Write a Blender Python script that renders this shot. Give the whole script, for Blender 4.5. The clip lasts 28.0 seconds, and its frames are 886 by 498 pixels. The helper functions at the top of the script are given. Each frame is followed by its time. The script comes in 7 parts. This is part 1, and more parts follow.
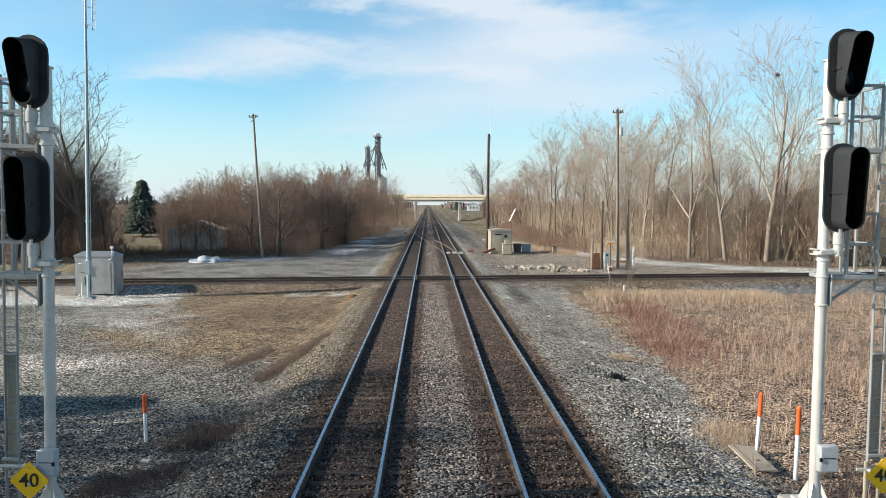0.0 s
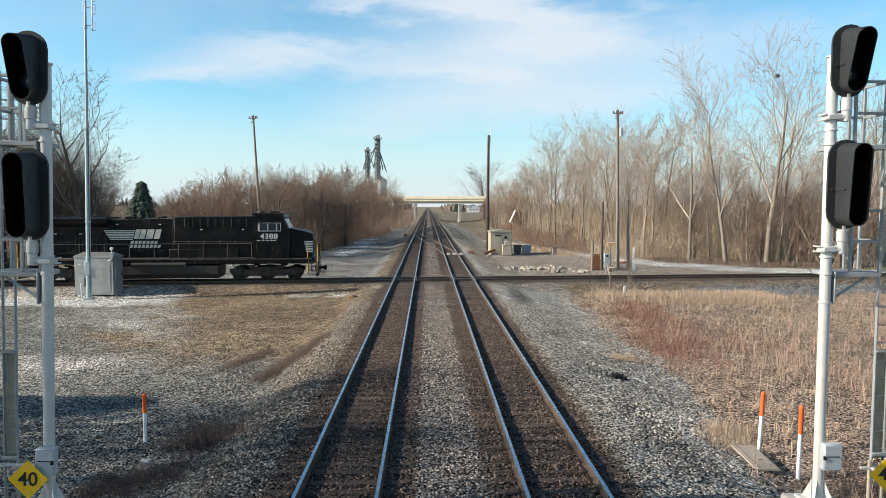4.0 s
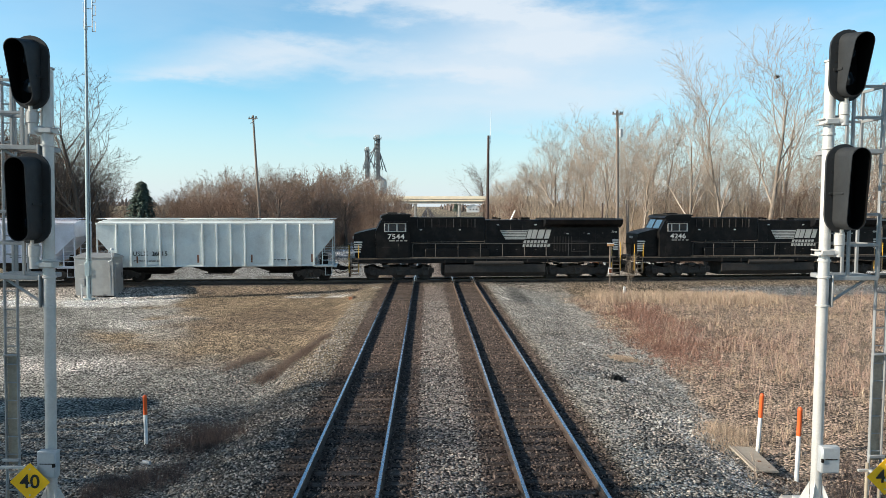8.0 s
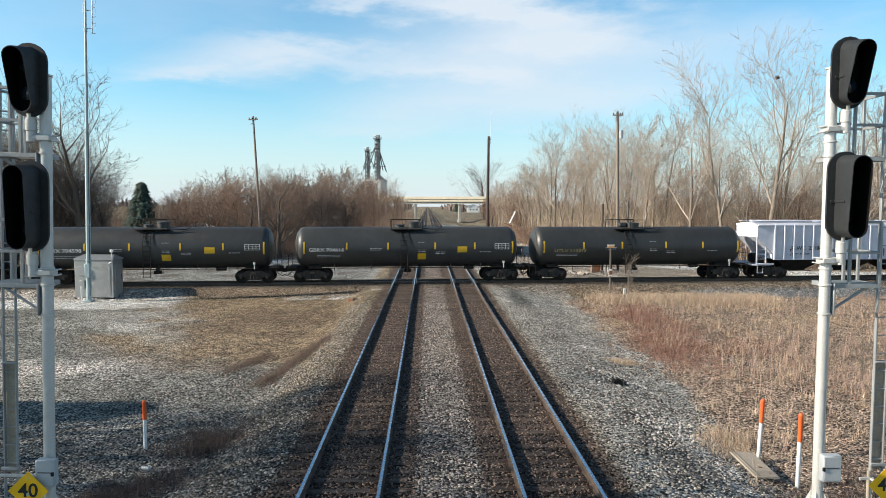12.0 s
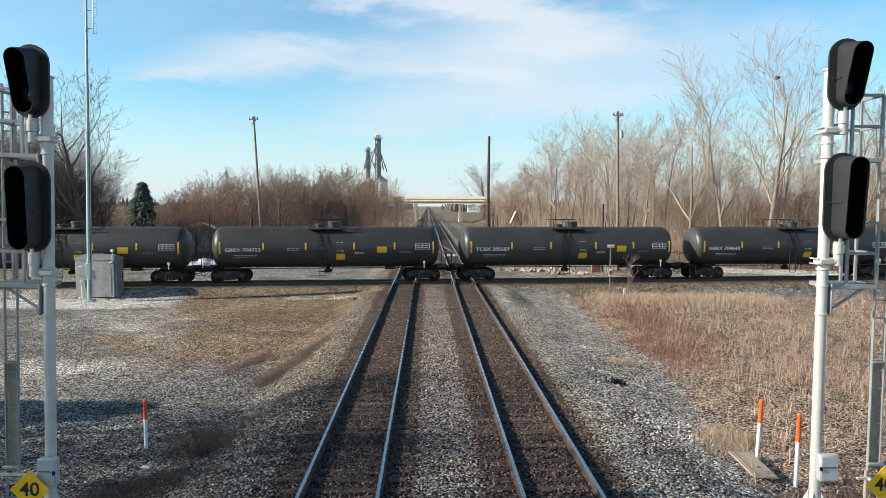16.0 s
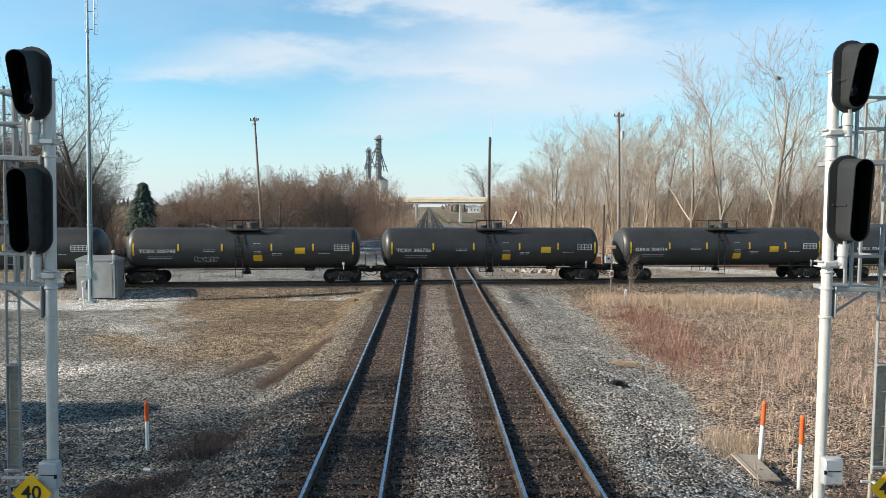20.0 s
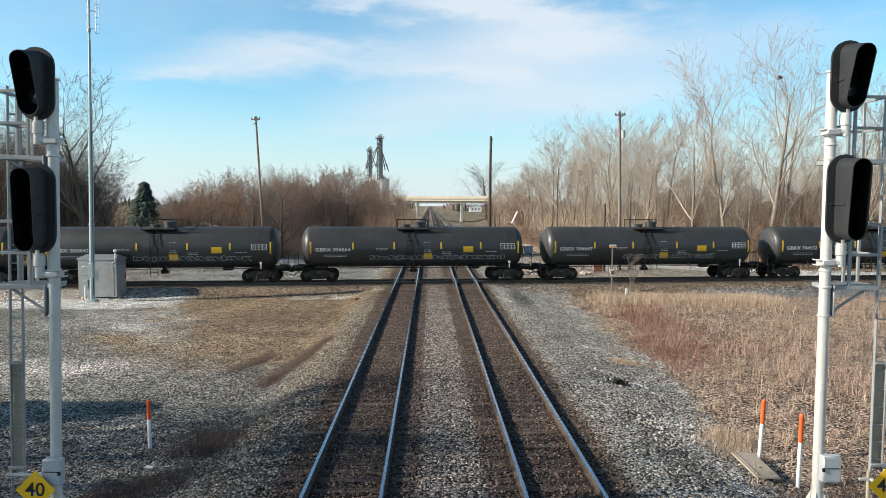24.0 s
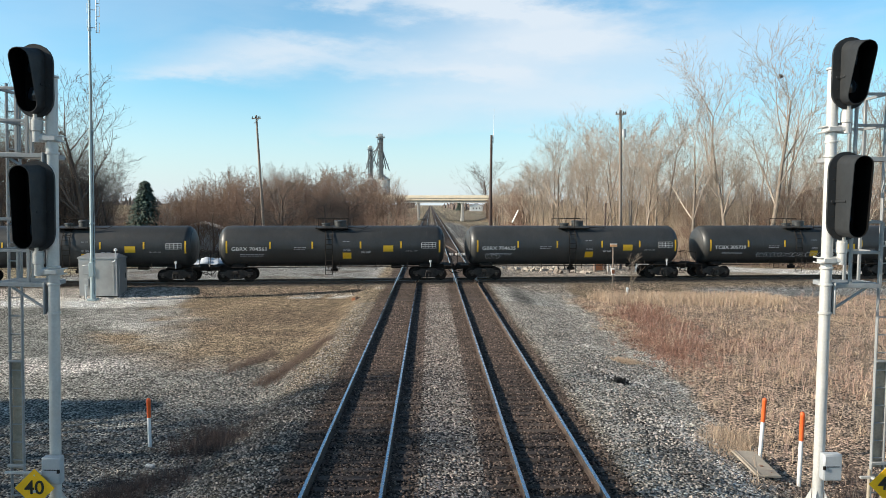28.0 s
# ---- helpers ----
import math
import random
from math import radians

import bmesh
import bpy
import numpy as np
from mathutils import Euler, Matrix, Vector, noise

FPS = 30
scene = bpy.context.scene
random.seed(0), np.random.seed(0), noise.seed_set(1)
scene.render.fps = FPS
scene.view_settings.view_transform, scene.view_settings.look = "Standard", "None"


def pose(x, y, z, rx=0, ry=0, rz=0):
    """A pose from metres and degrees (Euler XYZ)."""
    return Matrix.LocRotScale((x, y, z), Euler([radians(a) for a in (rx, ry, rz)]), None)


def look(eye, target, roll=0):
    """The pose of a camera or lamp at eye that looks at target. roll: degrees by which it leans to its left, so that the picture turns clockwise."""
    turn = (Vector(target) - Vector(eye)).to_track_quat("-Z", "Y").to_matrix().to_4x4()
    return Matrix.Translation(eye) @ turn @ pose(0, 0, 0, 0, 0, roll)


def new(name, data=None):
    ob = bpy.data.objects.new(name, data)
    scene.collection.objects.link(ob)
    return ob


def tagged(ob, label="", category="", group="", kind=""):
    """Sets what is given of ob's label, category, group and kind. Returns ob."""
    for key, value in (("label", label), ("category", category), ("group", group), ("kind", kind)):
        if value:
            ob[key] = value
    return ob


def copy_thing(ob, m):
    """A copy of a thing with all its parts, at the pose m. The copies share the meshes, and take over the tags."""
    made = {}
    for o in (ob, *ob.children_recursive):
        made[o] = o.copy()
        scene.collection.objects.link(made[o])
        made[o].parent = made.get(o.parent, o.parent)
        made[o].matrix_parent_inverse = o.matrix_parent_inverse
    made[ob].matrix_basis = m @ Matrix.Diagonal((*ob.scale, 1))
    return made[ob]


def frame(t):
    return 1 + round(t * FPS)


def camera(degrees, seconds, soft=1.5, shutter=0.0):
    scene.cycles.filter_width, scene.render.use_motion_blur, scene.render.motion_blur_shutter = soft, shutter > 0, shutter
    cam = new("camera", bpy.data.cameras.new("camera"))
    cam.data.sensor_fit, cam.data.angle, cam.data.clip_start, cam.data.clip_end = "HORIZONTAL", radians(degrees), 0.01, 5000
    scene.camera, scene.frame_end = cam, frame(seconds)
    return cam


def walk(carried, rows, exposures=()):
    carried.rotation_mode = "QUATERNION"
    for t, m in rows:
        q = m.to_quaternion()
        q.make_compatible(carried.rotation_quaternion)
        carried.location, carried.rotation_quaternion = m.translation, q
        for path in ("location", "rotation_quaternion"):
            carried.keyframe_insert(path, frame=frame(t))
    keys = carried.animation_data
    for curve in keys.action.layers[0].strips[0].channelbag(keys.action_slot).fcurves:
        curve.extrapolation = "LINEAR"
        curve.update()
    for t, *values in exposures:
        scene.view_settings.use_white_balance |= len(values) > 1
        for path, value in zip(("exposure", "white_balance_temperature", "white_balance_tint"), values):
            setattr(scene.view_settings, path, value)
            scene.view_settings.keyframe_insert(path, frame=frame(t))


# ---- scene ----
# ---- camera ----
cam = camera(65.0, 28.0, 0.75)
# seconds, place, then turn to the left, tilt down and roll in degrees
HOVER = [
    (0, -0.439, 0.004, 5.331, -1.265, 3.687, -0.160),
    (0.5, -0.438, 0.030, 5.334, -1.260, 3.671, -0.164),
    (1, -0.446, 0.038, 5.318, -1.260, 3.616, -0.153),
    (1.5, -0.450, 0.031, 5.301, -1.265, 3.603, -0.160),
    (2, -0.449, 0.039, 5.287, -1.274, 3.557, -0.165),
    (2.5, -0.449, 0.058, 5.276, -1.274, 3.553, -0.157),
    (3, -0.463, 0.061, 5.262, -1.277, 3.549, -0.162),
    (3.5, -0.464, 0.060, 5.256, -1.276, 3.543, -0.142),
    (5.5, -0.453, 0.063, 5.270, -1.287, 3.538, -0.128),
    (6, -0.454, 0.078, 5.282, -1.283, 3.521, -0.129),
    (6.5, -0.450, 0.063, 5.286, -1.281, 3.520, -0.145),
    (7, -0.453, 0.034, 5.301, -1.275, 3.528, -0.133),
    (7.5, -0.466, 0.015, 5.303, -1.293, 3.530, -0.156),
    (8, -0.465, 0.008, 5.318, -1.301, 3.552, -0.147),
    (8.5, -0.462, 0.005, 5.331, -1.301, 3.553, -0.163),
    (9, -0.453, 0.020, 5.360, -1.289, 3.599, -0.162),
    (9.5, -0.452, 0.021, 5.372, -1.288, 3.575, -0.180),
    (10, -0.459, 0.030, 5.389, -1.289, 3.575, -0.175),
    (10.5, -0.478, 0.046, 5.397, -1.285, 3.578, -0.153),
    (11, -0.486, 0.057, 5.405, -1.290, 3.552, -0.157),
    (11.5, -0.476, 0.053, 5.414, -1.295, 3.553, -0.164),
    (12, -0.459, 0.057, 5.437, -1.284, 3.554, -0.150),
    (12.5, -0.457, 0.047, 5.437, -1.278, 3.506, -0.154),
    (14.5, -0.459, 0.001, 5.466, -1.260, 3.580, -0.168),
    (15, -0.453, 0.013, 5.460, -1.263, 3.540, -0.178),
    (15.5, -0.446, 0.019, 5.458, -1.249, 3.554, -0.166),
    (16, -0.440, -0.000, 5.452, -1.241, 3.573, -0.182),
    (16.5, -0.443, -0.007, 5.454, -1.219, 3.579, -0.170),
    (17, -0.448, 0.002, 5.454, -1.220, 3.577, -0.182),
    (17.5, -0.450, 0.003, 5.454, -1.222, 3.576, -0.181),
    (18, -0.461, 0.000, 5.467, -1.217, 3.585, -0.181),
    (18.5, -0.468, 0.012, 5.467, -1.215, 3.565, -0.186),
    (19, -0.472, 0.024, 5.475, -1.206, 3.557, -0.182),
    (19.5, -0.472, 0.026, 5.479, -1.203, 3.543, -0.162),
    (20, -0.479, 0.037, 5.485, -1.204, 3.539, -0.181),
    (20.5, -0.472, 0.039, 5.480, -1.178, 3.533, -0.173),
    (21, -0.464, 0.030, 5.481, -1.172, 3.532, -0.171),
    (21.5, -0.459, 0.004, 5.469, -1.147, 3.514, -0.173),
    (23.5, -0.466, -0.044, 5.485, -1.124, 3.577, -0.185),
    (24, -0.470, -0.035, 5.483, -1.111, 3.608, -0.173),
    (24.5, -0.466, -0.047, 5.471, -1.122, 3.623, -0.188),
    (25, -0.459, -0.058, 5.468, -1.120, 3.634, -0.177),
    (25.5, -0.462, -0.063, 5.474, -1.114, 3.662, -0.174),
    (26, -0.465, -0.050, 5.477, -1.097, 3.698, -0.177),
    (26.5, -0.476, -0.033, 5.477, -1.084, 3.729, -0.166),
    (27, -0.478, -0.022, 5.465, -1.057, 3.704, -0.147),
    (27.5, -0.479, -0.021, 5.453, -1.064, 3.700, -0.138),
    (28, -0.455, -0.012, 5.455, -1.049, 3.662, -0.164),
]


def hover_pose(x, y, z, turn, tilt, roll):
    return pose(x, y, z, 90 - tilt, 0, turn) @ pose(0, 0, 0, 0, 0, -roll)


walk(cam, [(row[0], hover_pose(*row[1:])) for row in HOVER])

# ---- world, sun, exposure ----
SUN_ELEVATION, SUN_SIDE = radians(26), radians(10)   # sun stands to the left and a little behind the camera
to_sun = Vector((-math.cos(SUN_SIDE) * math.cos(SUN_ELEVATION), -math.sin(SUN_SIDE) * math.cos(SUN_ELEVATION), math.sin(SUN_ELEVATION)))
world = bpy.data.worlds.new("winter_sky")
scene.world = world
world.use_nodes = True
wn, wl = world.node_tree.nodes, world.node_tree.links
wn.clear()
w_out, w_bg = wn.new("ShaderNodeOutputWorld"), wn.new("ShaderNodeBackground")
sky = wn.new("ShaderNodeTexSky")
sky.sky_type, sky.sun_disc = "NISHITA", False
sky.sun_elevation = SUN_ELEVATION
sky.sun_rotation = math.atan2(to_sun.x, to_sun.y)
sky.air_density, sky.dust_density, sky.ozone_density = 1.0, 0.6, 1.6
w_co, w_map = wn.new("ShaderNodeTexCoord"), wn.new("ShaderNodeMapping")
w_map.inputs["Scale"].default_value = (1.5, 1.5, 5.0)
w_map.inputs["Location"].default_value = (1.35, 0.7, 0.1)
w_noise = wn.new("ShaderNodeTexNoise")
w_noise.inputs["Scale"].default_value, w_noise.inputs["Detail"].default_value, w_noise.inputs["Roughness"].default_value = 2.2, 6.0, 0.52
w_noise.inputs["Distortion"].default_value = 0.35
w_ramp = wn.new("ShaderNodeValToRGB")
w_ramp.color_ramp.elements[0].position, w_ramp.color_ramp.elements[1].position = 0.42, 0.63
w_ramp.color_ramp.elements[1].color = (0.64, 0.64, 0.64, 1)
w_sep, w_low = wn.new("ShaderNodeSeparateXYZ"), wn.new("ShaderNodeMapRange")
w_low.inputs["From Min"].default_value, w_low.inputs["From Max"].default_value = 0.16, -0.01
w_low.inputs["To Min"].default_value, w_low.inputs["To Max"].default_value = 0.0, 0.95
w_max = wn.new("ShaderNodeMath")
w_max.operation = "MAXIMUM"
w_tint = wn.new("ShaderNodeMix")
w_tint.data_type, w_tint.blend_type = "RGBA", "MULTIPLY"
w_tint.inputs["Factor"].default_value = 1.0
w_zen = wn.new("ShaderNodeMix")                     # the sky deepens towards the zenith
w_zen.data_type = "RGBA"
w_zen.inputs["A"].default_value, w_zen.inputs["B"].default_value = (1.06, 1.64, 1.74, 1), (0.34, 0.50, 0.60, 1)
w_up = wn.new("ShaderNodeMapRange")
w_up.inputs["From Min"].default_value, w_up.inputs["From Max"].default_value = 0.34, 0.75
w_mix = wn.new("ShaderNodeMix")
w_mix.data_type = "RGBA"
w_mix.inputs["B"].default_value = (7.0, 7.7, 8.4, 1)
wl.new(w_co.outputs["Generated"], w_map.inputs["Vector"])
wl.new(w_map.outputs["Vector"], w_noise.inputs["Vector"])
wl.new(w_noise.outputs["Fac"], w_ramp.inputs["Fac"])
wl.new(w_co.outputs["Generated"], w_sep.inputs["Vector"])
wl.new(w_sep.outputs["Z"], w_low.inputs["Value"])
w_high = wn.new("ShaderNodeMapRange")
w_high.inputs["From Min"].default_value, w_high.inputs["From Max"].default_value = 0.30, 0.62
w_high.inputs["To Min"].default_value, w_high.inputs["To Max"].default_value = 1.0, 0.12
w_cov = wn.new("ShaderNodeMath")
w_cov.operation = "MULTIPLY"
wl.new(w_sep.outputs["Z"], w_high.inputs["Value"])


def w_math(op, a, b=None):
    """One step of arithmetic on the sky's values."""
    k = wn.new("ShaderNodeMath")
    k.operation = op
    for i, v in enumerate((a, b)):
        if isinstance(v, (int, float)):
            k.inputs[i].default_value = v
        elif v is not None:
            wl.new(v, k.inputs[i])
    return k.outputs["Value"]


# wisps of cloud over the north: sideways run and rise per metre, half lengths, thickness of cover
ahead = w_math("MAXIMUM", w_sep.outputs["Y"], 0.05)
run, rise = w_math("DIVIDE", w_sep.outputs["X"], ahead), w_math("DIVIDE", w_sep.outputs["Z"], ahead)
w_fine = wn.new("ShaderNodeTexNoise")
w_fine.inputs["Scale"].default_value, w_fine.inputs["Detail"].default_value, w_fine.inputs["Roughness"].default_value = 6.0, 7.0, 0.6
wl.new(w_map.outputs["Vector"], w_fine.inputs["Vector"])
ragged = w_math("SUBTRACT", w_fine.outputs["Fac"], 0.5)
run = w_math("ADD", run, w_math("MULTIPLY", ragged, 0.20))
rise = w_math("ADD", rise, w_math("MULTIPLY", ragged, 0.085))
wisps = None
for u0, v0, a, b, thick in ((-0.335, 0.186, 0.075, 0.012, 0.55), (-0.215, 0.213, 0.115, 0.021, 0.72), (0.05, 0.285, 0.115, 0.026, 0.80), (0.19, 0.268, 0.10, 0.018, 0.55), (0.11, 0.225, 0.13, 0.020, 0.42), (0.09, 0.187, 0.11, 0.018, 0.62), (0.0, 0.148, 0.13, 0.022, 0.45), (-0.09, 0.100, 0.13, 0.024, 0.50), (-0.11, 0.286, 0.05, 0.009, 0.40), (0.12, 0.125, 0.14, 0.024, 0.32), (0.33, 0.20, 0.17, 0.045, 0.42), (0.24, 0.155, 0.12, 0.02, 0.4), (0.20, 0.235, 0.13, 0.018, 0.4), (-0.02, 0.20, 0.09, 0.016, 0.3), (0.52, 0.25, 0.10, 0.03, 0.25), (-0.50, 0.12, 0.12, 0.03, 0.22)):
    p = w_math("POWER", w_math("ABSOLUTE", w_math("DIVIDE", w_math("SUBTRACT", run, u0), a)), 2.0)
    q = w_math("POWER", w_math("ABSOLUTE", w_math("DIVIDE", w_math("SUBTRACT", rise, v0), b)), 2.0)
    g = w_math("MULTIPLY", w_math("EXPONENT", w_math("MULTIPLY", w_math("ADD", p, q), -0.72)), thick)
    wisps = g if wisps is None else w_math("ADD", wisps, g)
north = w_math("GREATER_THAN", w_sep.outputs["Y"], 0.3)
wisps = w_math("MINIMUM", w_math("MULTIPLY", w_math("MULTIPLY", wisps, north), 1.08), 0.9)
veil = w_math("MULTIPLY", w_ramp.outputs["Color"], w_math("SUBTRACT", 1.0, w_math("MULTIPLY", north, 0.75)))
wl.new(w_math("MAXIMUM", wisps, veil), w_cov.inputs[0])
wl.new(w_high.outputs["Result"], w_cov.inputs[1])
wl.new(w_cov.outputs["Value"], w_max.inputs[0])
wl.new(w_low.outputs["Result"], w_max.inputs[1])
wl.new(w_max.outputs["Value"], w_mix.inputs["Factor"])
wl.new(sky.outputs["Color"], w_tint.inputs["A"])
wl.new(w_sep.outputs["Z"], w_up.inputs["Value"])
wl.new(w_up.outputs["Result"], w_zen.inputs["Factor"])
wl.new(w_zen.outputs["Result"], w_tint.inputs["B"])
wl.new(w_tint.outputs["Result"], w_mix.inputs["A"])
wl.new(w_mix.outputs["Result"], w_bg.inputs["Color"])
wl.new(w_bg.outputs["Background"], w_out.inputs["Surface"])
w_bg.inputs["Strength"].default_value = 0.074
sun = new("sun", bpy.data.lights.new("sun", "SUN"))
sun.data.energy, sun.data.angle, sun.data.color = 5.0, radians(0.55), (1.0, 0.90, 0.75)
sun.matrix_world = look(to_sun * 100, (0, 0, 0))
scene.view_settings.exposure = 0.61


# ---- materials ----
def mat(name, col, rough=0.6, metal=0.0, var=0.15, scale=3.0, bump=0.15, grain=40.0, dirt=None, dirt_amount=0.35, dirt_scale=1.2, per_object=0.0, squeeze=(1, 1, 1)):
    """A painted, metal, wooden or stone surface: base colour, large and fine variation, dirt patches, relief."""
    m = bpy.data.materials.new(name)
    m.use_nodes = True
    n, l = m.node_tree.nodes, m.node_tree.links
    b = n["Principled BSDF"]
    co, mp = n.new("ShaderNodeTexCoord"), n.new("ShaderNodeMapping")
    mp.inputs["Scale"].default_value = squeeze
    l.new(co.outputs["Object"], mp.inputs["Vector"])

    def noise_tex(s, detail=5.0, rgh=0.6):
        t = n.new("ShaderNodeTexNoise")
        t.inputs["Scale"].default_value, t.inputs["Detail"].default_value, t.inputs["Roughness"].default_value = s, detail, rgh
        l.new(mp.outputs["Vector"], t.inputs["Vector"])
        return t.outputs["Fac"]

    def spread(value, a, z):
        r = n.new("ShaderNodeMapRange")
        r.inputs["From Min"].default_value, r.inputs["From Max"].default_value = 0.3, 0.7
        r.inputs["To Min"].default_value, r.inputs["To Max"].default_value = a, z
        l.new(value, r.inputs["Value"])
        return r.outputs["Result"]

    def times(a, f):
        x = n.new("ShaderNodeVectorMath")
        x.operation = "SCALE"
        l.new(a, x.inputs[0])
        l.new(f, x.inputs["Scale"])
        return x.outputs["Vector"]

    rgb = n.new("ShaderNodeRGB")
    rgb.outputs[0].default_value = (*col, 1)
    out = rgb.outputs[0]
    if dirt:
        mx = n.new("ShaderNodeMix")
        mx.data_type = "RGBA"
        mx.inputs["B"].default_value = (*dirt, 1)
        r = n.new("ShaderNodeMapRange")
        r.inputs["From Min"].default_value, r.inputs["From Max"].default_value = 0.48, 0.68
        r.inputs["To Max"].default_value = dirt_amount
        l.new(noise_tex(dirt_scale, 8.0, 0.7), r.inputs["Value"])
        l.new(r.outputs["Result"], mx.inputs["Factor"])
        l.new(out, mx.inputs["A"])
        out = mx.outputs["Result"]
    out = times(out, spread(noise_tex(scale), 1 - var, 1 + var))
    fine = noise_tex(grain, 3.0)
    out = times(out, spread(fine, 1 - var * 0.8, 1 + var * 0.8))
    if per_object:
        oi = n.new("ShaderNodeObjectInfo")
        r = n.new("ShaderNodeMapRange")
        r.inputs["To Min"].default_value, r.inputs["To Max"].default_value = 1 - per_object, 1 + per_object
        l.new(oi.outputs["Random"], r.inputs["Value"])
        out = times(out, r.outputs["Result"])
    l.new(out, b.inputs["Base Color"])
    l.new(spread(noise_tex(scale * 3), rough - 0.1, min(1, rough + 0.1)), b.inputs["Roughness"])
    b.inputs["Metallic"].default_value = metal
    if bump:
        bp = n.new("ShaderNodeBump")
        bp.inputs["Strength"].default_value, bp.inputs["Distance"].default_value = bump, 0.02
        l.new(fine, bp.inputs["Height"])
        l.new(bp.outputs["Normal"], b.inputs["Normal"])
    return m


def island_mat(name, col, rough=0.85, spread_to=0.5, hue=None):
    """Loose pieces joined in one mesh: each island differs in brightness, and leans to a second colour."""
    m = bpy.data.materials.new(name)
    m.use_nodes = True
    n, l = m.node_tree.nodes, m.node_tree.links
    b = n["Principled BSDF"]
    g = n.new("ShaderNodeNewGeometry")
    mx = n.new("ShaderNodeMix")
    mx.data_type = "RGBA"
    mx.inputs["A"].default_value, mx.inputs["B"].default_value = (*col, 1), (*(hue or col), 1)
    l.new(g.outputs["Random Per Island"], mx.inputs["Factor"])
    r, f, sc = n.new("ShaderNodeMapRange"), n.new("ShaderNodeMath"), n.new("ShaderNodeVectorMath")
    f.operation = "MULTIPLY"
    f.inputs[1].default_value = 7.31
    fr = n.new("ShaderNodeMath")
    fr.operation = "FRACT"
    l.new(g.outputs["Random Per Island"], f.inputs[0])
    l.new(f.outputs[0], fr.inputs[0])
    l.new(fr.outputs[0], r.inputs["Value"])
    r.inputs["To Min"].default_value, r.inputs["To Max"].default_value = 1 - spread_to, 1 + spread_to
    sc.operation = "SCALE"
    l.new(mx.outputs["Result"], sc.inputs[0])
    l.new(r.outputs["Result"], sc.inputs["Scale"])
    l.new(sc.outputs["Vector"], b.inputs["Base Color"])
    b.inputs["Roughness"].default_value = rough
    return m


def zone_mat(name):
    """The ground: its colour zones come from the mesh, gravel grain, painted gap shade and relief from the material."""
    m = bpy.data.materials.new(name)
    m.use_nodes = True
    n, l = m.node_tree.nodes, m.node_tree.links
    b = n["Principled BSDF"]
    at = n.new("ShaderNodeAttribute")
    at.attribute_name = "zone"
    co = n.new("ShaderNodeTexCoord")
    cells = n.new("ShaderNodeTexVoronoi")
    cells.inputs["Scale"].default_value = 15.0
    l.new(co.outputs["Object"], cells.inputs["Vector"])
    sep = n.new("ShaderNodeSeparateColor")
    l.new(cells.outputs["Color"], sep.inputs["Color"])
    r = n.new("ShaderNodeMapRange")
    r.inputs["To Min"].default_value, r.inputs["To Max"].default_value = 0.12, 1.75
    l.new(sep.outputs["Red"], r.inputs["Value"])
    no = n.new("ShaderNodeTexNoise")
    no.inputs["Scale"].default_value, no.inputs["Detail"].default_value, no.inputs["Roughness"].default_value = 1.6, 10.0, 0.8
    l.new(co.outputs["Object"], no.inputs["Vector"])
    r2 = n.new("ShaderNodeMapRange")
    r2.inputs["From Min"].default_value, r2.inputs["From Max"].default_value = 0.3, 0.7
    r2.inputs["To Min"].default_value, r2.inputs["To Max"].default_value = 0.42, 1.62
    l.new(no.outputs["Fac"], r2.inputs["Value"])
    # shade between the stones, painted as darker cell edges
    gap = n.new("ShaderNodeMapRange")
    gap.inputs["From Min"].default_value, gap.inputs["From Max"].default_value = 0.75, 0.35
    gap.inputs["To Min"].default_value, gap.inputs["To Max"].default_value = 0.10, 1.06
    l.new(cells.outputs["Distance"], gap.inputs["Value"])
    out = at.outputs["Color"]
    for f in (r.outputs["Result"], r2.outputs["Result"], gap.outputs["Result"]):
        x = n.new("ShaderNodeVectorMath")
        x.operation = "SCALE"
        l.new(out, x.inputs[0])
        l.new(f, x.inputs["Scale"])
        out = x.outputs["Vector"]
    l.new(out, b.inputs["Base Color"])
    b.inputs["Roughness"].default_value = 0.95
    b.inputs["Specular IOR Level"].default_value = 0.2
    bp = n.new("ShaderNodeBump")
    bp.inputs["Strength"].default_value, bp.inputs["Distance"].default_value = 1.0, 0.08
    bp.invert = True
    l.new(cells.outputs["Distance"], bp.inputs["Height"])
    l.new(bp.outputs["Normal"], b.inputs["Normal"])
    return m


def glass_mat(name, col, rough=0.08):
    m = bpy.data.materials.new(name)
    m.use_nodes = True
    b = m.node_tree.nodes["Principled BSDF"]
    b.inputs["Base Color"].default_value, b.inputs["Roughness"].default_value = (*col, 1), rough
    b.inputs["Specular IOR Level"].default_value = 0.8
    return m


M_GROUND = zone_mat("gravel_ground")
M_STONE = island_mat("ballast_stone", (0.165, 0.162, 0.152), 0.9, 0.98, (0.36, 0.31, 0.265))
M_STONE_BROWN = island_mat("rusty_ballast_stone", (0.10, 0.069, 0.054), 0.9, 0.92, (0.19, 0.14, 0.112))
M_RAIL = mat("rail_steel_sides", (0.105, 0.075, 0.058), 0.8, 0.15, 0.25, 2.0, 0.3, 60.0, (0.17, 0.11, 0.075), 0.5)
M_RAILTOP = mat("worn_rail_head", (0.40, 0.45, 0.52), 0.25, 1.0, 0.08, 2.0, 0.02, 30.0)
M_RAILDARK = mat("dull_rail_head", (0.12, 0.10, 0.09), 0.5, 0.5, 0.15, 2.0, 0.1, 30.0)
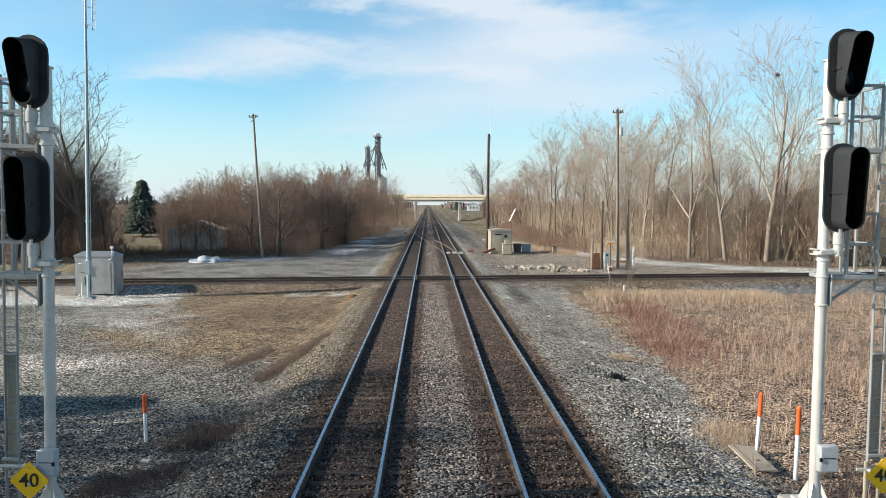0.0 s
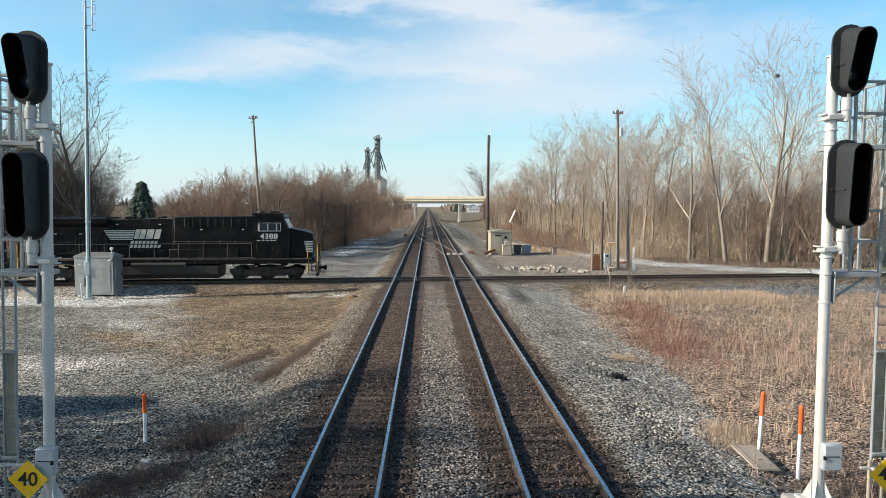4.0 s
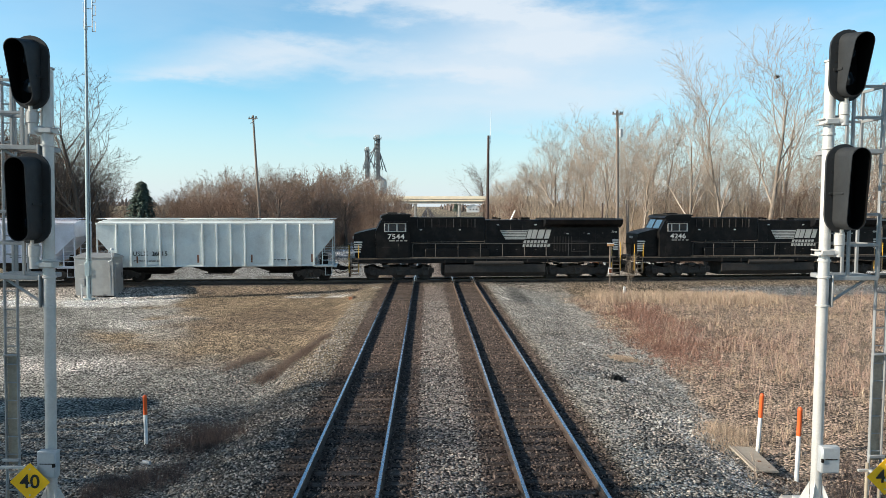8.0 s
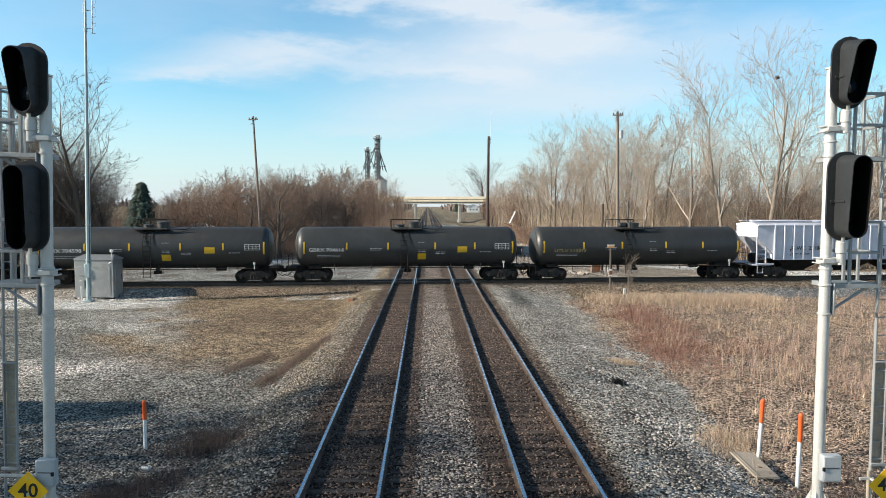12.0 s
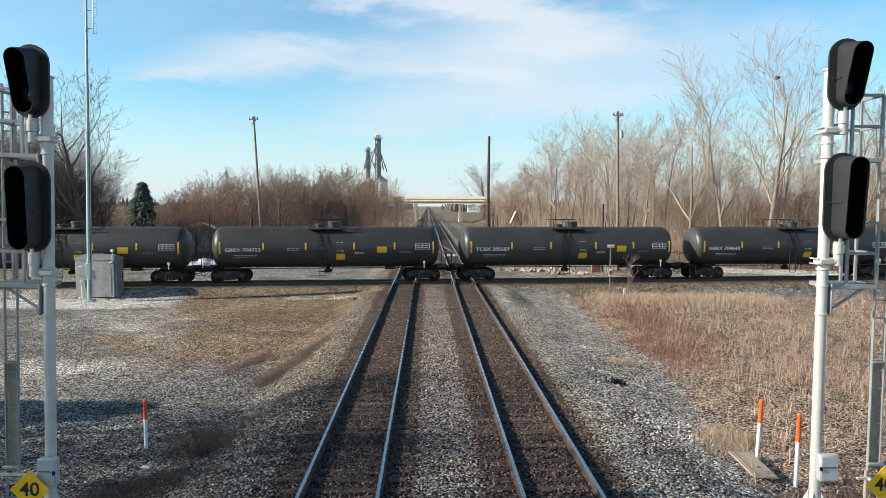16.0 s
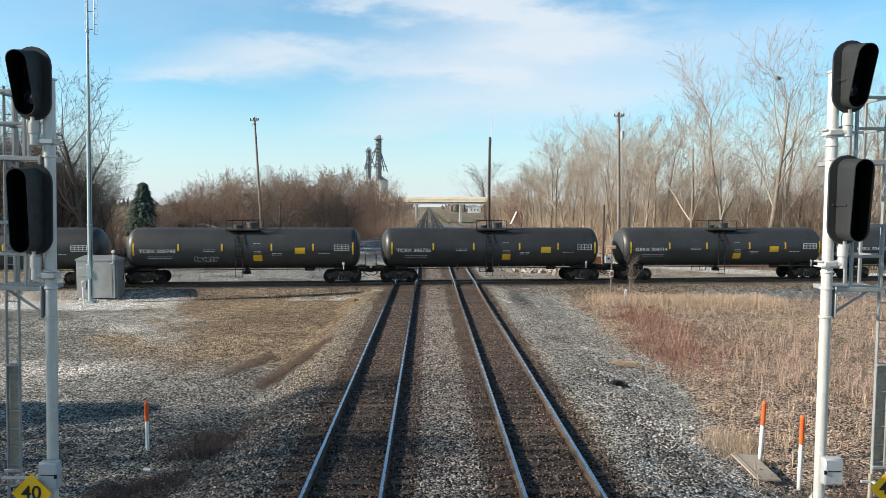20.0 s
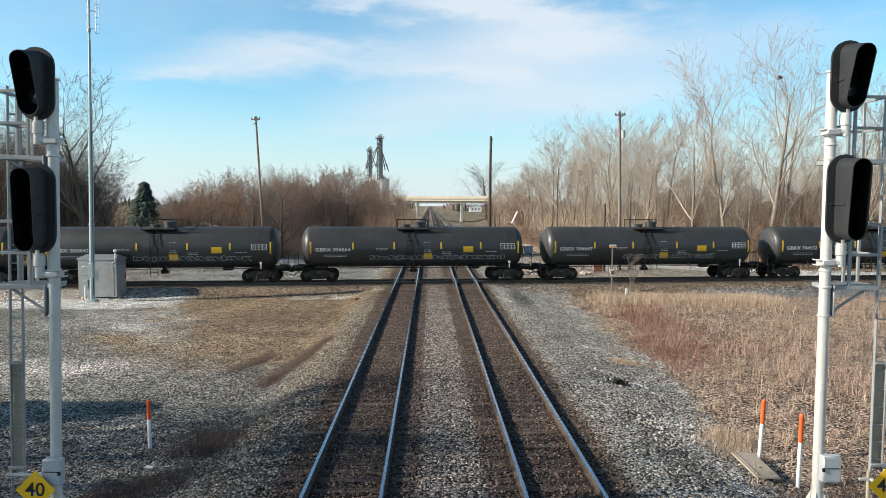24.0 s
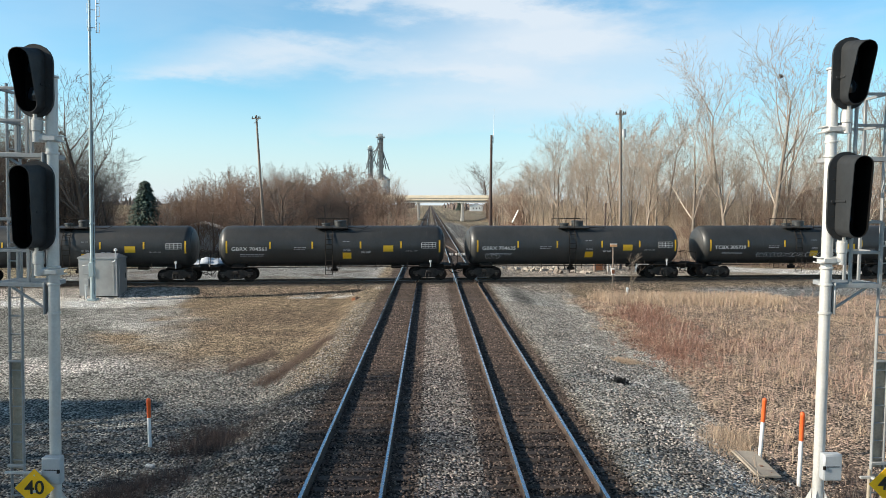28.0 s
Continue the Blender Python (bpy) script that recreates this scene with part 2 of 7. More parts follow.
M_TIE = mat("weathered_tie_wood", (0.066, 0.047, 0.037), 0.9, 0, 0.3, 2.5, 0.6, 18.0, (0.15, 0.112, 0.088), 0.5, 3.0, 0.35, (0.4, 3, 3))
M_TIEPLATE = mat("brown_tie_plate_iron", (0.072, 0.045, 0.034), 0.8, 0.2, 0.3, 3.0, 0.2, 30.0)
M_BLACK = mat("signal_black_paint", (0.026, 0.028, 0.030), 0.6, 0, 0.12, 2.0, 0.05, 50.0, (0.05, 0.05, 0.05), 0.3)
M_FLAT = mat("flat_black_lining", (0.006, 0.006, 0.006), 0.9, 0, 0.1)
M_PLATETAN = mat("weathered_plate", (0.36, 0.31, 0.25), 0.85, 0, 0.15, 2.0, 0.15, 20.0, (0.22, 0.18, 0.15), 0.5)
M_GUARD = mat("weathered_guard_sheet", (0.34, 0.29, 0.225), 0.75, 0, 0.2, 3.0, 0.1, 20.0, (0.14, 0.12, 0.10), 0.5)
M_GALV = mat("galvanised_steel", (0.56, 0.55, 0.53), 0.5, 0.2, 0.08, 3.0, 0.05, 30.0, (0.40, 0.40, 0.39), 0.4)
# darker copy for railings, platforms and ladders: their shade put into the colour
M_GALVSHADE = mat("shaded_galvanised_steel", (0.31, 0.32, 0.325), 0.55, 0.2, 0.1, 3.0, 0.05, 30.0, (0.22, 0.21, 0.20), 0.4)
M_ALU = mat("aluminium_sheet", (0.36, 0.36, 0.36), 0.42, 0.6, 0.06, 2.0, 0.04, 25.0, (0.5, 0.5, 0.5), 0.4)
M_MASTGREEN = mat("weathered_grey_green_mast_steel", (0.36, 0.44, 0.46), 0.5, 0.3, 0.08, 2.0, 0.05, 30.0)
M_BOXGREY = mat("light_grey_box_paint", (0.42, 0.44, 0.46), 0.5, 0.1, 0.07, 3.0, 0.03, 30.0)
M_ORANGE = mat("orange_marker_plastic", (0.80, 0.13, 0.03), 0.5, 0, 0.08, 3.0, 0.02, 30.0)
M_WHITE = mat("white_marker_plastic", (0.80, 0.80, 0.79), 0.5, 0, 0.06, 3.0, 0.02, 30.0, (0.5, 0.47, 0.42), 0.25)
M_FADED = mat("faded_orange_paint", (0.62, 0.33, 0.14), 0.6, 0, 0.1)
M_YELLOW = mat("yellow_sign_sheet", (0.95, 0.52, 0.01), 0.4, 0, 0.04, 3.0, 0.0, 30.0)
M_INK = mat("black_sign_ink", (0.015, 0.015, 0.015), 0.6, 0, 0.05, 3.0, 0.0, 30.0)
M_PLATE = mat("dirty_composite_plate", (0.24, 0.20, 0.17), 0.9, 0, 0.2, 3.0, 0.3, 20.0, (0.12, 0.10, 0.08), 0.5)
M_CONCRETE = mat("weathered_concrete", (0.42, 0.40, 0.37), 0.9, 0, 0.15, 2.0, 0.2, 20.0, (0.25, 0.23, 0.2), 0.5)
M_BRIDGE = mat("pale_concrete_bridge", (0.62, 0.54, 0.42), 0.9, 0, 0.08, 0.5, 0.1, 6.0, (0.45, 0.40, 0.32), 0.4, 0.3)
M_POLE = mat("weathered_pole_wood", (0.25, 0.20, 0.165), 0.9, 0, 0.2, 3.0, 0.4, 20.0, (0.12, 0.09, 0.07), 0.5, 2.0, 0.15, (4, 4, 0.4))
M_DARKPOLE = mat("creosote_pole_wood", (0.075, 0.05, 0.042), 0.85, 0, 0.2, 3.0, 0.4, 20.0, None, 0, 1, 0, (4, 4, 0.4))
M_STONE_PALE = island_mat("pale_limestone_chips", (0.55, 0.53, 0.50), 0.9, 0.4, (0.40, 0.38, 0.35))
M_TAN = mat("tan_hut_paint", (0.42, 0.37, 0.29), 0.6, 0, 0.1, 2.0, 0.05, 20.0, (0.3, 0.25, 0.2), 0.4)
M_RUST = mat("rusted_steel", (0.22, 0.09, 0.045), 0.85, 0.1, 0.3, 4.0, 0.3, 30.0, (0.12, 0.06, 0.04), 0.5)
M_SNOW = mat("old_snow", (0.50, 0.54, 0.60), 0.6, 0, 0.06, 1.5, 0.4, 9.0, (0.5, 0.47, 0.43), 0.35, 1.5)
M_BARK = mat("grey_brown_bark", (0.22, 0.18, 0.145), 0.95, 0, 0.2, 1.5, 0.3, 12.0, None, 0, 1, 0.25)
M_DARKBARK = mat("dark_wet_bark", (0.105, 0.078, 0.062), 0.95, 0, 0.2, 1.5, 0.3, 12.0)
M_TWIG = mat("winter_twigs", (0.37, 0.305, 0.25), 0.95, 0, 0.15, 0.4, 0, 6.0, None, 0, 1, 0.3)
M_TWIGRED = mat("brown_brush_twigs", (0.25, 0.17, 0.128), 0.95, 0, 0.2, 0.4, 0, 6.0, None, 0, 1, 0.2)
M_BRIAR = mat("dark_red_brown_briars", (0.115, 0.072, 0.056), 0.95, 0, 0.2, 0.4, 0, 6.0)
M_DARKTWIG = mat("dark_brown_twigs", (0.15, 0.115, 0.095), 0.95, 0, 0.2, 0.4, 0, 6.0)
M_THICKET = mat("pale_sapling_stems", (0.50, 0.40, 0.305), 0.95, 0, 0.2, 0.4, 0, 6.0)
M_SPRUCE = mat("dark_spruce_needles", (0.065, 0.10, 0.078), 0.9, 0, 0.3, 1.0, 0, 9.0)
M_DRYGRASS = island_mat("dry_straw_grass", (0.53, 0.42, 0.305), 0.9, 0.45, (0.39, 0.275, 0.20))
M_REDWEED = island_mat("red_brown_dead_weeds", (0.23, 0.115, 0.085), 0.9, 0.5, (0.34, 0.205, 0.155))
M_DARKWEED = island_mat("dark_dead_weeds", (0.085, 0.062, 0.055), 0.9, 0.5, (0.14, 0.10, 0.085))
M_PINKWEED = island_mat("pinkish_dead_weeds", (0.45, 0.33, 0.26), 0.9, 0.45, (0.33, 0.22, 0.18))
M_GREYWEED = island_mat("grey_brown_dead_weeds", (0.15, 0.105, 0.085), 0.9, 0.35, (0.22, 0.16, 0.125))
M_LOCO = mat("locomotive_black_paint", (0.008, 0.008, 0.0085), 0.42, 0, 0.2, 1.0, 0.04, 20.0, (0.036, 0.030, 0.026), 0.6, 0.9)
M_UNDER = mat("grimy_running_gear", (0.022, 0.019, 0.017), 0.85, 0.1, 0.3, 3.0, 0.3, 20.0, (0.07, 0.05, 0.04), 0.4)
M_TRUCK = mat("dusty_truck_castings", (0.040, 0.034, 0.030), 0.85, 0.1, 0.3, 3.0, 0.3, 20.0, (0.09, 0.07, 0.055), 0.4)
M_LOCOSTRIPE = mat("locomotive_white_paint", (0.72, 0.71, 0.67), 0.55, 0, 0.1, 3.0, 0.0, 30.0, (0.3, 0.27, 0.24), 0.4)
M_LOGO = mat("faded_cream_lettering", (0.55, 0.53, 0.48), 0.55, 0, 0.1, 3.0, 0.0, 30.0)
M_SILL = mat("dusty_sill", (0.16, 0.125, 0.095), 0.8, 0, 0.25, 2.0, 0.1, 20.0, (0.05, 0.04, 0.04), 0.5)
M_FUEL = mat("dusty_brown_black_steel", (0.042, 0.035, 0.030), 0.8, 0, 0.25, 1.5, 0.1, 20.0, (0.035, 0.03, 0.027), 0.5)
M_RAILGREY = mat("dusty_grey_handrail", (0.10, 0.09, 0.08), 0.6, 0, 0.1)
M_HANDRAIL = mat("handrail_yellow", (0.72, 0.42, 0.04), 0.5, 0, 0.05, 3.0, 0.0, 30.0)
M_TANK = mat("tank_car_black_paint", (0.034, 0.036, 0.037), 0.48, 0, 0.12, 0.8, 0.03, 12.0, (0.065, 0.06, 0.055), 0.45, 0.7, 0.12, (1, 1, 0.5))
M_REFLECT = mat("yellow_reflective_tape", (0.72, 0.43, 0.02), 0.45, 0, 0.05, 3.0, 0.0, 30.0)
M_DULLYELLOW = mat("dull_yellow_lettering", (0.42, 0.33, 0.16), 0.6, 0, 0.1)
M_LETTER = mat("white_car_lettering", (0.70, 0.70, 0.68), 0.6, 0, 0.08, 3.0, 0.0, 30.0)
M_GRAFFITI = mat("sprayed_white_paint", (0.50, 0.50, 0.52), 0.6, 0, 0.15, 3.0, 0.0, 30.0)
M_HOPPER_A = mat("pale_grey_hopper_paint", (0.64, 0.69, 0.69), 0.5, 0, 0.08, 0.9, 0.05, 12.0, (0.38, 0.40, 0.40), 0.5, 0.6)
M_HOPPER_B = mat("lavender_grey_hopper_paint", (0.56, 0.58, 0.66), 0.5, 0, 0.08, 0.9, 0.05, 12.0, (0.33, 0.34, 0.40), 0.5, 0.6)
M_GLASS = glass_mat("dark_window_glass", (0.02, 0.03, 0.04))
# blue of the reflected sky is painted into this glass's base colour
M_GLASSBLUE = glass_mat("sky_reflecting_windscreen", (0.05, 0.09, 0.13), 0.08)
M_GRAIN = mat("galvanised_grain_bins", (0.50, 0.52, 0.52), 0.5, 0.3, 0.1, 0.3, 0, 3.0, (0.35, 0.33, 0.28), 0.4)
M_ELEVATOR = mat("dull_elevator_steel", (0.20, 0.215, 0.225), 0.6, 0.2, 0.15, 0.3, 0, 3.0)
M_FARWOOD = mat("far_winter_woods", (0.16, 0.125, 0.11), 1.0, 0, 0.3, 0.05, 0, 0.6)
for m_dark, gloss in ((M_LOCO, 0.15), (M_BLACK, 0.3), (M_UNDER, 0.2), (M_FLAT, 0.05)):
    m_dark.node_tree.nodes["Principled BSDF"].inputs["Specular IOR Level"].default_value = gloss
M_SHED = mat("weathered_white_shed_boards", (0.66, 0.68, 0.69), 0.7, 0, 0.12, 2.0, 0.1, 15.0, (0.3, 0.28, 0.26), 0.5)


# ---- mesh building ----
class Shape:
    """Collects faces of one mesh."""

    def __init__(self):
        self.v, self.f = [], []

    def add(self, verts, faces, m=None):
        k = len(self.v)
        self.v += [tuple(m @ Vector(p)) for p in verts] if m else [tuple(p) for p in verts]
        self.f += [tuple(i + k for i in f) for f in faces]
        return self

    def box(self, c, s, ch=0.0, m=None):
        """A box by centre and size, its edges chamfered by ch."""
        hx, hy, hz = s[0] / 2, s[1] / 2, s[2] / 2
        ch = min(ch, hx * 0.9, hy * 0.9, hz * 0.9)
        t = Matrix.Translation(c)
        if m:
            t = m @ t
        if ch <= 0:
            vs = [(x * hx, y * hy, z * hz) for x in (-1, 1) for y in (-1, 1) for z in (-1, 1)]
            return self.add(vs, [(0, 1, 3, 2), (4, 6, 7, 5), (0, 4, 5, 1), (2, 3, 7, 6), (0, 2, 6, 4), (1, 5, 7, 3)], t)
        vs, ix = [], {}
        for x in (-1, 1):
            for y in (-1, 1):
                for z in (-1, 1):
                    for a in range(3):
                        d = [ch, ch, ch]
                        d[a] = 0
                        ix[x, y, z, a] = len(vs)
                        vs.append((x * (hx - d[0]), y * (hy - d[1]), z * (hz - d[2])))
        fs = []
        for a in range(3):
            b, c2 = (a + 1) % 3, (a + 2) % 3
            for s1 in (-1, 1):
                ring = []
                for p, q in ((-1, -1), (1, -1), (1, 1), (-1, 1)):
                    k = [0, 0, 0]
                    k[a], k[b], k[c2] = s1, p, q
                    ring.append(ix[k[0], k[1], k[2], a])
                fs.append(ring if s1 > 0 else ring[::-1])
            for s1 in (-1, 1):
                for s2 in (-1, 1):
                    e = []
                    for d, w in ((-1, b), (1, b), (1, c2), (-1, c2)):
                        k = [0, 0, 0]
                        k[a], k[b], k[c2] = d, s1, s2
                        e.append(ix[k[0], k[1], k[2], w])
                    fs.append(e if s1 * s2 < 0 else e[::-1])
        for x in (-1, 1):
            for y in (-1, 1):
                for z in (-1, 1):
                    t3 = [ix[x, y, z, a] for a in range(3)]
                    fs.append(t3 if x * y * z > 0 else t3[::-1])
        return self.add(vs, fs, t)

    def tube(self, p, q, r, r2=None, n=12, caps=True):
        """A round bar from p to q."""
        p, q = Vector(p), Vector(q)
        r2 = r if r2 is None else r2
        z = (q - p).normalized()
        x = z.orthogonal().normalized()
        y = z.cross(x)
        vs = [p + (x * math.cos(a) + y * math.sin(a)) * r for a in (2 * math.pi * i / n for i in range(n))]
        vs += [q + (x * math.cos(a) + y * math.sin(a)) * r2 for a in (2 * math.pi * i / n for i in range(n))]
        fs = [(i, (i + 1) % n, n + (i + 1) % n, n + i) for i in range(n)]
        if caps:
            fs += [tuple(range(n))[::-1], tuple(range(n, 2 * n))]
        return self.add(vs, fs)

    def path(self, pts, r, n=8):
        for a, b in zip(pts, pts[1:]):
            self.tube(a, b, r, None, n)
        return self

    def lathe(self, profile, n=24, m=None):
        """Turns a profile of (radius, height) round z."""
        vs, fs = [], []
        for r, h in profile:
            vs += [(r * math.cos(2 * math.pi * i / n), r * math.sin(2 * math.pi * i / n), h) for i in range(n)]
        for k in range(len(profile) - 1):
            fs += [(k * n + i, k * n + (i + 1) % n, (k + 1) * n + (i + 1) % n, (k + 1) * n + i) for i in range(n)]
        fs += [tuple(range(n))[::-1], tuple(range((len(profile) - 1) * n, len(profile) * n))]
        return self.add(vs, fs, m)

    def prism(self, outline, a, b, m=None):
        """An outline in x and z, drawn out along y from a to b."""
        n = len(outline)
        vs = [(x, a, z) for x, z in outline] + [(x, b, z) for x, z in outline]
        fs = [(i, (i + 1) % n, n + (i + 1) % n, n + i) for i in range(n)] + [tuple(range(n))[::-1], tuple(range(n, 2 * n))]
        return self.add(vs, fs, m)

    def mesh(self, name, material, smooth=True):
        me = bpy.data.meshes.new(name)
        me.from_pydata(self.v, [], self.f)
        me.materials.append(material)
        bm = bmesh.new()
        bm.from_mesh(me)
        bmesh.ops.recalc_face_normals(bm, faces=bm.faces)
        bm.to_mesh(me)
        bm.free()
        if smooth:
            me.shade_smooth()
            me.set_sharp_from_angle(angle=radians(38))
        return me


def part(name, shape, material, parent, label=""):
    ob = new(name, shape if isinstance(shape, bpy.types.Mesh) else shape.mesh(name, material))
    ob.parent = parent
    return tagged(ob, label)


def thing(name, m, label, category, group="", kind=""):
    ob = new(name)
    ob.matrix_basis = m
    return tagged(ob, label, category, group, kind)


def whole(name, shape, material, m, label, category, group="", kind=""):
    ob = new(name, shape if isinstance(shape, bpy.types.Mesh) else shape.mesh(name, material))
    ob.matrix_basis = m
    return tagged(ob, label, category, group, kind)


TEXTS = {}


def lettering(text, size, material):
    """Raised letters in the built-in font, centred, in the xz plane, read from -y."""
    if (text, size, material.name) not in TEXTS:
        cu = bpy.data.curves.new("lettering", "FONT")
        cu.body, cu.size, cu.align_x, cu.align_y, cu.extrude, cu.offset = text, size, "CENTER", "CENTER", 0.004, size * 0.012
        cu.resolution_u = 3
        ob = bpy.data.objects.new("lettering", cu)
        scene.collection.objects.link(ob)
        bpy.context.view_layer.update()
        me = bpy.data.meshes.new_from_object(ob.evaluated_get(bpy.context.evaluated_depsgraph_get()))
        bpy.data.objects.remove(ob)
        me.transform(pose(0, 0, 0, 90))
        me.materials.clear()
        me.materials.append(material)
        me.name = "lettering"
        TEXTS[text, size, material.name] = me
    return TEXTS[text, size, material.name]


# ---- the plan: tracks and ground ----
TRACKS = (-2.135, 2.135)          # centre lines of the two straight tracks
GAUGE = 0.7525                    # half the distance between rail heads
CROSS_Y, CROSS_TURN = 50.92, 0.0881
C_COS, C_SIN = math.cos(CROSS_TURN), math.sin(CROSS_TURN)


def cross_pose(along, off=0.0, z=0.0):
    """A place on the crossing track: metres along it from the middle, and to its far side."""
    return Matrix.Translation((along * C_COS - off * C_SIN, CROSS_Y + along * C_SIN + off * C_COS, z)) @ pose(0, 0, 0, 0, 0, math.degrees(CROSS_TURN))


rng = np.random.default_rng(7)
LATTICE = rng.random((256, 256))


def patchy(x, y, size, octaves=4):
    """Smooth random values from 0 to 1 over the plan."""
    total, amount, weight = 0.0, 0.0, 1.0
    for k in range(octaves):
        u, v = x / size * 2 ** k + 17.3 * k, y / size * 2 ** k + 5.1 * k
        i, j = np.floor(u).astype(int), np.floor(v).astype(int)
        a, b = u - i, v - j
        a, b = a * a * (3 - 2 * a), b * b * (3 - 2 * b)
        g = lambda p, q: LATTICE[p % 256, q % 256]
        total = total + weight * ((g(i, j) * (1 - a) + g(i + 1, j) * a) * (1 - b) + (g(i, j + 1) * (1 - a) + g(i + 1, j + 1) * a) * b)
        amount += weight
        weight *= 0.55
    return total / amount


def soft(v, a, b):
    t = np.clip((v - a) / (b - a), 0, 1)
    return t * t * (3 - 2 * t)


def cross_off(x, y):
    return -(x) * C_SIN + (y - CROSS_Y) * C_COS


def height(x, y):
    """The ground's height: ballast crowns, shoulders, ditch, flat land, bridge embankments."""
    d = np.minimum(np.abs(x - TRACKS[0]), np.abs(x - TRACKS[1]))
    d = np.where(np.abs(x) < 2.135, np.minimum(d, 1.5), d)
    bed = np.where(x > 0, -0.182 - 0.64 * soft(d, 1.8, 6.8), -0.182 - 0.64 * soft(d, 1.75, 4.3))
    co = np.abs(cross_off(x, y))
    bed2 = -0.21 - 0.55 * soft(co, 1.7, 3.8)
    low = -0.82 + 0.22 * (patchy(x, y, 9.0) - 0.5)
    z = np.maximum(np.maximum(bed, bed2), low * 1.0)
    z = z + 0.05 * (patchy(x + 40, y, 0.9, 2) - 0.5) * soft(d, 1.6, 2.4)
    # service ground beside the crossing
    z = np.where(soft(y, 52, 58) > 0, np.maximum(z, -0.62 - 0.2 * soft(np.abs(x), 20, 40)), z)
    # embankments of the road bridge
    ramp = soft(np.abs(x - 3.2), 12.5, 26) * 5.6 * (1 - soft(np.abs(y - 258), 7, 24))
    z = z + ramp
    return z


def zones(x, y):
    """The ground's base colours over the plan, tree shade painted into the near end."""
    def lay(c, rgb, f):
        return c + (np.array(rgb) - c) * np.asarray(f)[..., None]
    near_in = 1.5 * (1 - soft(y, 17, 27))      # the field reaches closer to the tracks in the south
    p1, p2, p3 = patchy(x, y, 6.0), patchy(x + 90, y + 30, 2.5), patchy(x + 200, y - 60, 14.0)
    c = np.zeros(x.shape + (3,)) + np.array((0.30, 0.235, 0.16))
    c = lay(c, (0.36, 0.30, 0.20), soft(p3, 0.45, 0.65))
    near = 1 - soft(y, 175, 240)
    # gravel yard south-west of the crossing
    west = soft(-x, 4.2, 5.4) * (1 - soft(y, 48, 52)) * soft(x, -60, -40)
    c = lay(c, (0.24, 0.237, 0.217), west)
    earth = west * soft(y + 5 * (p2 - 0.5) + 0.35 * (x + 10), 26, 29) * (1 - soft(-x + 7 * (p2 - 0.5) - 0.16 * (y - 30), 12.5, 16.5))
    c = lay(c, (0.32, 0.24, 0.158), earth)
    c = lay(c, (0.22, 0.155, 0.105), earth * soft(p2, 0.5, 0.62) * 0.6)
    pale = west * soft(p1 + 0.4 * p2, 0.72, 0.86) * soft(-x, 10, 13) * soft(y, 19, 22)
    c = lay(c, (0.44, 0.42, 0.38), pale * 0.55)
    c = lay(c, (0.62, 0.58, 0.54), west * np.exp(-((x + 14.5) / 3.0) ** 2 - ((y - 26.3) / 1.7) ** 2) * soft(p2, 0.25, 0.5))
    c = lay(c, (0.62, 0.59, 0.55), west * np.exp(-((x + 15.4) / 1.8) ** 2 - ((y - 36.5) / 2.4) ** 2) * soft(p2, 0.35, 0.55))
    c = lay(c, (0.76, 0.73, 0.69), west * soft(-x + 1.5 * (p2 - 0.5), 15.6, 17.6) * soft(y + (p2 - 0.5) * 2, 41.0, 42.6) * (1 - soft(y, 47.2, 48.2)))
    # near end of the yard darkened: tree shade put into the colour
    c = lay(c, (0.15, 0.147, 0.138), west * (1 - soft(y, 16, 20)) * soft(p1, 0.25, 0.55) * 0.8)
    # shoulders of the two tracks
    d = np.minimum(np.abs(x - TRACKS[0]), np.abs(x - TRACKS[1]))
    east_sh = soft(x, 3.4, 4.2) * (1 - soft(x + 2.2 * (p2 - 0.5) + near_in, 8.4, 9.6)) * near
    c = lay(c, (0.36, 0.355, 0.33), east_sh)
    c = lay(c, (0.46, 0.44, 0.40), east_sh * soft(y, 24, 40))
    c = lay(c, (0.58, 0.56, 0.53), east_sh * soft(p2, 0.5, 0.66) * np.exp(-((x - 6.4) / 0.8) ** 2) * (1 - soft(y, 27, 33)))
    c = lay(c, (0.10, 0.098, 0.095), east_sh * soft(p2, 0.5, 0.62) * (1 - soft(np.abs(x - 5.2), 0.2, 1.0)) * 0.7)
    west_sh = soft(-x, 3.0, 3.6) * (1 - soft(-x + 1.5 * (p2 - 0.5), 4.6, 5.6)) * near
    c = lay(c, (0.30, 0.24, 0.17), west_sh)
    # southern stretch of this shoulder carries painted tree shade too
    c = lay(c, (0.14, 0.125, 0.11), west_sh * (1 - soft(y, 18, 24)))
    # between the tracks and in them
    mid = (1 - soft(np.abs(x), 0.9, 1.4))
    c = lay(c, (0.29, 0.24, 0.21), mid * near)
    bed = 1 - soft(d, 1.15, 1.75)
    c = lay(c, (0.098, 0.071, 0.057), bed)
    c = lay(c, (0.105, 0.076, 0.06), bed * soft(y, 24, 50) * 0.7)
    # dry field south-east
    field = soft(x + 2.2 * (p2 - 0.5) + near_in, 8.4, 9.4) * (1 - soft(cross_off(x, y), -7.5, -5.5)) * soft(y, 9, 12)
    c = lay(c, (0.40, 0.30, 0.23), field)
    c = lay(c, (0.25, 0.195, 0.155), field * soft(patchy(x + 12, y + 55, 1.3, 3), 0.5, 0.68) * 0.75)
    c = lay(c, (0.27, 0.14, 0.095), field * soft(p1, 0.43, 0.58) * (1 - soft(x, 12.5, 17)) * soft(y, 20, 26))
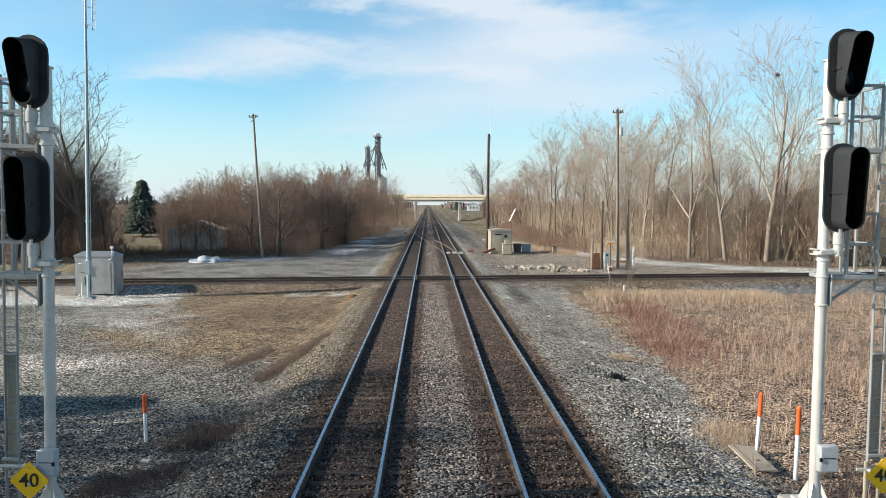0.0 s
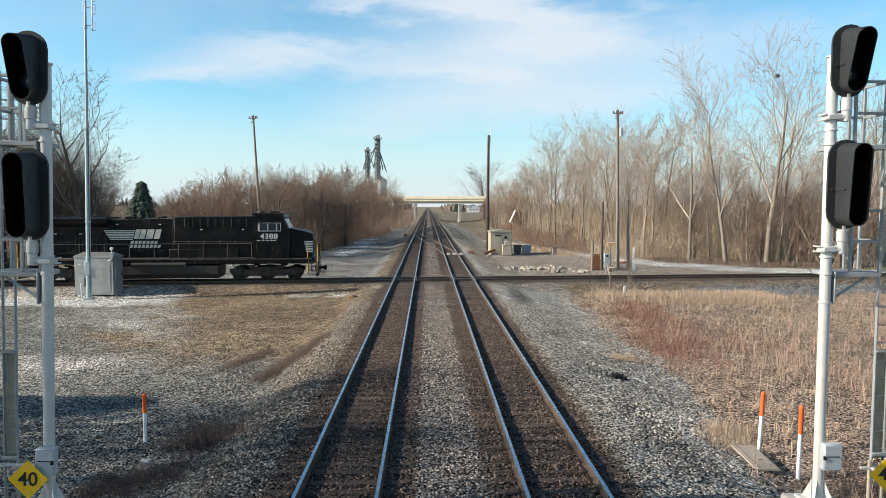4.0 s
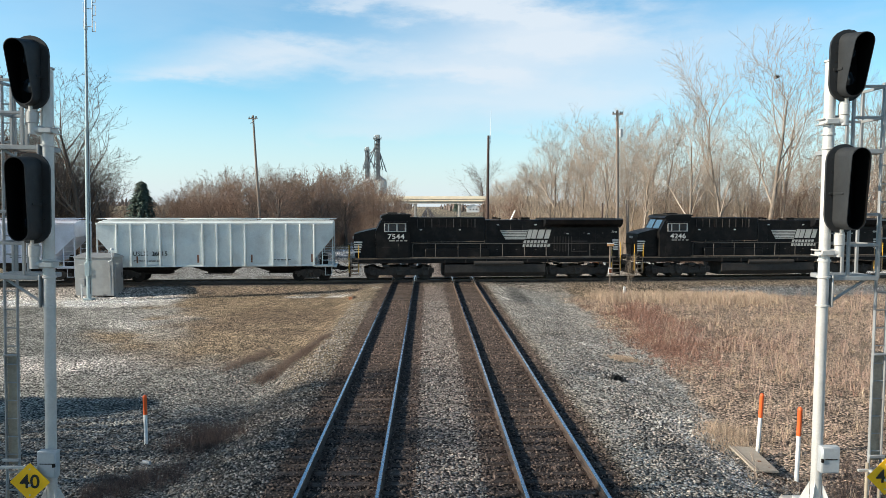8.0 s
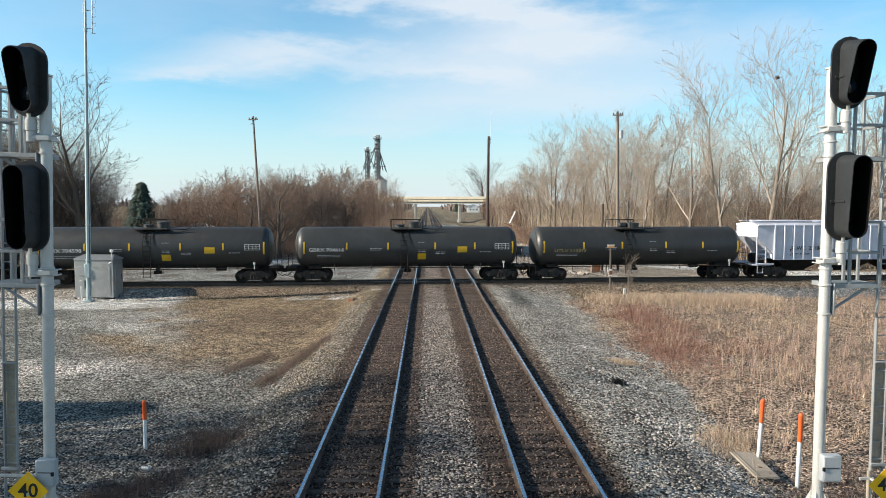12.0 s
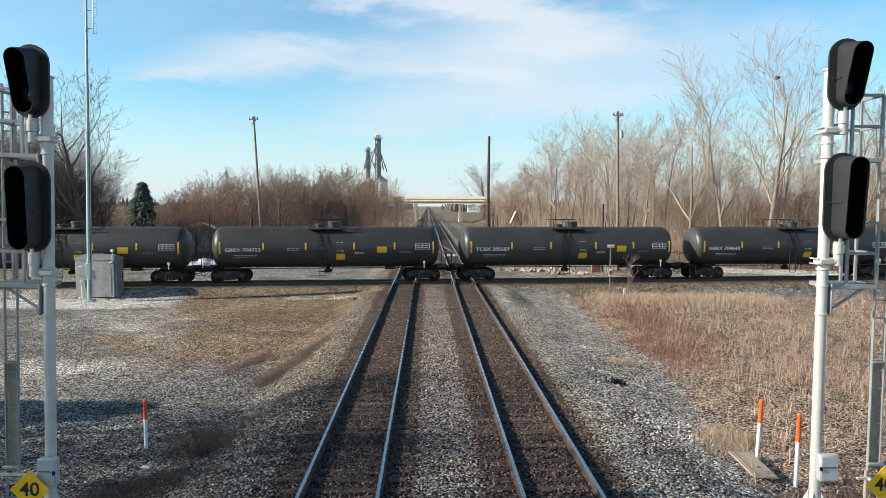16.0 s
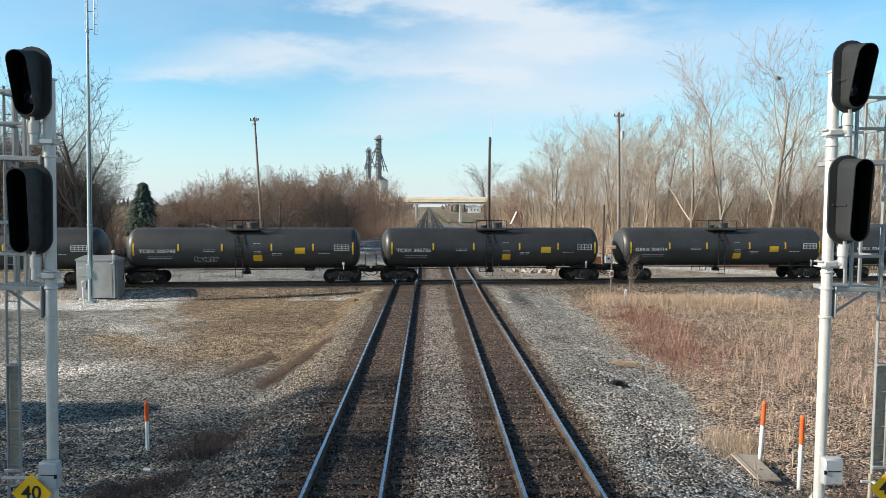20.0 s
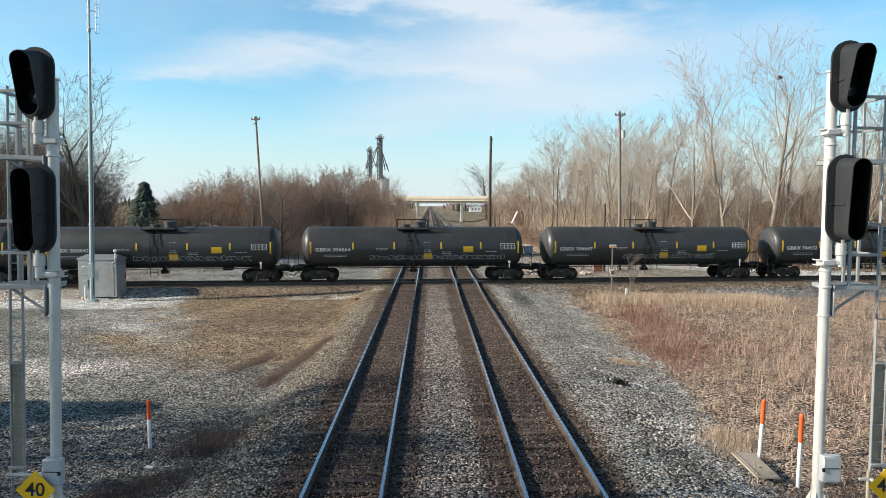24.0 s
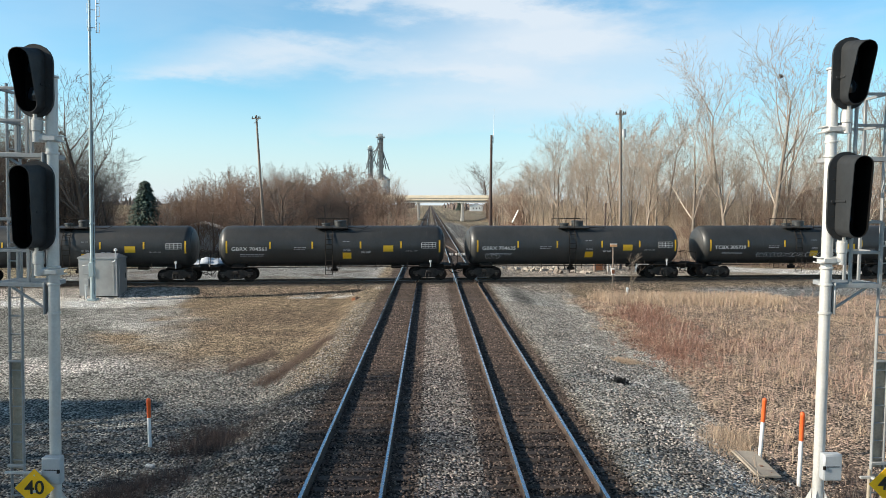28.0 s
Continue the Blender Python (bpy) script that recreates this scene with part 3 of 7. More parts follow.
    c = lay(c, (0.50, 0.38, 0.25), field * soft(p3 + 0.3 * p2, 0.6, 0.75) * soft(y, 30, 36))
    # crossing track bed
    co = np.abs(cross_off(x, y))
    cb = (1 - soft(co, 1.5, 2.6))
    c = lay(c, (0.13, 0.11, 0.095), cb * (1 - bed))
    c = lay(c, (0.25, 0.195, 0.155), (1 - soft(co, 2.4, 4.4)) * (1 - cb) * (1 - soft(np.abs(x), 40, 60)) * 0.6)
    c = lay(c, (0.25, 0.26, 0.265), soft(x, 17, 20) * soft(cross_off(x, y), -7.5, -5.5) * (1 - soft(cross_off(x, y), -3.2, -2.4)))
    # service roads north of the crossing
    north = soft(cross_off(x, y), 3.0, 4.0)
    road_w = north * soft(-x, 4.2, 5.0) * (1 - soft(-x, 8 + np.clip((100 - y), 0, 60) * 0.55, 10 + np.clip((100 - y), 0, 60) * 0.6)) * (1 - soft(y, 150, 190))
    c = lay(c, (0.34, 0.335, 0.32), road_w)
    c = lay(c, (0.17, 0.14, 0.115), road_w * soft(p2, 0.5, 0.65) * 0.7)
    away = np.full(x.shape, 1e9)                      # pale road past the hut to the north-east woods
    road = ((9, 118), (13.6, 100), (17.4, 91), (20.6, 80), (24, 70.5), (29, 66), (40, 62.5), (70, 58))
    for (ax, ay), (bx, by) in zip(road, road[1:]):
        t = np.clip(((x - ax) * (bx - ax) + (y - ay) * (by - ay)) / ((bx - ax) ** 2 + (by - ay) ** 2), 0, 1)
        away = np.minimum(away, np.hypot(x - ax - t * (bx - ax), y - ay - t * (by - ay)))
    road_e = north * (1 - soft(away + 1.2 * (p2 - 0.5), 2.2, 3.4))
    c = lay(c, (0.41, 0.355, 0.30), north * soft(x, 4.0, 5.0) * (1 - soft(y, 100, 130)) * (1 - soft(x, 26, 34)))
    c = lay(c, (0.72, 0.70, 0.67), road_e)
    side_e = north * soft(x, 4.0, 4.8) * (1 - soft(x, 8, 10)) * soft(y, 92, 100) * (1 - soft(y, 190, 230))
    c = lay(c, (0.30, 0.28, 0.25), side_e)
    # snow left in the shade of the trees
    snow = north * soft(patchy(x + 33, y + 12, 3.0), 0.42, 0.50) * np.exp(-(((x + 10.5 + (y - 95) * 0.03) / 1.7) ** 2)) * soft(y, 80, 86) * (1 - soft(y, 122, 134))
    snow2 = north * soft(patchy(x + 51, y + 12, 2.0), 0.46, 0.54) * soft(-x, 13, 17) * (1 - soft(-x, 27, 30)) * np.exp(-((y - 74.5 - 0.18 * (x + 22)) / 2.6) ** 2)
    c = lay(c, (0.80, 0.82, 0.86), np.clip(snow * 1.3 + snow2, 0, 1))
    snow3 = np.exp(-((cross_off(x, y) + 3.9) / 0.55) ** 2) * soft(patchy(x, y + 70, 1.6), 0.42, 0.55) * (1 - soft(np.abs(x + 6.8), 2.5, 3.4))
    c = lay(c, (0.62, 0.60, 0.57), snow3)
    tone = 0.62 + 0.56 * patchy(x - 15, y + 140, 1.1, 3) ** 1.0
    return np.clip(c * 1.36 * tone[..., None], 0.015, 0.9)


def ground():
    xs = np.concatenate([-np.geomspace(3200, 34, 34), np.arange(-33, -10, 0.45), np.arange(-10, 12, 0.16), np.arange(12, 36, 0.45), np.geomspace(36.5, 3200, 34)])
    ys = np.concatenate([np.linspace(-400, 4, 14), np.arange(5, 30, 0.16), np.arange(30, 62, 0.26), np.arange(62, 130, 0.8), np.geomspace(131, 4600, 60)])
    gx, gy = np.meshgrid(xs, ys)
    v = np.stack([gx, gy, height(gx, gy)], -1).reshape(-1, 3)
    nx, ny = len(xs), len(ys)
    a = (np.arange(ny - 1)[:, None] * nx + np.arange(nx - 1)[None]).ravel()
    me = bpy.data.meshes.new("ground")
    me.from_pydata(v, [], np.stack([a, a + 1, a + nx + 1, a + nx], -1))
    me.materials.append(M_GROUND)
    col = me.color_attributes.new("zone", "FLOAT_COLOR", "POINT")
    rgba = np.ones((len(v), 4), np.float32)
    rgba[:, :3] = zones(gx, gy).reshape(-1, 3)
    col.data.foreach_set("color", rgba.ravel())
    me.shade_smooth()
    tagged(new("ground", me), "flat ground of ballast, gravel yard and dead winter grass", "ground", "", "structure")


ground()

OCTA = np.array([(1, 0, 0), (-1, 0, 0), (0, 1, 0), (0, -1, 0), (0, 0, 1), (0, 0, -1)], float)
OCTA_F = np.array([(0, 2, 4), (2, 1, 4), (1, 3, 4), (3, 0, 4), (2, 0, 5), (1, 2, 5), (3, 1, 5), (0, 3, 5)])


def stones(name, xy, size, material, label, lift=0.0):
    """Loose angular stones lying on the ground, as one mesh."""
    n = len(xy)
    s = size[:, None, None] * (0.6 + 0.8 * rng.random((n, 6, 1)))
    shape = OCTA[None] * s * (0.75 + 0.5 * rng.random((n, 1, 3))) * np.array((1, 1, 0.75))
    a = rng.random(n) * 6.283
    c, si = np.cos(a)[:, None], np.sin(a)[:, None]
    tilt = (rng.random((n, 2)) - 0.5) * 1.0
    x, y, z = shape[..., 0], shape[..., 1], shape[..., 2]
    x2, y2 = x * c - y * si, x * si + y * c
    z2 = z + x2 * tilt[:, :1] + y2 * tilt[:, 1:]
    h = height(xy[:, 0], xy[:, 1]) + lift
    v = np.stack([x2 + xy[:, :1], y2 + xy[:, 1:], z2 + h[:, None] + size[:, None] * 0.25], -1).reshape(-1, 3)
    f = (OCTA_F[None] + (np.arange(n) * 6)[:, None, None]).reshape(-1, 3)
    me = bpy.data.meshes.new(name)
    me.from_pydata(v, [], f)
    me.materials.append(material)
    return tagged(new(name, me), label, "stones", "", "stuff")


def scatter(n, x0, x1, y0, y1, power=1.6):
    """Random places, thicker towards the nearer side."""
    y = y0 + (y1 - y0) * rng.random(n) ** power
    return np.stack([x0 + (x1 - x0) * rng.random(n), y], -1)


pts = scatter(96000, -13, 9.2, 8.5, 40)
pts = pts[(pts[:, 0] > -4.8 - 8 * rng.random(len(pts)) * (pts[:, 1] < 26)) & ((pts[:, 0] < 7.6) | (pts[:, 1] > 24))]
d_track = np.minimum(np.abs(pts[:, 0] - TRACKS[0]), np.abs(pts[:, 0] - TRACKS[1]))
in_bed = d_track < 1.45
grey = pts[~in_bed]
stones("ballast_stones", grey, 0.015 + 0.023 * rng.random(len(grey)), M_STONE, "grey and tan crushed ballast stones on the track shoulders")
brown = pts[in_bed]
brown = brown[np.abs(np.abs(np.abs(brown[:, 0]) - 2.135) - GAUGE) > 0.09]
stones("rusty_ballast_stones", brown, 0.016 + 0.020 * rng.random(len(brown)), M_STONE_BROWN, "rust-brown ballast stones between the ties", 0.005)

chips = np.stack([6.2 + 0.5 * rng.normal(size=700), 17 + 12 * rng.random(700)], -1)
chips = chips[patchy(chips[:, 0] + 90, chips[:, 1] + 30, 2.5) > 0.5]
stones("pale_stones", chips, 0.022 + 0.035 * rng.random(len(chips)), M_STONE_PALE, "pale limestone chips in the east shoulder", 0.01)

# ---- rails and ties ----
RAIL = [(-0.07, -0.172), (0.07, -0.172), (0.07, -0.160), (0.012, -0.142), (0.010, -0.045), (0.036, -0.034), (0.036, -0.008), (0.028, 0.0), (-0.028, 0.0), (-0.036, -0.008), (-0.036, -0.034), (-0.010, -0.045), (-0.012, -0.142), (-0.07, -0.160)]


def rail_mesh(centre, top, drop=0.0):
    """A rail along a line of points, with a worn head."""
    s = Shape()
    n = len(RAIL)
    pts3 = [Vector(p) for p in centre]
    vs = []
    for i, p in enumerate(pts3):
        t = (pts3[min(i + 1, len(pts3) - 1)] - pts3[max(i - 1, 0)]).normalized()
        side = Vector((t.y, -t.x, 0))
        vs += [p + side * x + Vector((0, 0, z - drop)) for x, z in RAIL]
    fs = [(k * n + i, k * n + (i + 1) % n, (k + 1) * n + (i + 1) % n, (k + 1) * n + i) for k in range(len(pts3) - 1) for i in range(n)]
    s.add(vs, fs + [tuple(range(n)), tuple(range(len(vs) - n, len(vs)))])
    me = s.mesh("rail", M_RAIL, False)
    me.materials.append(top)
    for p in me.polygons:
        if p.normal.z > 0.5 and p.center.z > -0.02 - drop:
            p.material_index = 1
    return me


def straight_rail(x):
    return [(x, y, 0) for y in (-60, 10, 30, 60, 120, 300, 900, 2600)]


tie_shape = [Shape().box((0, 0, -0.09), (2.6, 0.225, 0.18), 0.012).mesh("tie", M_TIE), Shape().box((0.03, 0, -0.09), (2.52, 0.21, 0.18), 0.02).mesh("tie", M_TIE), Shape().box((-0.04, 0, -0.09), (2.64, 0.235, 0.18), 0.008).mesh("tie", M_TIE)]
plate_shape = Shape()
for sgn in (-1, 1):
    plate_shape.box((sgn * GAUGE, 0, 0.006), (0.33, 0.17, 0.018), 0.004)
    for dx in (-0.11, 0.11):
        for dy in (-0.05, 0.05):
            plate_shape.box((sgn * GAUGE + dx, dy, 0.022), (0.03, 0.03, 0.03))
plate_mesh = plate_shape.mesh("tie_plates", M_TIEPLATE, False)
mains = []
for k, cx in enumerate(TRACKS):
    track = thing("railway_track", Matrix.Translation((cx, 0, 0)), "straight main-line track with polished rails on weathered wooden ties", "railway track", "parallel main tracks", "structure")
    mains.append(track)
    for sgn in (-1, 1):
        part("rail", rail_mesh(straight_rail(sgn * GAUGE), M_RAILTOP), None, track, "worn steel rail with a blue-bright head")
cross = thing("crossing_track", cross_pose(0), "single track crossing the main line at grade", "railway track", "", "structure")
for sgn in (-1, 1):
    part("rail", rail_mesh([(x, sgn * GAUGE, 0) for x in (-900, -300, -60, -20, 0, 20, 60, 300, 900)], M_RAILDARK, 0.004), None, cross, "dark steel rail")
# guard rails and frogs of the crossing
for sgn in (-1, 1):
    for side in (-1, 1):
        part("guard_rail", rail_mesh([(x, sgn * GAUGE + side * 0.115, 0) for x in (-4.6, 4.6)], M_RAILDARK, 0.012), None, cross)
for cx in TRACKS:
    for sgn in (-1, 1):
        ox = cx + sgn * GAUGE
        for side in (-1, 1):
            lx, ly = C_COS * (ox + side * 0.115), -C_SIN * (ox + side * 0.115)
            g = part("guard_rail", rail_mesh([(0, y, 0) for y in (-1.7, 1.7)], M_RAILDARK, 0.016), None, cross)
            g.matrix_basis = Matrix.Translation((lx, ly, 0)) @ pose(0, 0, 0, 0, 0, -math.degrees(CROSS_TURN))
# crossovers between the two tracks beyond the crossing
crossover = thing("crossover_track", Matrix.Identity(4), "rusty crossover rails linking the two tracks", "railway track", "", "structure")
for y0, y1, x0, x1 in ((76, 132, 2.135, -2.135), (136, 188, -2.135, 2.135)):
    for sgn in (-1, 1):
        line = []
        for i in range(29):
            t = i / 28
            e = t * t * (3 - 2 * t) * 0.45 + t * 0.55
            line.append((x0 + (x1 - x0) * e + sgn * GAUGE, y0 + (y1 - y0) * t, 0))
        part("rail", rail_mesh(line, M_RAILDARK, 0.008), None, crossover, "rust-brown crossover rail")
part("switch_cover", Shape().box((2.6, 77.5, -0.1), (0.5, 2.0, 0.16), 0.05).box((3.3, 77.5, -0.1), (0.5, 2.0, 0.16), 0.05).box((1.9, 77.5, -0.1), (0.4, 2.0, 0.16), 0.05), M_CONCRETE, crossover, "pale covers between the rails")
part("switch_machine", Shape().box((4.6, 81, -0.15), (0.6, 1.2, 0.3), 0.04).box((-4.6, 131, -0.15), (0.6, 1.2, 0.3), 0.04), M_RUST, crossover)


# ---- the train ----
SPEED = 16.11


def wheelset(parent, x, r=0.44, gear=M_UNDER):
    """Two wheels and their axle."""
    s = Shape()
    for y in (-GAUGE, GAUGE):
        sgn = 1 if y > 0 else -1
        s.lathe([(0.06, -0.02), (0.12, 0.06), (0.30, 0.02), (r - 0.06, 0.02), (r - 0.05, 0.06), (r, 0.06), (r, -0.05), (r + 0.026, -0.06), (r + 0.02, -0.085), (r - 0.06, -0.085), (0.12, -0.06)], 24, Matrix.Translation((x, y, r)) @ pose(0, 0, 0, -90 * sgn))
    s.tube((x, -0.95, r), (x, 0.95, r), 0.07)
    return part("wheelset", s, gear, parent)


def freight_truck(car, x):
    """A two-axle truck: cast side frames, bolster, springs, wheelsets."""
    t = new("truck")
    t.parent = car
    t.location = (x, 0, 0)
    for y in (-0.99, 0.99):
        frame_s = Shape()
        outline = [(-1.12, 0.50), (-1.12, 0.66), (-0.80, 0.70), (-0.50, 0.86), (0.50, 0.86), (0.80, 0.70), (1.12, 0.66), (1.12, 0.50), (0.72, 0.46), (0.42, 0.22), (-0.42, 0.22), (-0.72, 0.46)]
        frame_s.prism(outline, y - 0.07, y + 0.07)
        for ax in (-0.88, 0.88):
            frame_s.tube((ax, y * 1.0, 0.44), (ax, y * 1.16, 0.44), 0.13, 0.10, 12)
        part("side_frame", frame_s, M_TRUCK, t)
        for k in (-0.2, 0, 0.2):
            part("spring", Shape().tube((k, y * 1.09, 0.30), (k, y * 1.09, 0.58), 0.075, None, 10), M_TRUCK, t)
    part("bolster", Shape().box((0, 0, 0.68), (0.4, 2.4, 0.24), 0.05), M_TRUCK, t)
    wheelset(t, -0.88)
    wheelset(t, 0.88)
    return t


def coupler(car, x, sgn):
    s = Shape().box((x - sgn * 0.35, 0, 0.82), (0.75, 0.16, 0.2), 0.03).box((x, 0.02, 0.82), (0.26, 0.3, 0.32), 0.05)
    part("coupler", s, M_UNDER, car)
    h = Shape().path([(x - sgn * 0.5, -0.35, 0.8), (x - sgn * 0.3, -0.38, 0.55), (x - sgn * 0.08, -0.36, 0.45), (x + sgn * 0.1, -0.3, 0.55)], 0.03, 6)
    part("brake_hose", h, M_INK, car)


def hand_ladder(car, x, y, z0, z1, w=0.42, material=None, rungs=6, out=0.0):
    s = Shape()
    for dx in (-w / 2, w / 2):
        s.tube((x + dx, y, z0), (x + dx, y + out, z1), 0.022, None, 6)
    for i in range(rungs):
        t = (i + 0.5) / rungs
        s.tube((x - w / 2, y + out * t, z0 + (z1 - z0) * t), (x + w / 2, y + out * t, z0 + (z1 - z0) * t), 0.016, None, 6)
    return part("ladder", s, material or M_UNDER, car)


def dash_lines(s, x, z, y, rows, width, gap=0.10, h=0.035):
    """Small unreadable stencilling as short bars."""
    rr = random.Random(int(x * 100) + rows)
    for i in range(rows):
        cx = x - width / 2
        while cx < x + width / 2 - 0.1:
            w = rr.uniform(0.10, 0.32)
            w = min(w, x + width / 2 - cx)
            s.box((cx + w / 2, y, z - i * gap), (w, 0.006, h))
            cx += w + 0.06
    return s


def tank_side(z, r=1.45, zc=2.46):
    """How far the tank's skin stands out at a height."""
    return math.sqrt(max(0.01, r * r - (z - zc) ** 2))


def skin_patch(x0, x1, z0, z1, r=1.458, zc=2.46, n=5):
    """A thin sheet that follows the tank's round side."""
    a0, a1 = math.asin((z0 - zc) / r), math.asin((z1 - zc) / r)
    vs = []
    for k in range(n + 1):
        a = a0 + (a1 - a0) * k / n
        for rr in (r - 0.006, r + 0.004):
            for x in (x0, x1):
                vs.append((x, -rr * math.cos(a), zc + rr * math.sin(a)))
    fs = []
    for k in range(n):
        b = k * 4
        fs += [(b + 2, b + 3, b + 7, b + 6), (b, b + 4, b + 5, b + 1), (b, b + 2, b + 6, b + 4), (b + 1, b + 5, b + 7, b + 3)]
    fs += [(0, 1, 3, 2), (n * 4, n * 4 + 2, n * 4 + 3, n * 4 + 1)]
    return vs, fs


def tank_text(car, text, x, z, size, material=None):
    ob = part("lettering", lettering(text, size, material or M_LETTER), None, car)
    a = math.asin((z - 2.46) / 1.45)
    ob.matrix_basis = pose(x, -1.452 * math.cos(a) - 0.004, z, -math.degrees(a)) @ Matrix.Diagonal((1.16, 1, 0.96, 1))
    return ob


def tank_car(style=0):
    """A tank car with the parts that all of them share."""
    car = new("tank_car")
    R, ZC, HL = 1.45, 2.46, 7.95
    prof = [(0.02, -HL - 0.06), (0.55, -HL - 0.02), (0.95, -HL + 0.08), (1.20, -HL + 0.20), (1.36, -HL + 0.34), (1.43, -HL + 0.48), (R, -HL + 0.62)]
    prof += [(R, x) for x in (-4.2, -4.19, 0, 4.19, 4.2)] + [(r, -h) for r, h in prof[::-1]]
    part("tank", Shape().lathe(prof, 56, Matrix.Translation((0, 0, ZC)) @ pose(0, 0, 0, 0, 90)), M_TANK, car, "black painted cylindrical tank with weld seams")
    for x in (-6.6, -3.2, 0.2, 3.4, 6.6):
        part("weld_seam", Shape().lathe([(R - 0.01, x - 0.03), (R + 0.002, x - 0.015), (R + 0.002, x + 0.015), (R - 0.01, x + 0.03)], 48, Matrix.Translation((0, 0, ZC)) @ pose(0, 0, 0, 0, 90)), M_TANK, car)
    for sgn in (-1, 1):
        # plate welded over the tank's head
        part("head_shield", Shape().lathe([(0.02, 0.085), (0.55, 0.05), (0.95, -0.05), (1.18, -0.16), (1.19, -0.20), (0.95, -0.10), (0.02, 0.05)], 48, Matrix.Translation((sgn * HL, 0, ZC)) @ pose(0, 0, 0, 0, 90 * sgn)), M_TANK, car)
        part("stub_sill", Shape().box((sgn * 7.6, 0, 0.95), (2.2, 0.5, 0.35), 0.03), M_UNDER, car)
        part("end_platform", Shape().box((sgn * 8.15, 0, 1.08), (0.6, 2.6, 0.06), 0.01).box((sgn * 6.6, 0, 1.08), (0.9, 2.0, 0.3), 0.06), M_UNDER, car)
        rail_s = Shape()
        for y in (-1.3, 1.3):
            rail_s.path([(sgn * 8.4, y, 1.05), (sgn * 8.4, y, 2.0)], 0.02, 6)
            rail_s.path([(sgn * 7.9, y, 0.45), (sgn * 7.9, y, 1.1)], 0.018, 6)
            rail_s.path([(sgn * 8.35, y, 0.45), (sgn * 8.35, y, 1.1)], 0.018, 6)
            rail_s.path([(sgn * 7.9, y, 0.47), (sgn * 8.35, y, 0.47)], 0.018, 6)
        rail_s.path([(sgn * 8.4, -1.3, 1.95), (sgn * 8.4, 1.3, 1.95)], 0.02, 6)
        part("end_railing", rail_s, M_UNDER, car)
        coupler(car, sgn * 8.72, sgn)
        freight_truck(car, sgn * 6.75)
    # running board and grab rail along the side
    run = Shape()
    for y in (-1.42, 1.42):
        run.tube((-7.0, y, 1.05), (7.0, y, 1.05), 0.03, None, 6)
        for x in (-5.2, -2.6, 0.4, 3.0, 5.2):
            run.path([(x, y, 0.82), (x, y, 1.05), (x, y * 0.86, 1.35)], 0.022, 6)
    part("side_rail", run, M_UNDER, car)
    # manway, valve housing and platform on top
    top = ZC + R
    if style == 0:
        hx = 0.45
        part("valve_housing", Shape().lathe([(0.42, -0.12), (0.42, 0.26), (0.46, 0.27), (0.46, 0.32), (0.40, 0.38), (0.05, 0.40)], 24, Matrix.Translation((hx, 0, top))), M_TANK, car)
        part("manway", Shape().lathe([(0.30, -0.12), (0.30, 0.10), (0.36, 0.11), (0.36, 0.17), (0.1, 0.2)], 20, Matrix.Translation((hx - 1.0, 0, top))), M_TANK, car)
    else:
        hx = -0.2
        part("valve_housing", Shape().lathe([(0.50, -0.12), (0.50, 0.20), (0.54, 0.21), (0.54, 0.28), (0.2, 0.33)], 24, Matrix.Translation((hx, 0, top))).box((hx - 0.8, 0, top + 0.15), (0.5, 0.6, 0.3), 0.05), M_TANK, car)
    plat = Shape().box((hx - 0.55, -0.85, top - 0.16), (2.3, 0.55, 0.05), 0.01).box((hx - 0.55, 0.85, top - 0.16), (2.3, 0.55, 0.05), 0.01)
    for y in (-1.1, 1.1):
        for x in (hx - 1.65, hx - 0.55, hx + 0.55):
            plat.tube((x, y, top - 0.2), (x, y, top + 0.52), 0.022, None, 6)
        plat.tube((hx - 1.65, y, top + 0.52), (hx + 0.55, y, top + 0.52), 0.022, None, 6)
        plat.path([(hx + 0.55, y, top - 0.1), (hx + 1.7, y * 0.7, top - 0.16), (hx + 2.0, y * 0.6, top - 0.02)], 0.025, 6)
    part("top_platform", plat, M_UNDER, car)
    for y in (-1, 1):
        lad = Shape()
        for dx in (-0.24, 0.24):
            pts_l = []
            for a in (62, 45, 25, 5, -20):
                pts_l.append((hx - 0.75 + dx, y * 1.53 * math.cos(radians(a)), ZC + 1.53 * math.sin(radians(a))))
            pts_l += [(hx - 0.75 + dx, y * 1.47, 1.0), (hx - 0.75 + dx, y * 1.47, 0.5)]
            lad.path(pts_l, 0.024, 6)
        for a in (60, 46, 33, 20, 7, -6, -19):
            p = (y * 1.53 * math.cos(radians(a)), ZC + 1.53 * math.sin(radians(a)))
            lad.tube((hx - 0.99, *p), (hx - 0.51, *p), 0.018, None, 6)
        for z in (1.5, 1.15, 0.82, 0.52):
            lad.tube((hx - 0.99, y * 1.47, z), (hx - 0.51, y * 1.47, z), 0.018, None, 6)
        part("ladder", lad, M_UNDER, car)
    part("bottom_valve", Shape().lathe([(0.28, 0.0), (0.28, 0.2), (0.16, 0.24), (0.12, 0.5)], 16, Matrix.Translation((0.0, 0, 0.62))), M_UNDER, car)
    part("brake_cylinder", Shape().tube((4.1, -0.5, 0.98), (4.8, -0.5, 0.98), 0.13), M_UNDER, car)
    part("valve_flag", Shape().box((6.85, -1.46, 1.42), (0.16, 0.03, 0.16), 0.01).box((6.85, -1.46, 1.2), (0.06, 0.03, 0.4), 0.01), M_LETTER, car, "small white valve marker")
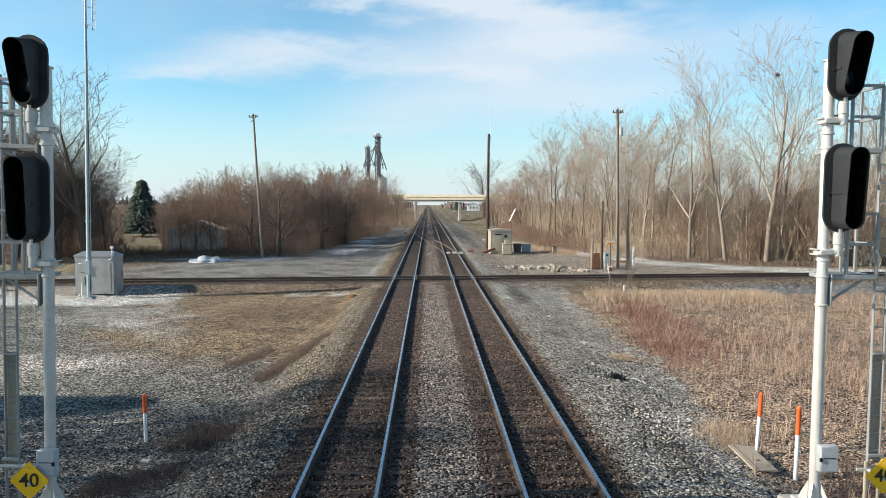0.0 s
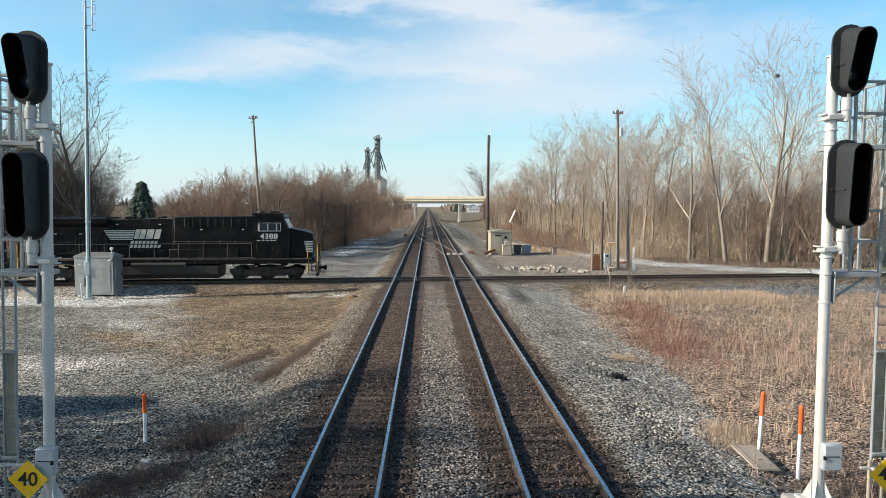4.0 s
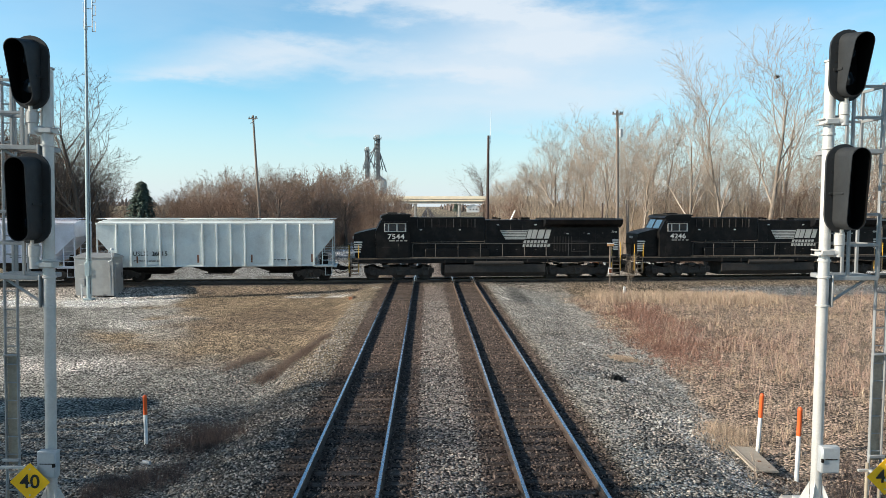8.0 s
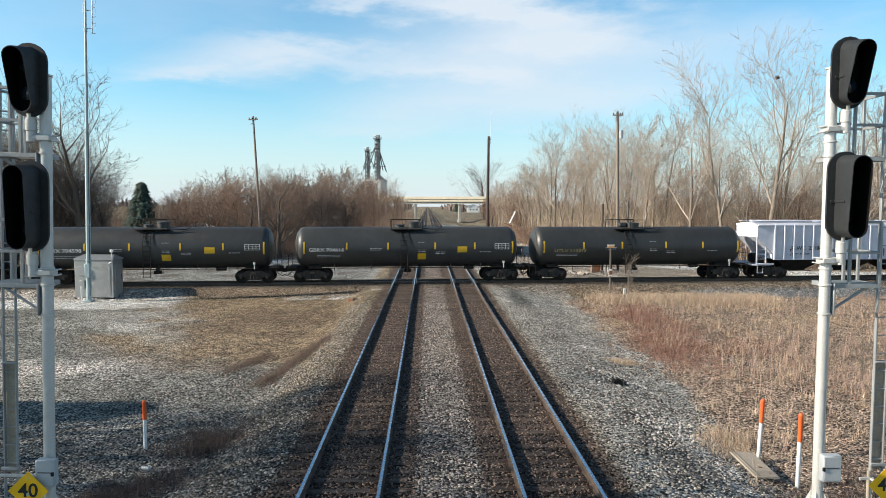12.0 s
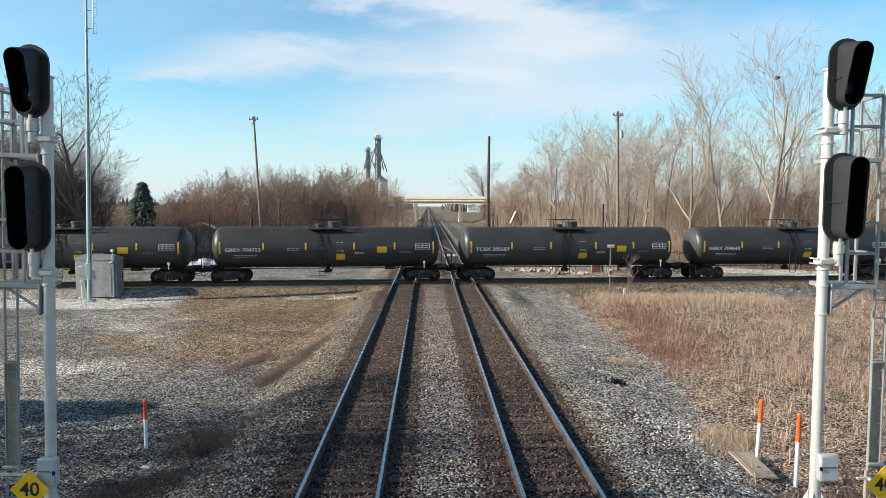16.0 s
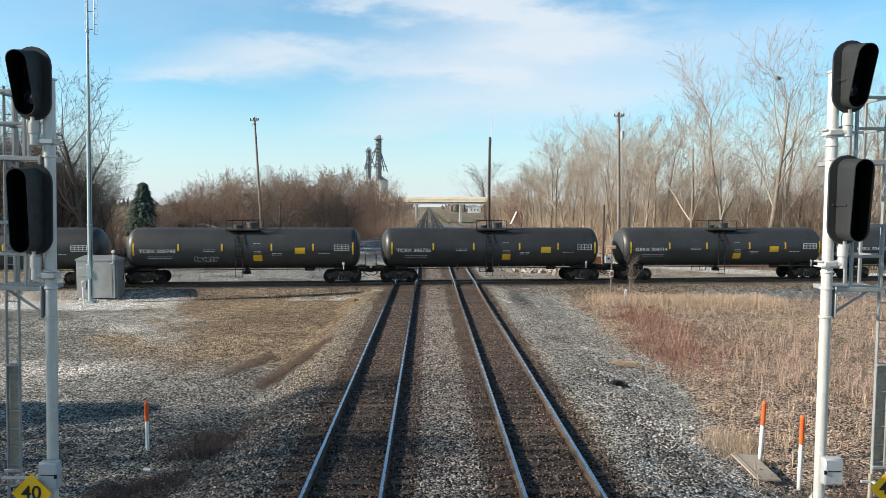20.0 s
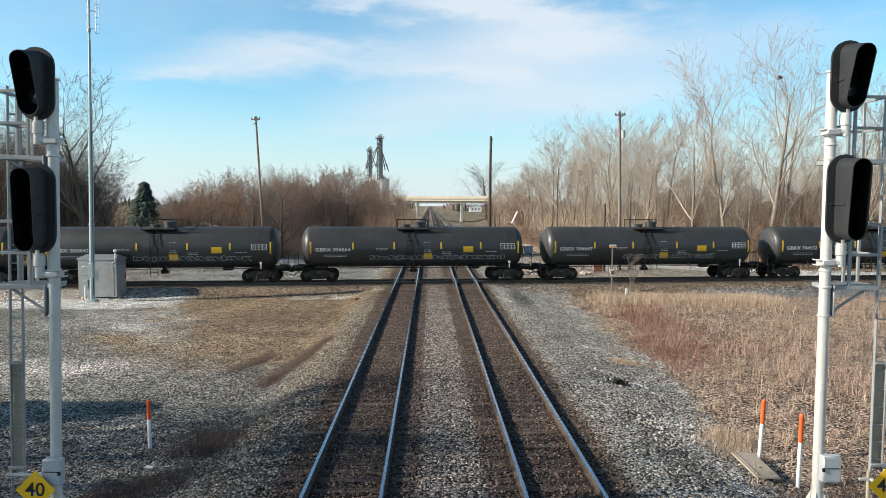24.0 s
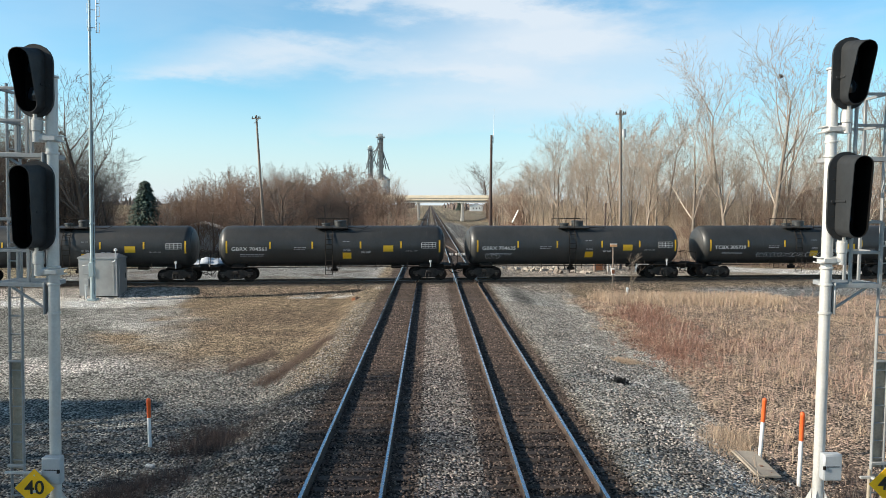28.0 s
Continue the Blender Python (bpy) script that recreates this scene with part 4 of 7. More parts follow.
    # reflective tape strips
    for x, hgt in ((-7.3, 0.85), (-4.35, 0.48), (-1.45, 0.48), (1.9, 0.48), (4.75, 0.48), (7.5, 0.85)):
        part("reflector", Shape().add(*skin_patch(x - 0.055, x + 0.055, 2.05 if hgt > 0.6 else 2.35, 2.05 + hgt if hgt > 0.6 else 2.35 + hgt)), M_REFLECT, car, "yellow reflective strip")
    if style == 0:
        part("data_panel", Shape().add(*skin_patch(0.65, 1.25, 1.62, 2.05)), M_REFLECT, car, "yellow warning panel")
        part("warning_panel", Shape().add(*skin_patch(3.5, 4.2, 2.12, 2.55)), M_REFLECT, car, "yellow warning panel")
        tab = Shape()
        for i in range(4):
            tab.add(*skin_patch(6.2, 7.25, 2.34 + i * 0.13, 2.36 + i * 0.13, 1.462, 2.46, 1))
        for i in range(5):
            tab.add(*skin_patch(6.2 + i * 0.255, 6.225 + i * 0.255, 2.34, 2.74, 1.462, 2.46, 3))
        part("test_table", tab, M_LETTER, car, "white stencilled test table")
    st = Shape()
    for x, z, rows, wdt in ((-5.6, 1.95, 2, 1.6), (-2.3, 2.42, 2, 0.85), (0.9, 2.85, 2, 0.45), (2.3, 2.15, 2, 0.7), (5.5, 2.15, 1, 0.8), (0.95, 2.3, 2, 0.5)):
        a = math.asin((z - ZC) / R)
        dash_lines(st, x, z, -R * math.cos(a) - 0.002, rows, wdt, 0.11, 0.03)
    part("stencilling", st, M_GRAFFITI, car)
    return car


def graffiti(car, seed, x0, x1, z=1.75):
    """Loops of sprayed paint low on the tank's side."""
    rr = random.Random(seed)
    s = Shape()
    x = x0
    while x < x1:
        w, h = rr.uniform(0.25, 0.5), rr.uniform(0.22, 0.42)
        pts_g = []
        for i in range(9):
            a = i / 8 * 6.283 * rr.uniform(0.8, 1.0)
            zz = z + h / 2 * math.sin(a + rr.uniform(-0.6, 0.6))
            pts_g.append((x + w / 2 * math.cos(a) * rr.uniform(0.6, 1.1), -tank_side(zz) - 0.008, zz))
        s.path(pts_g, 0.014, 4)
        x += w * 0.8
    part("graffiti", s, M_GRAFFITI, car, "sprayed white graffiti")


def hopper_car(paint, ribs, low):
    """A covered hopper: ribbed side sheets, sloped ends, roof hatches, outlet gates."""
    car = new("hopper_car")
    H, TOP, HW = 7.9, 4.05, 1.5
    side = [(-H, TOP), (-H, TOP - 0.9), (-H + 1.35, low + 0.35), (-H + 1.35, low), (H - 1.35, low), (H - 1.35, low + 0.35), (H, TOP - 0.9), (H, TOP)]
    part("body", Shape().prism(side, -HW, HW), paint, car, "grey steel side sheets, dented between the ribs")
    # dents: shallow bulging sheets between the ribs
    for y in (-1, 1):
        for i, (a, b) in enumerate(zip(ribs, ribs[1:])):
            rr = random.Random(i * 3 + int(low * 10))
            vs, fs = [], []
            nx, nz = 8, 16
            ph = rr.uniform(0, 6)
            for k in range(nz + 1):
                for j in range(nx + 1):
                    x = a + 0.05 + (b - a - 0.1) * j / nx
                    z = low + 0.12 + (TOP - low - 0.3) * k / nz
                    edge = math.sin(math.pi * j / nx) * min(1, 5 * math.sin(math.pi * k / nz))
                    bulge = 0.024 + 0.032 * math.sin(z * 3.6 + ph) + 0.012 * math.sin(z * 7.9 + 2 * ph + 3 * x)
                    vs.append((x, y * (HW + 0.004 + max(-0.003, bulge) * edge), z))
            for k in range(nz):
                for j in range(nx):
                    q = k * (nx + 1) + j
                    fs.append((q, q + 1, q + nx + 2, q + nx + 1))
            part("side_panel", Shape().add(vs, fs), paint, car)
        for x in ribs:
            part("rib", Shape().box((x, y * (HW + 0.075), (low + TOP) / 2), (0.12, 0.15, TOP - low), 0.02), paint, car)
        part("top_chord", Shape().box((0, y * (HW + 0.03), TOP), (2 * H, 0.16, 0.14), 0.02), paint, car)
        part("bottom_sill", Shape().box((0, y * (HW + 0.02), low), (2 * H - 2.6, 0.14, 0.12), 0.02), paint, car)
        part("roof_walk", Shape().box((0, y * 0.75, TOP + 0.32), (2 * H + 0.3, 0.35, 0.05), 0.01), paint, car, "pale roof running board")
    part("roof", Shape().prism([(-HW, TOP), (-HW * 0.6, TOP + 0.16), (0, TOP + 0.22), (HW * 0.6, TOP + 0.16), (HW, TOP)], -H, H, pose(0, 0, 0, 0, 0, 90)), paint, car)
    part("hatches", Shape().box((-5.2, 0, TOP + 0.3), (4.8, 0.55, 0.14), 0.04).box((0, 0, TOP + 0.3), (4.9, 0.55, 0.14), 0.04).box((5.2, 0, TOP + 0.3), (4.8, 0.55, 0.14), 0.04), paint, car)
    for sgn in (-1, 1):
        fr = Shape()
        for y in (-1.42, 1.42):
            fr.box((sgn * (H - 0.03), y, (TOP + 1.0) / 2), (0.09, 0.09, TOP - 1.0), 0.01)
            fr.box((sgn * (H - 0.75), y, 1.75), (0.07, 0.07, 1.5), 0.01)
            fr.box((sgn * (H - 0.7), y, 1.12), (1.4, 0.12, 0.14), 0.02)
            for z in (1.5, 1.85, 2.2, 2.55):
                fr.tube((sgn * (H - 0.06), y, z), (sgn * (H - 0.7), y, z), 0.02, None, 6)
            fr.path([(sgn * (H - 0.1), y, 1.0), (sgn * (H - 0.1), y, 0.45), (sgn * (H - 0.55), y, 0.45), (sgn * (H - 0.55), y, 1.0)], 0.02, 6)
        fr.box((sgn * (H - 0.5), 0, 1.05), (1.5, 2.7, 0.1), 0.02)
        part("end_frame", fr, paint, car)
        part("centre_sill", Shape().box((sgn * 7.0, 0, 0.92), (2.6, 0.6, 0.36), 0.04), M_UNDER, car)
        part("brake_gear", Shape().box((sgn * 7.2, 0.2, 1.5), (0.5, 0.7, 0.7), 0.08).tube((sgn * 7.5, -0.6, 1.3), (sgn * 6.9, -0.6, 1.3), 0.2), M_UNDER, car)
        coupler(car, sgn * 8.4, sgn)
        freight_truck(car, sgn * 6.35)
    for x in (-4.2, 0, 4.2):
        part("outlet_hopper", Shape().add([(x + a * 2.0, b * 1.35, low + 0.02) for a, b in ((-1, -1), (1, -1), (1, 1), (-1, 1))] + [(x + a * 0.75, b * 0.5, 0.62) for a, b in ((-1, -1), (1, -1), (1, 1), (-1, 1))], [(0, 1, 2, 3), (7, 6, 5, 4), (0, 4, 5, 1), (1, 5, 6, 2), (2, 6, 7, 3), (3, 7, 4, 0)]), M_UNDER, car, "dark sloped outlet hopper")
        part("outlet_gate", Shape().box((x, 0, 0.58), (1.7, 1.0, 0.1), 0.02).tube((x - 0.9, -1.1, 0.6), (x + 0.9, -1.1, 0.6), 0.03), M_UNDER, car)
    for x in (-5.4, -1.4, 2.2, 6.3):
        part("reflector", Shape().box((x + 0.14, -HW - 0.045, low + 0.5), (0.1, 0.01, 0.55)), M_RUST, car, "faded orange reflective strip")
    st = Shape()
    dash_lines(st, -4.6, low + 0.42, -HW - 0.055, 2, 1.8)
    dash_lines(st, 4.4, low + 0.42, -HW - 0.055, 2, 1.2)
    part("stencilling", st, M_INK, car)
    return car


def handrail(loco, y, xs, z0, h, material):
    s = Shape()
    for x in xs:
        s.tube((x, y, z0), (x, y, z0 + h), 0.022, None, 6)
    s.tube((xs[0], y, z0 + h), (xs[-1], y, z0 + h), 0.022, None, 6)
    part("handrail", s, material, loco)


def locomotive(number):
    """A six-axle diesel road locomotive, its cab towards +x."""
    loco = new("locomotive")
    W, DECK = 1.5, 1.62
    part("frame", Shape().box((0, 0, 1.42), (19.4, 2.9, 0.40), 0.04), M_LOCO, loco)
    for y in (-1, 1):
        part("sill_stripe", Shape().box((0, y * 1.462, 1.56), (19.0, 0.02, 0.07)), M_SILL, loco, "dusty pale sill edge")
        part("walkway", Shape().box((-1.6, y * 1.28, DECK + 0.02), (15.8, 0.44, 0.05), 0.01), M_SILL, loco)
    part("nose", Shape().prism([(7.7, DECK), (9.45, DECK), (9.62, 2.4), (9.55, 3.28), (9.2, 3.42), (7.7, 3.75)], -1.12, 1.12), M_LOCO, loco, "short black nose")
    part("cab", Shape().prism([(5.6, DECK), (7.95, DECK), (8.05, 3.45), (7.55, 4.45), (7.3, 4.62), (5.6, 4.66)], -W, W), M_LOCO, loco, "black wide cab")
    # thin grey sheet added on the roof: its sunlit look put into the colour
    part("cab_roof_sheet", Shape().box((6.55, 0, 4.735), (1.9, 2.9, 0.02)), M_RAILGREY, loco, "pale grey sheet imitating the sunlit top of the cab roof")
    part("cab_roof", Shape().prism([(5.5, 4.60), (7.7, 4.45), (7.6, 4.62), (7.2, 4.72), (5.5, 4.72)], -W - 0.06, W + 0.06).box((6.8, 0.3, 4.78), (0.7, 0.5, 0.12), 0.03).box((6.0, -0.5, 4.77), (0.4, 0.3, 0.1), 0.03), M_LOCO, loco)
    for y in (-0.62, 0.62):
        part("windscreen", Shape().add([(8.04, y - 0.5, 3.56), (8.04, y + 0.5, 3.56), (7.66, y + 0.5, 4.32), (7.66, y - 0.5, 4.32), (8.0, y - 0.5, 3.54), (8.0, y + 0.5, 3.54), (7.62, y + 0.5, 4.30), (7.62, y - 0.5, 4.30)], [(0, 1, 2, 3), (7, 6, 5, 4), (0, 4, 5, 1), (1, 5, 6, 2), (2, 6, 7, 3), (3, 7, 4, 0)]), M_GLASSBLUE, loco)
    for y in (-1, 1):
        win = Shape().box((6.65, y * (W + 0.012), 3.78), (1.55, 0.03, 0.62), 0.01)
        w = part("cab_window", win, M_GALV, loco, "side window in a bright frame")
        for dx in (-0.42, 0.18, 0.62):
            part("pane", Shape().box((6.65 + dx, y * (W + 0.03), 3.78), (0.50 if dx < 0.5 else 0.2, 0.012, 0.5)), M_GLASS, w)
        part("sun_visor", Shape().prism([(5.75, 4.22), (7.5, 4.22), (7.6, 4.12), (5.65, 4.12)], y * W, y * (W + 0.22)), M_LOCO, loco)
        part("cab_door", Shape().box((6.1, y * (W + 0.012), 2.2), (0.7, 0.02, 1.0), 0.005).box((7.2, y * (W + 0.012), 2.1), (0.75, 0.02, 0.55), 0.005), M_LOCO, loco)
        # pale slanted bars on the nose and on the rear corners
        for i in range(5):
            zb = 2.78 - i * 0.17
            part("nose_stripe", Shape().prism([(8.98 + 0.03 * i, zb), (9.56, zb), (9.57, zb - 0.10), (8.96 + 0.03 * i, zb - 0.10)], y * 1.112, y * 1.128), M_LOCOSTRIPE, loco)
            part("rear_stripe", Shape().prism([(-9.42, zb + 0.1), (-9.88, zb + 0.1), (-9.88, zb), (-9.42 - 0.03 * i, zb)], y * 0.97, y * 0.985), M_LOCOSTRIPE, loco)
        rear = part("lettering", lettering(number, 0.22, M_LOCOSTRIPE), None, loco, "small white road number")
        rear.matrix_basis = pose(-9.55, y * 0.98, 3.42, 0, 0, 0 if y < 0 else 180)
        txt = part("lettering", lettering(number, 0.50, M_LOCOSTRIPE), None, loco, "white road number")
        txt.matrix_basis = pose(6.6, y * (W + 0.008), 3.12, 0, 0, 0 if y < 0 else 180) @ Matrix.Diagonal((1.22, 1, 1, 1))
        for dx, w in ((-0.5, 0.22), (-0.18, 0.16), (0.1, 0.2), (0.48, 0.4)):
            part("stencilled_bar", Shape().box((6.4 + dx, y * (W + 0.006), 2.84), (w, 0.006, 0.06)), M_LOGO, loco)
    # long hood
    part("equipment_hood", Shape().box((2.9, 0, 3.05), (5.5, 2.3, 2.9), 0.06), M_LOCO, loco)
    part("engine_hood", Shape().box((-2.1, 0, 2.95), (4.6, 1.9, 2.72), 0.06), M_LOCO, loco)
    part("radiator_hood", Shape().box((-7.1, 0, 2.85), (5.6, 1.95, 2.5), 0.05), M_LOCO, loco)
    part("radiator_wing", Shape().prism([(-1.5, 4.02), (-1.62, 4.35), (-1.3, 4.42), (1.3, 4.42), (1.62, 4.35), (1.5, 4.02), (0.95, 3.75), (-0.95, 3.75)], 4.2, 10.0, pose(0, 0, 0, 0, 0, 90)), M_LOCO, loco, "overhanging radiator roof")
    grille = Shape()
    for k in range(26):
        grille.box((-9.5 + k * 0.21, 0, 4.43), (0.1, 2.5, 0.04))
    part("radiator_grille", grille, M_UNDER, loco)
    for y in (-1, 1):
        for k in range(5):
            part("hood_door", Shape().box((0.6 + k * 1.02, y * 1.155, 2.3), (0.94, 0.02, 1.15), 0.008), M_LOCO, loco)
        for k in range(5):
            part("hood_door", Shape().box((-0.35 - k * 0.9, y * 0.955, 2.9), (0.82, 0.02, 2.2), 0.008), M_LOCO, loco)
        for k in range(4):
            part("hood_door", Shape().box((-5.2 - k * 1.2, y * 0.98, 2.6), (1.05, 0.02, 1.8), 0.008), M_LOCO, loco)
        lou = Shape()
        for k in range(3):
            for j in range(7):
                lou.box((1.7 + k * 1.25, y * 1.16, 3.85 + j * 0.075), (1.05, 0.04, 0.03), 0, pose(0, 0, 0))
            lou.box((1.7 + k * 1.25 - 0.56, y * 1.17, 4.08), (0.05, 0.06, 0.6))
        part("louvres", lou, M_UNDER, loco)
        for k in range(9):
            part("grille_post", Shape().box((0.9 + k * 0.52, y * 1.185, 4.08), (0.045, 0.04, 0.62)), M_RAILGREY if k % 3 == 0 else M_FUEL, loco)
        part("hood_seam", Shape().box((0.08, y * 1.06, 3.05), (0.05, 0.03, 2.8)), M_FUEL, loco)
        part("hood_seam", Shape().box((-4.36, y * 0.985, 3.0), (0.04, 0.03, 2.6)), M_FUEL, loco)
        for k in range(12):
            part("hinge", Shape().box((-0.75 - 0.72 * k, y * 1.0, 2.15 + (k % 2) * 1.2), (0.10, 0.02, 0.05)), M_RAILGREY, loco)
        for k in range(7):
            part("screen_bar", Shape().box((-5.0 - k * 0.22, y * 0.995, 2.55), (0.05, 0.02, 1.1)), M_FUEL, loco)
        for z in (2.0, 2.75):
            part("screen_frame", Shape().box((-6.9, y * 0.995, z), (1.2, 0.02, 0.07)), M_FUEL, loco)
        part("sand_pipe", Shape().path([(4.1, y * 1.16, 1.2), (4.3, y * 1.18, 0.7), (4.5, y * 1.14, 0.35)], 0.03, 6), M_RAILGREY, loco)
        part("sand_pipe", Shape().path([(-4.3, y * 1.16, 1.2), (-4.4, y * 1.18, 0.7), (-4.5, y * 1.14, 0.35)], 0.03, 6), M_RAILGREY, loco)
        for k in range(6):
            part("sill_bracket", Shape().box((-4.4 + 1.5 * k, y * 1.465, 1.35), (0.06, 0.03, 0.28)), M_FUEL, loco)
        for x, z in ((2.0, 3.6), (-0.8, 3.95), (-3.6, 3.95), (-6.0, 3.3), (4.8, 3.6), (-7.6, 3.3)):
            part("placard", Shape().box((x, y * (1.17 if x > 0 else 0.985), z), (0.16, 0.03, 0.06)), M_LOCOSTRIPE, loco)
        for x in (0.2, 1.2, 2.2, 3.3, 4.3):
            part("door_latch", Shape().box((x, y * 1.175, 2.75), (0.03, 0.03, 0.16)), M_SILL, loco)
        part("conduit", Shape().path([(-4.6, y * 1.48, 1.36), (-5.6, y * 1.48, 1.15), (-7.6, y * 1.48, 1.3), (-9.0, y * 1.48, 1.2)], 0.022, 6), M_SILL, loco)
        part("conduit", Shape().path([(5.5, y * 1.2, 2.72), (0.2, y * 1.2, 2.76), (0.1, y * 1.0, 2.6), (-4.3, y * 1.0, 2.6)], 0.018, 6), M_SILL, loco)
        part("battery_box", Shape().box((2.2, y * 1.3, 1.95), (4.6, 0.3, 0.62), 0.03), M_LOCO, loco)
        # emblem: a fan of tapering bars, two slanted blocks, and two rows of short bars under them
        yy, flip = y * 1.0, (1 if y < 0 else -1)
        base_x = -3.45 if y < 0 else -2.0
        for i in range(6):
            z = 3.55 - i * 0.115
            a, b = base_x - flip * (1.02 - 0.07 * i), base_x + flip * (1.02 - 0.03 * i)
            part("emblem_bar", Shape().prism([(a, z), (b, z), (b - flip * 0.03, z - 0.075), (a + flip * 0.03, z - 0.075)], yy - 0.004, yy + 0.004), M_LOGO, loco, "faded cream bar")
        for dx, w in ((1.15, 0.30), (1.52, 0.34), (2.0, 0.46), (2.5, 0.36)):
            c = base_x + flip * dx
            part("emblem_block", Shape().prism([(c + flip * (w / 2 + 0.09), 3.60), (c - flip * (w / 2 - 0.09), 3.60), (c - flip * (w / 2 + 0.09), 2.95), (c + flip * (w / 2 - 0.09), 2.95)], yy - 0.004, yy + 0.004), M_LOGO, loco, "faded cream slanted block")
        for row, (z, n_l) in enumerate(((2.72, 7), (2.44, 8))):
            for k in range(n_l):
                c = base_x + flip * (0.80 - 0.06 * row + 0.262 * k)
                part("emblem_letter_bar", Shape().prism([(c + flip * 0.13, z + 0.10), (c - flip * 0.06, z + 0.10), (c - flip * 0.11, z - 0.10), (c + flip * 0.08, z - 0.10)], yy - 0.004, yy + 0.004), M_LOGO, loco)
    part("exhaust_stack", Shape().box((-3.0, 0, 4.38), (0.7, 0.45, 0.2), 0.03).box((-2.3, 0, 4.36), (0.3, 0.3, 0.15), 0.03), M_UNDER, loco)
    part("horn", Shape().tube((-1.2, -0.1, 4.4), (-0.6, -0.1, 4.45), 0.03, 0.09).tube((-1.2, 0.1, 4.4), (-0.7, 0.1, 4.45), 0.03, 0.08).tube((-1.1, 0, 4.3), (-1.1, 0, 4.45), 0.05), M_UNDER, loco)
    part("fuel_tank", Shape().prism([(-1.42, 0.55), (-1.42, 1.12), (1.42, 1.12), (1.42, 0.55), (1.1, 0.22), (-1.1, 0.22)], -3.1, 4.25, pose(0, 0, 0, 0, 0, 90)), M_FUEL, loco, "dusty brown-black fuel tank")
    for y in (-1.4, 1.4):
        part("air_tank", Shape().tube((1.0, y, 1.2), (-2.6, y, 1.2), 0.16), M_FUEL, loco)
    for x in (-6.75, 6.35):
        t = new("truck")
        t.parent = loco
        t.location = (x, 0, 0)
        for y in (-1.05, 1.05):
            part("side_frame", Shape().prism([(-2.5, 0.55), (-2.5, 0.85), (-1.9, 0.95), (-1.2, 0.78), (-0.6, 0.95), (0.6, 0.95), (1.2, 0.78), (1.9, 0.95), (2.5, 0.85), (2.5, 0.55), (1.3, 0.35), (-1.3, 0.35)], y - 0.08, y + 0.08), M_TRUCK, t)
            for ax in (-1.9, 0, 1.9):
                part("journal_box", Shape().box((ax, y * 1.1, 0.54), (0.42, 0.2, 0.42), 0.05).tube((ax + 0.2, y * 1.1, 0.6), (ax + 0.2, y * 1.1, 0.95), 0.09, None, 10), M_TRUCK, t)
            for ax in (-1.2, 0.75):
                part("brake_cylinder", Shape().tube((ax, y * 1.12, 1.0), (ax + 0.45, y * 1.12, 1.0), 0.13), M_TRUCK, t)
        for ax in (-1.9, 0, 1.9):
            wheelset(t, ax, 0.5, M_TRUCK)
    for sgn in (-1, 1):
        part("pilot", Shape().box((sgn * 9.85, 0, 0.75), (0.16, 2.7, 0.9), 0.03), M_LOCO, loco)
        part("end_deck", Shape().box((sgn * 9.6, 0, 1.52), (0.8, 2.7, 0.08), 0.01), M_SILL, loco)
        for y in (-1.3, 1.3):
            st = Shape()
            for z in (0.45, 0.75, 1.05, 1.32):
                st.box((sgn * 9.55, y, z), (0.55, 0.35, 0.04), 0.005)
            st.box((sgn * 9.27, y, 0.95), (0.04, 0.35, 1.1)).box((sgn * 9.83, y, 0.95), (0.04, 0.35, 1.1))
            part("steps", st, M_SILL, loco)
            hr = Shape()
            for dx in (9.22, 9.9):
                hr.path([(sgn * dx, y * 1.08, 0.6), (sgn * dx, y * 1.08, 2.55)], 0.025, 6)
            part("grab_rail", hr, M_HANDRAIL, loco, "yellow grab rail")
        coupler(loco, sgn * 10.35, sgn)
        gate = Shape().path([(sgn * 9.9, -0.9, 1.5), (sgn * 9.9, -0.9, 2.5), (sgn * 9.9, 0.9, 2.5), (sgn * 9.9, 0.9, 1.5)], 0.025, 6)
        part("end_rail", gate, M_UNDER, loco)
        part("jumper_cable", Shape().path([(sgn * 9.95, -0.6, 0.9), (sgn * 10.2, -0.62, 0.6), (sgn * 10.4, -0.6, 0.7)], 0.035, 6), M_INK, loco)
    for y in (-1.44, 1.44):
        handrail(loco, y, [5.4 - k * 1.62 for k in range(10)], DECK, 1.0, M_RAILGREY)
    lamp = Shape().tube((9.55, -0.16, 3.0), (9.66, -0.16, 3.0), 0.09).tube((9.55, 0.16, 3.0), (9.66, 0.16, 3.0), 0.09)
    part("headlight", lamp, M_GALV, loco)
    return loco


MOVING = []      # car, metres along the crossing track at the start, turned end for end


def place_car(car, at, label, category, turned=False):
    tagged(car, label, category, "cars of the passing train")
    MOVING.append((car, at, turned))


loco_label = "black six-axle diesel locomotive with white nose bars"
place_car(locomotive("4388"), -82.65, loco_label + " leading", "locomotive")
place_car(locomotive("4246"), -104.25, loco_label + " running second", "locomotive", True)
place_car(locomotive("7544"), -125.1, loco_label + " running third", "locomotive", True)
ribs_a = [-6.55 + 0.94 * k for k in range(15)]
ribs_a.pop(5)
ribs_a.pop(9)
hop_a = hopper_car(M_HOPPER_A, ribs_a, 1.15)
tx = part("lettering", lettering("USLX  26015", 0.42, M_INK), None, hop_a, "black car number")
tx.matrix_basis = pose(-4.4, -1.575, 2.0)
place_car(hop_a, -144.0, "pale grey covered hopper car with ribbed dented sides", "hopper car")
hop_b = hopper_car(M_HOPPER_B, [-6.55 + 0.77 * k for k in range(18)], 1.5)
tx = part("lettering", lettering("PLWX  23184", 0.42, M_INK), None, hop_b, "black car number")
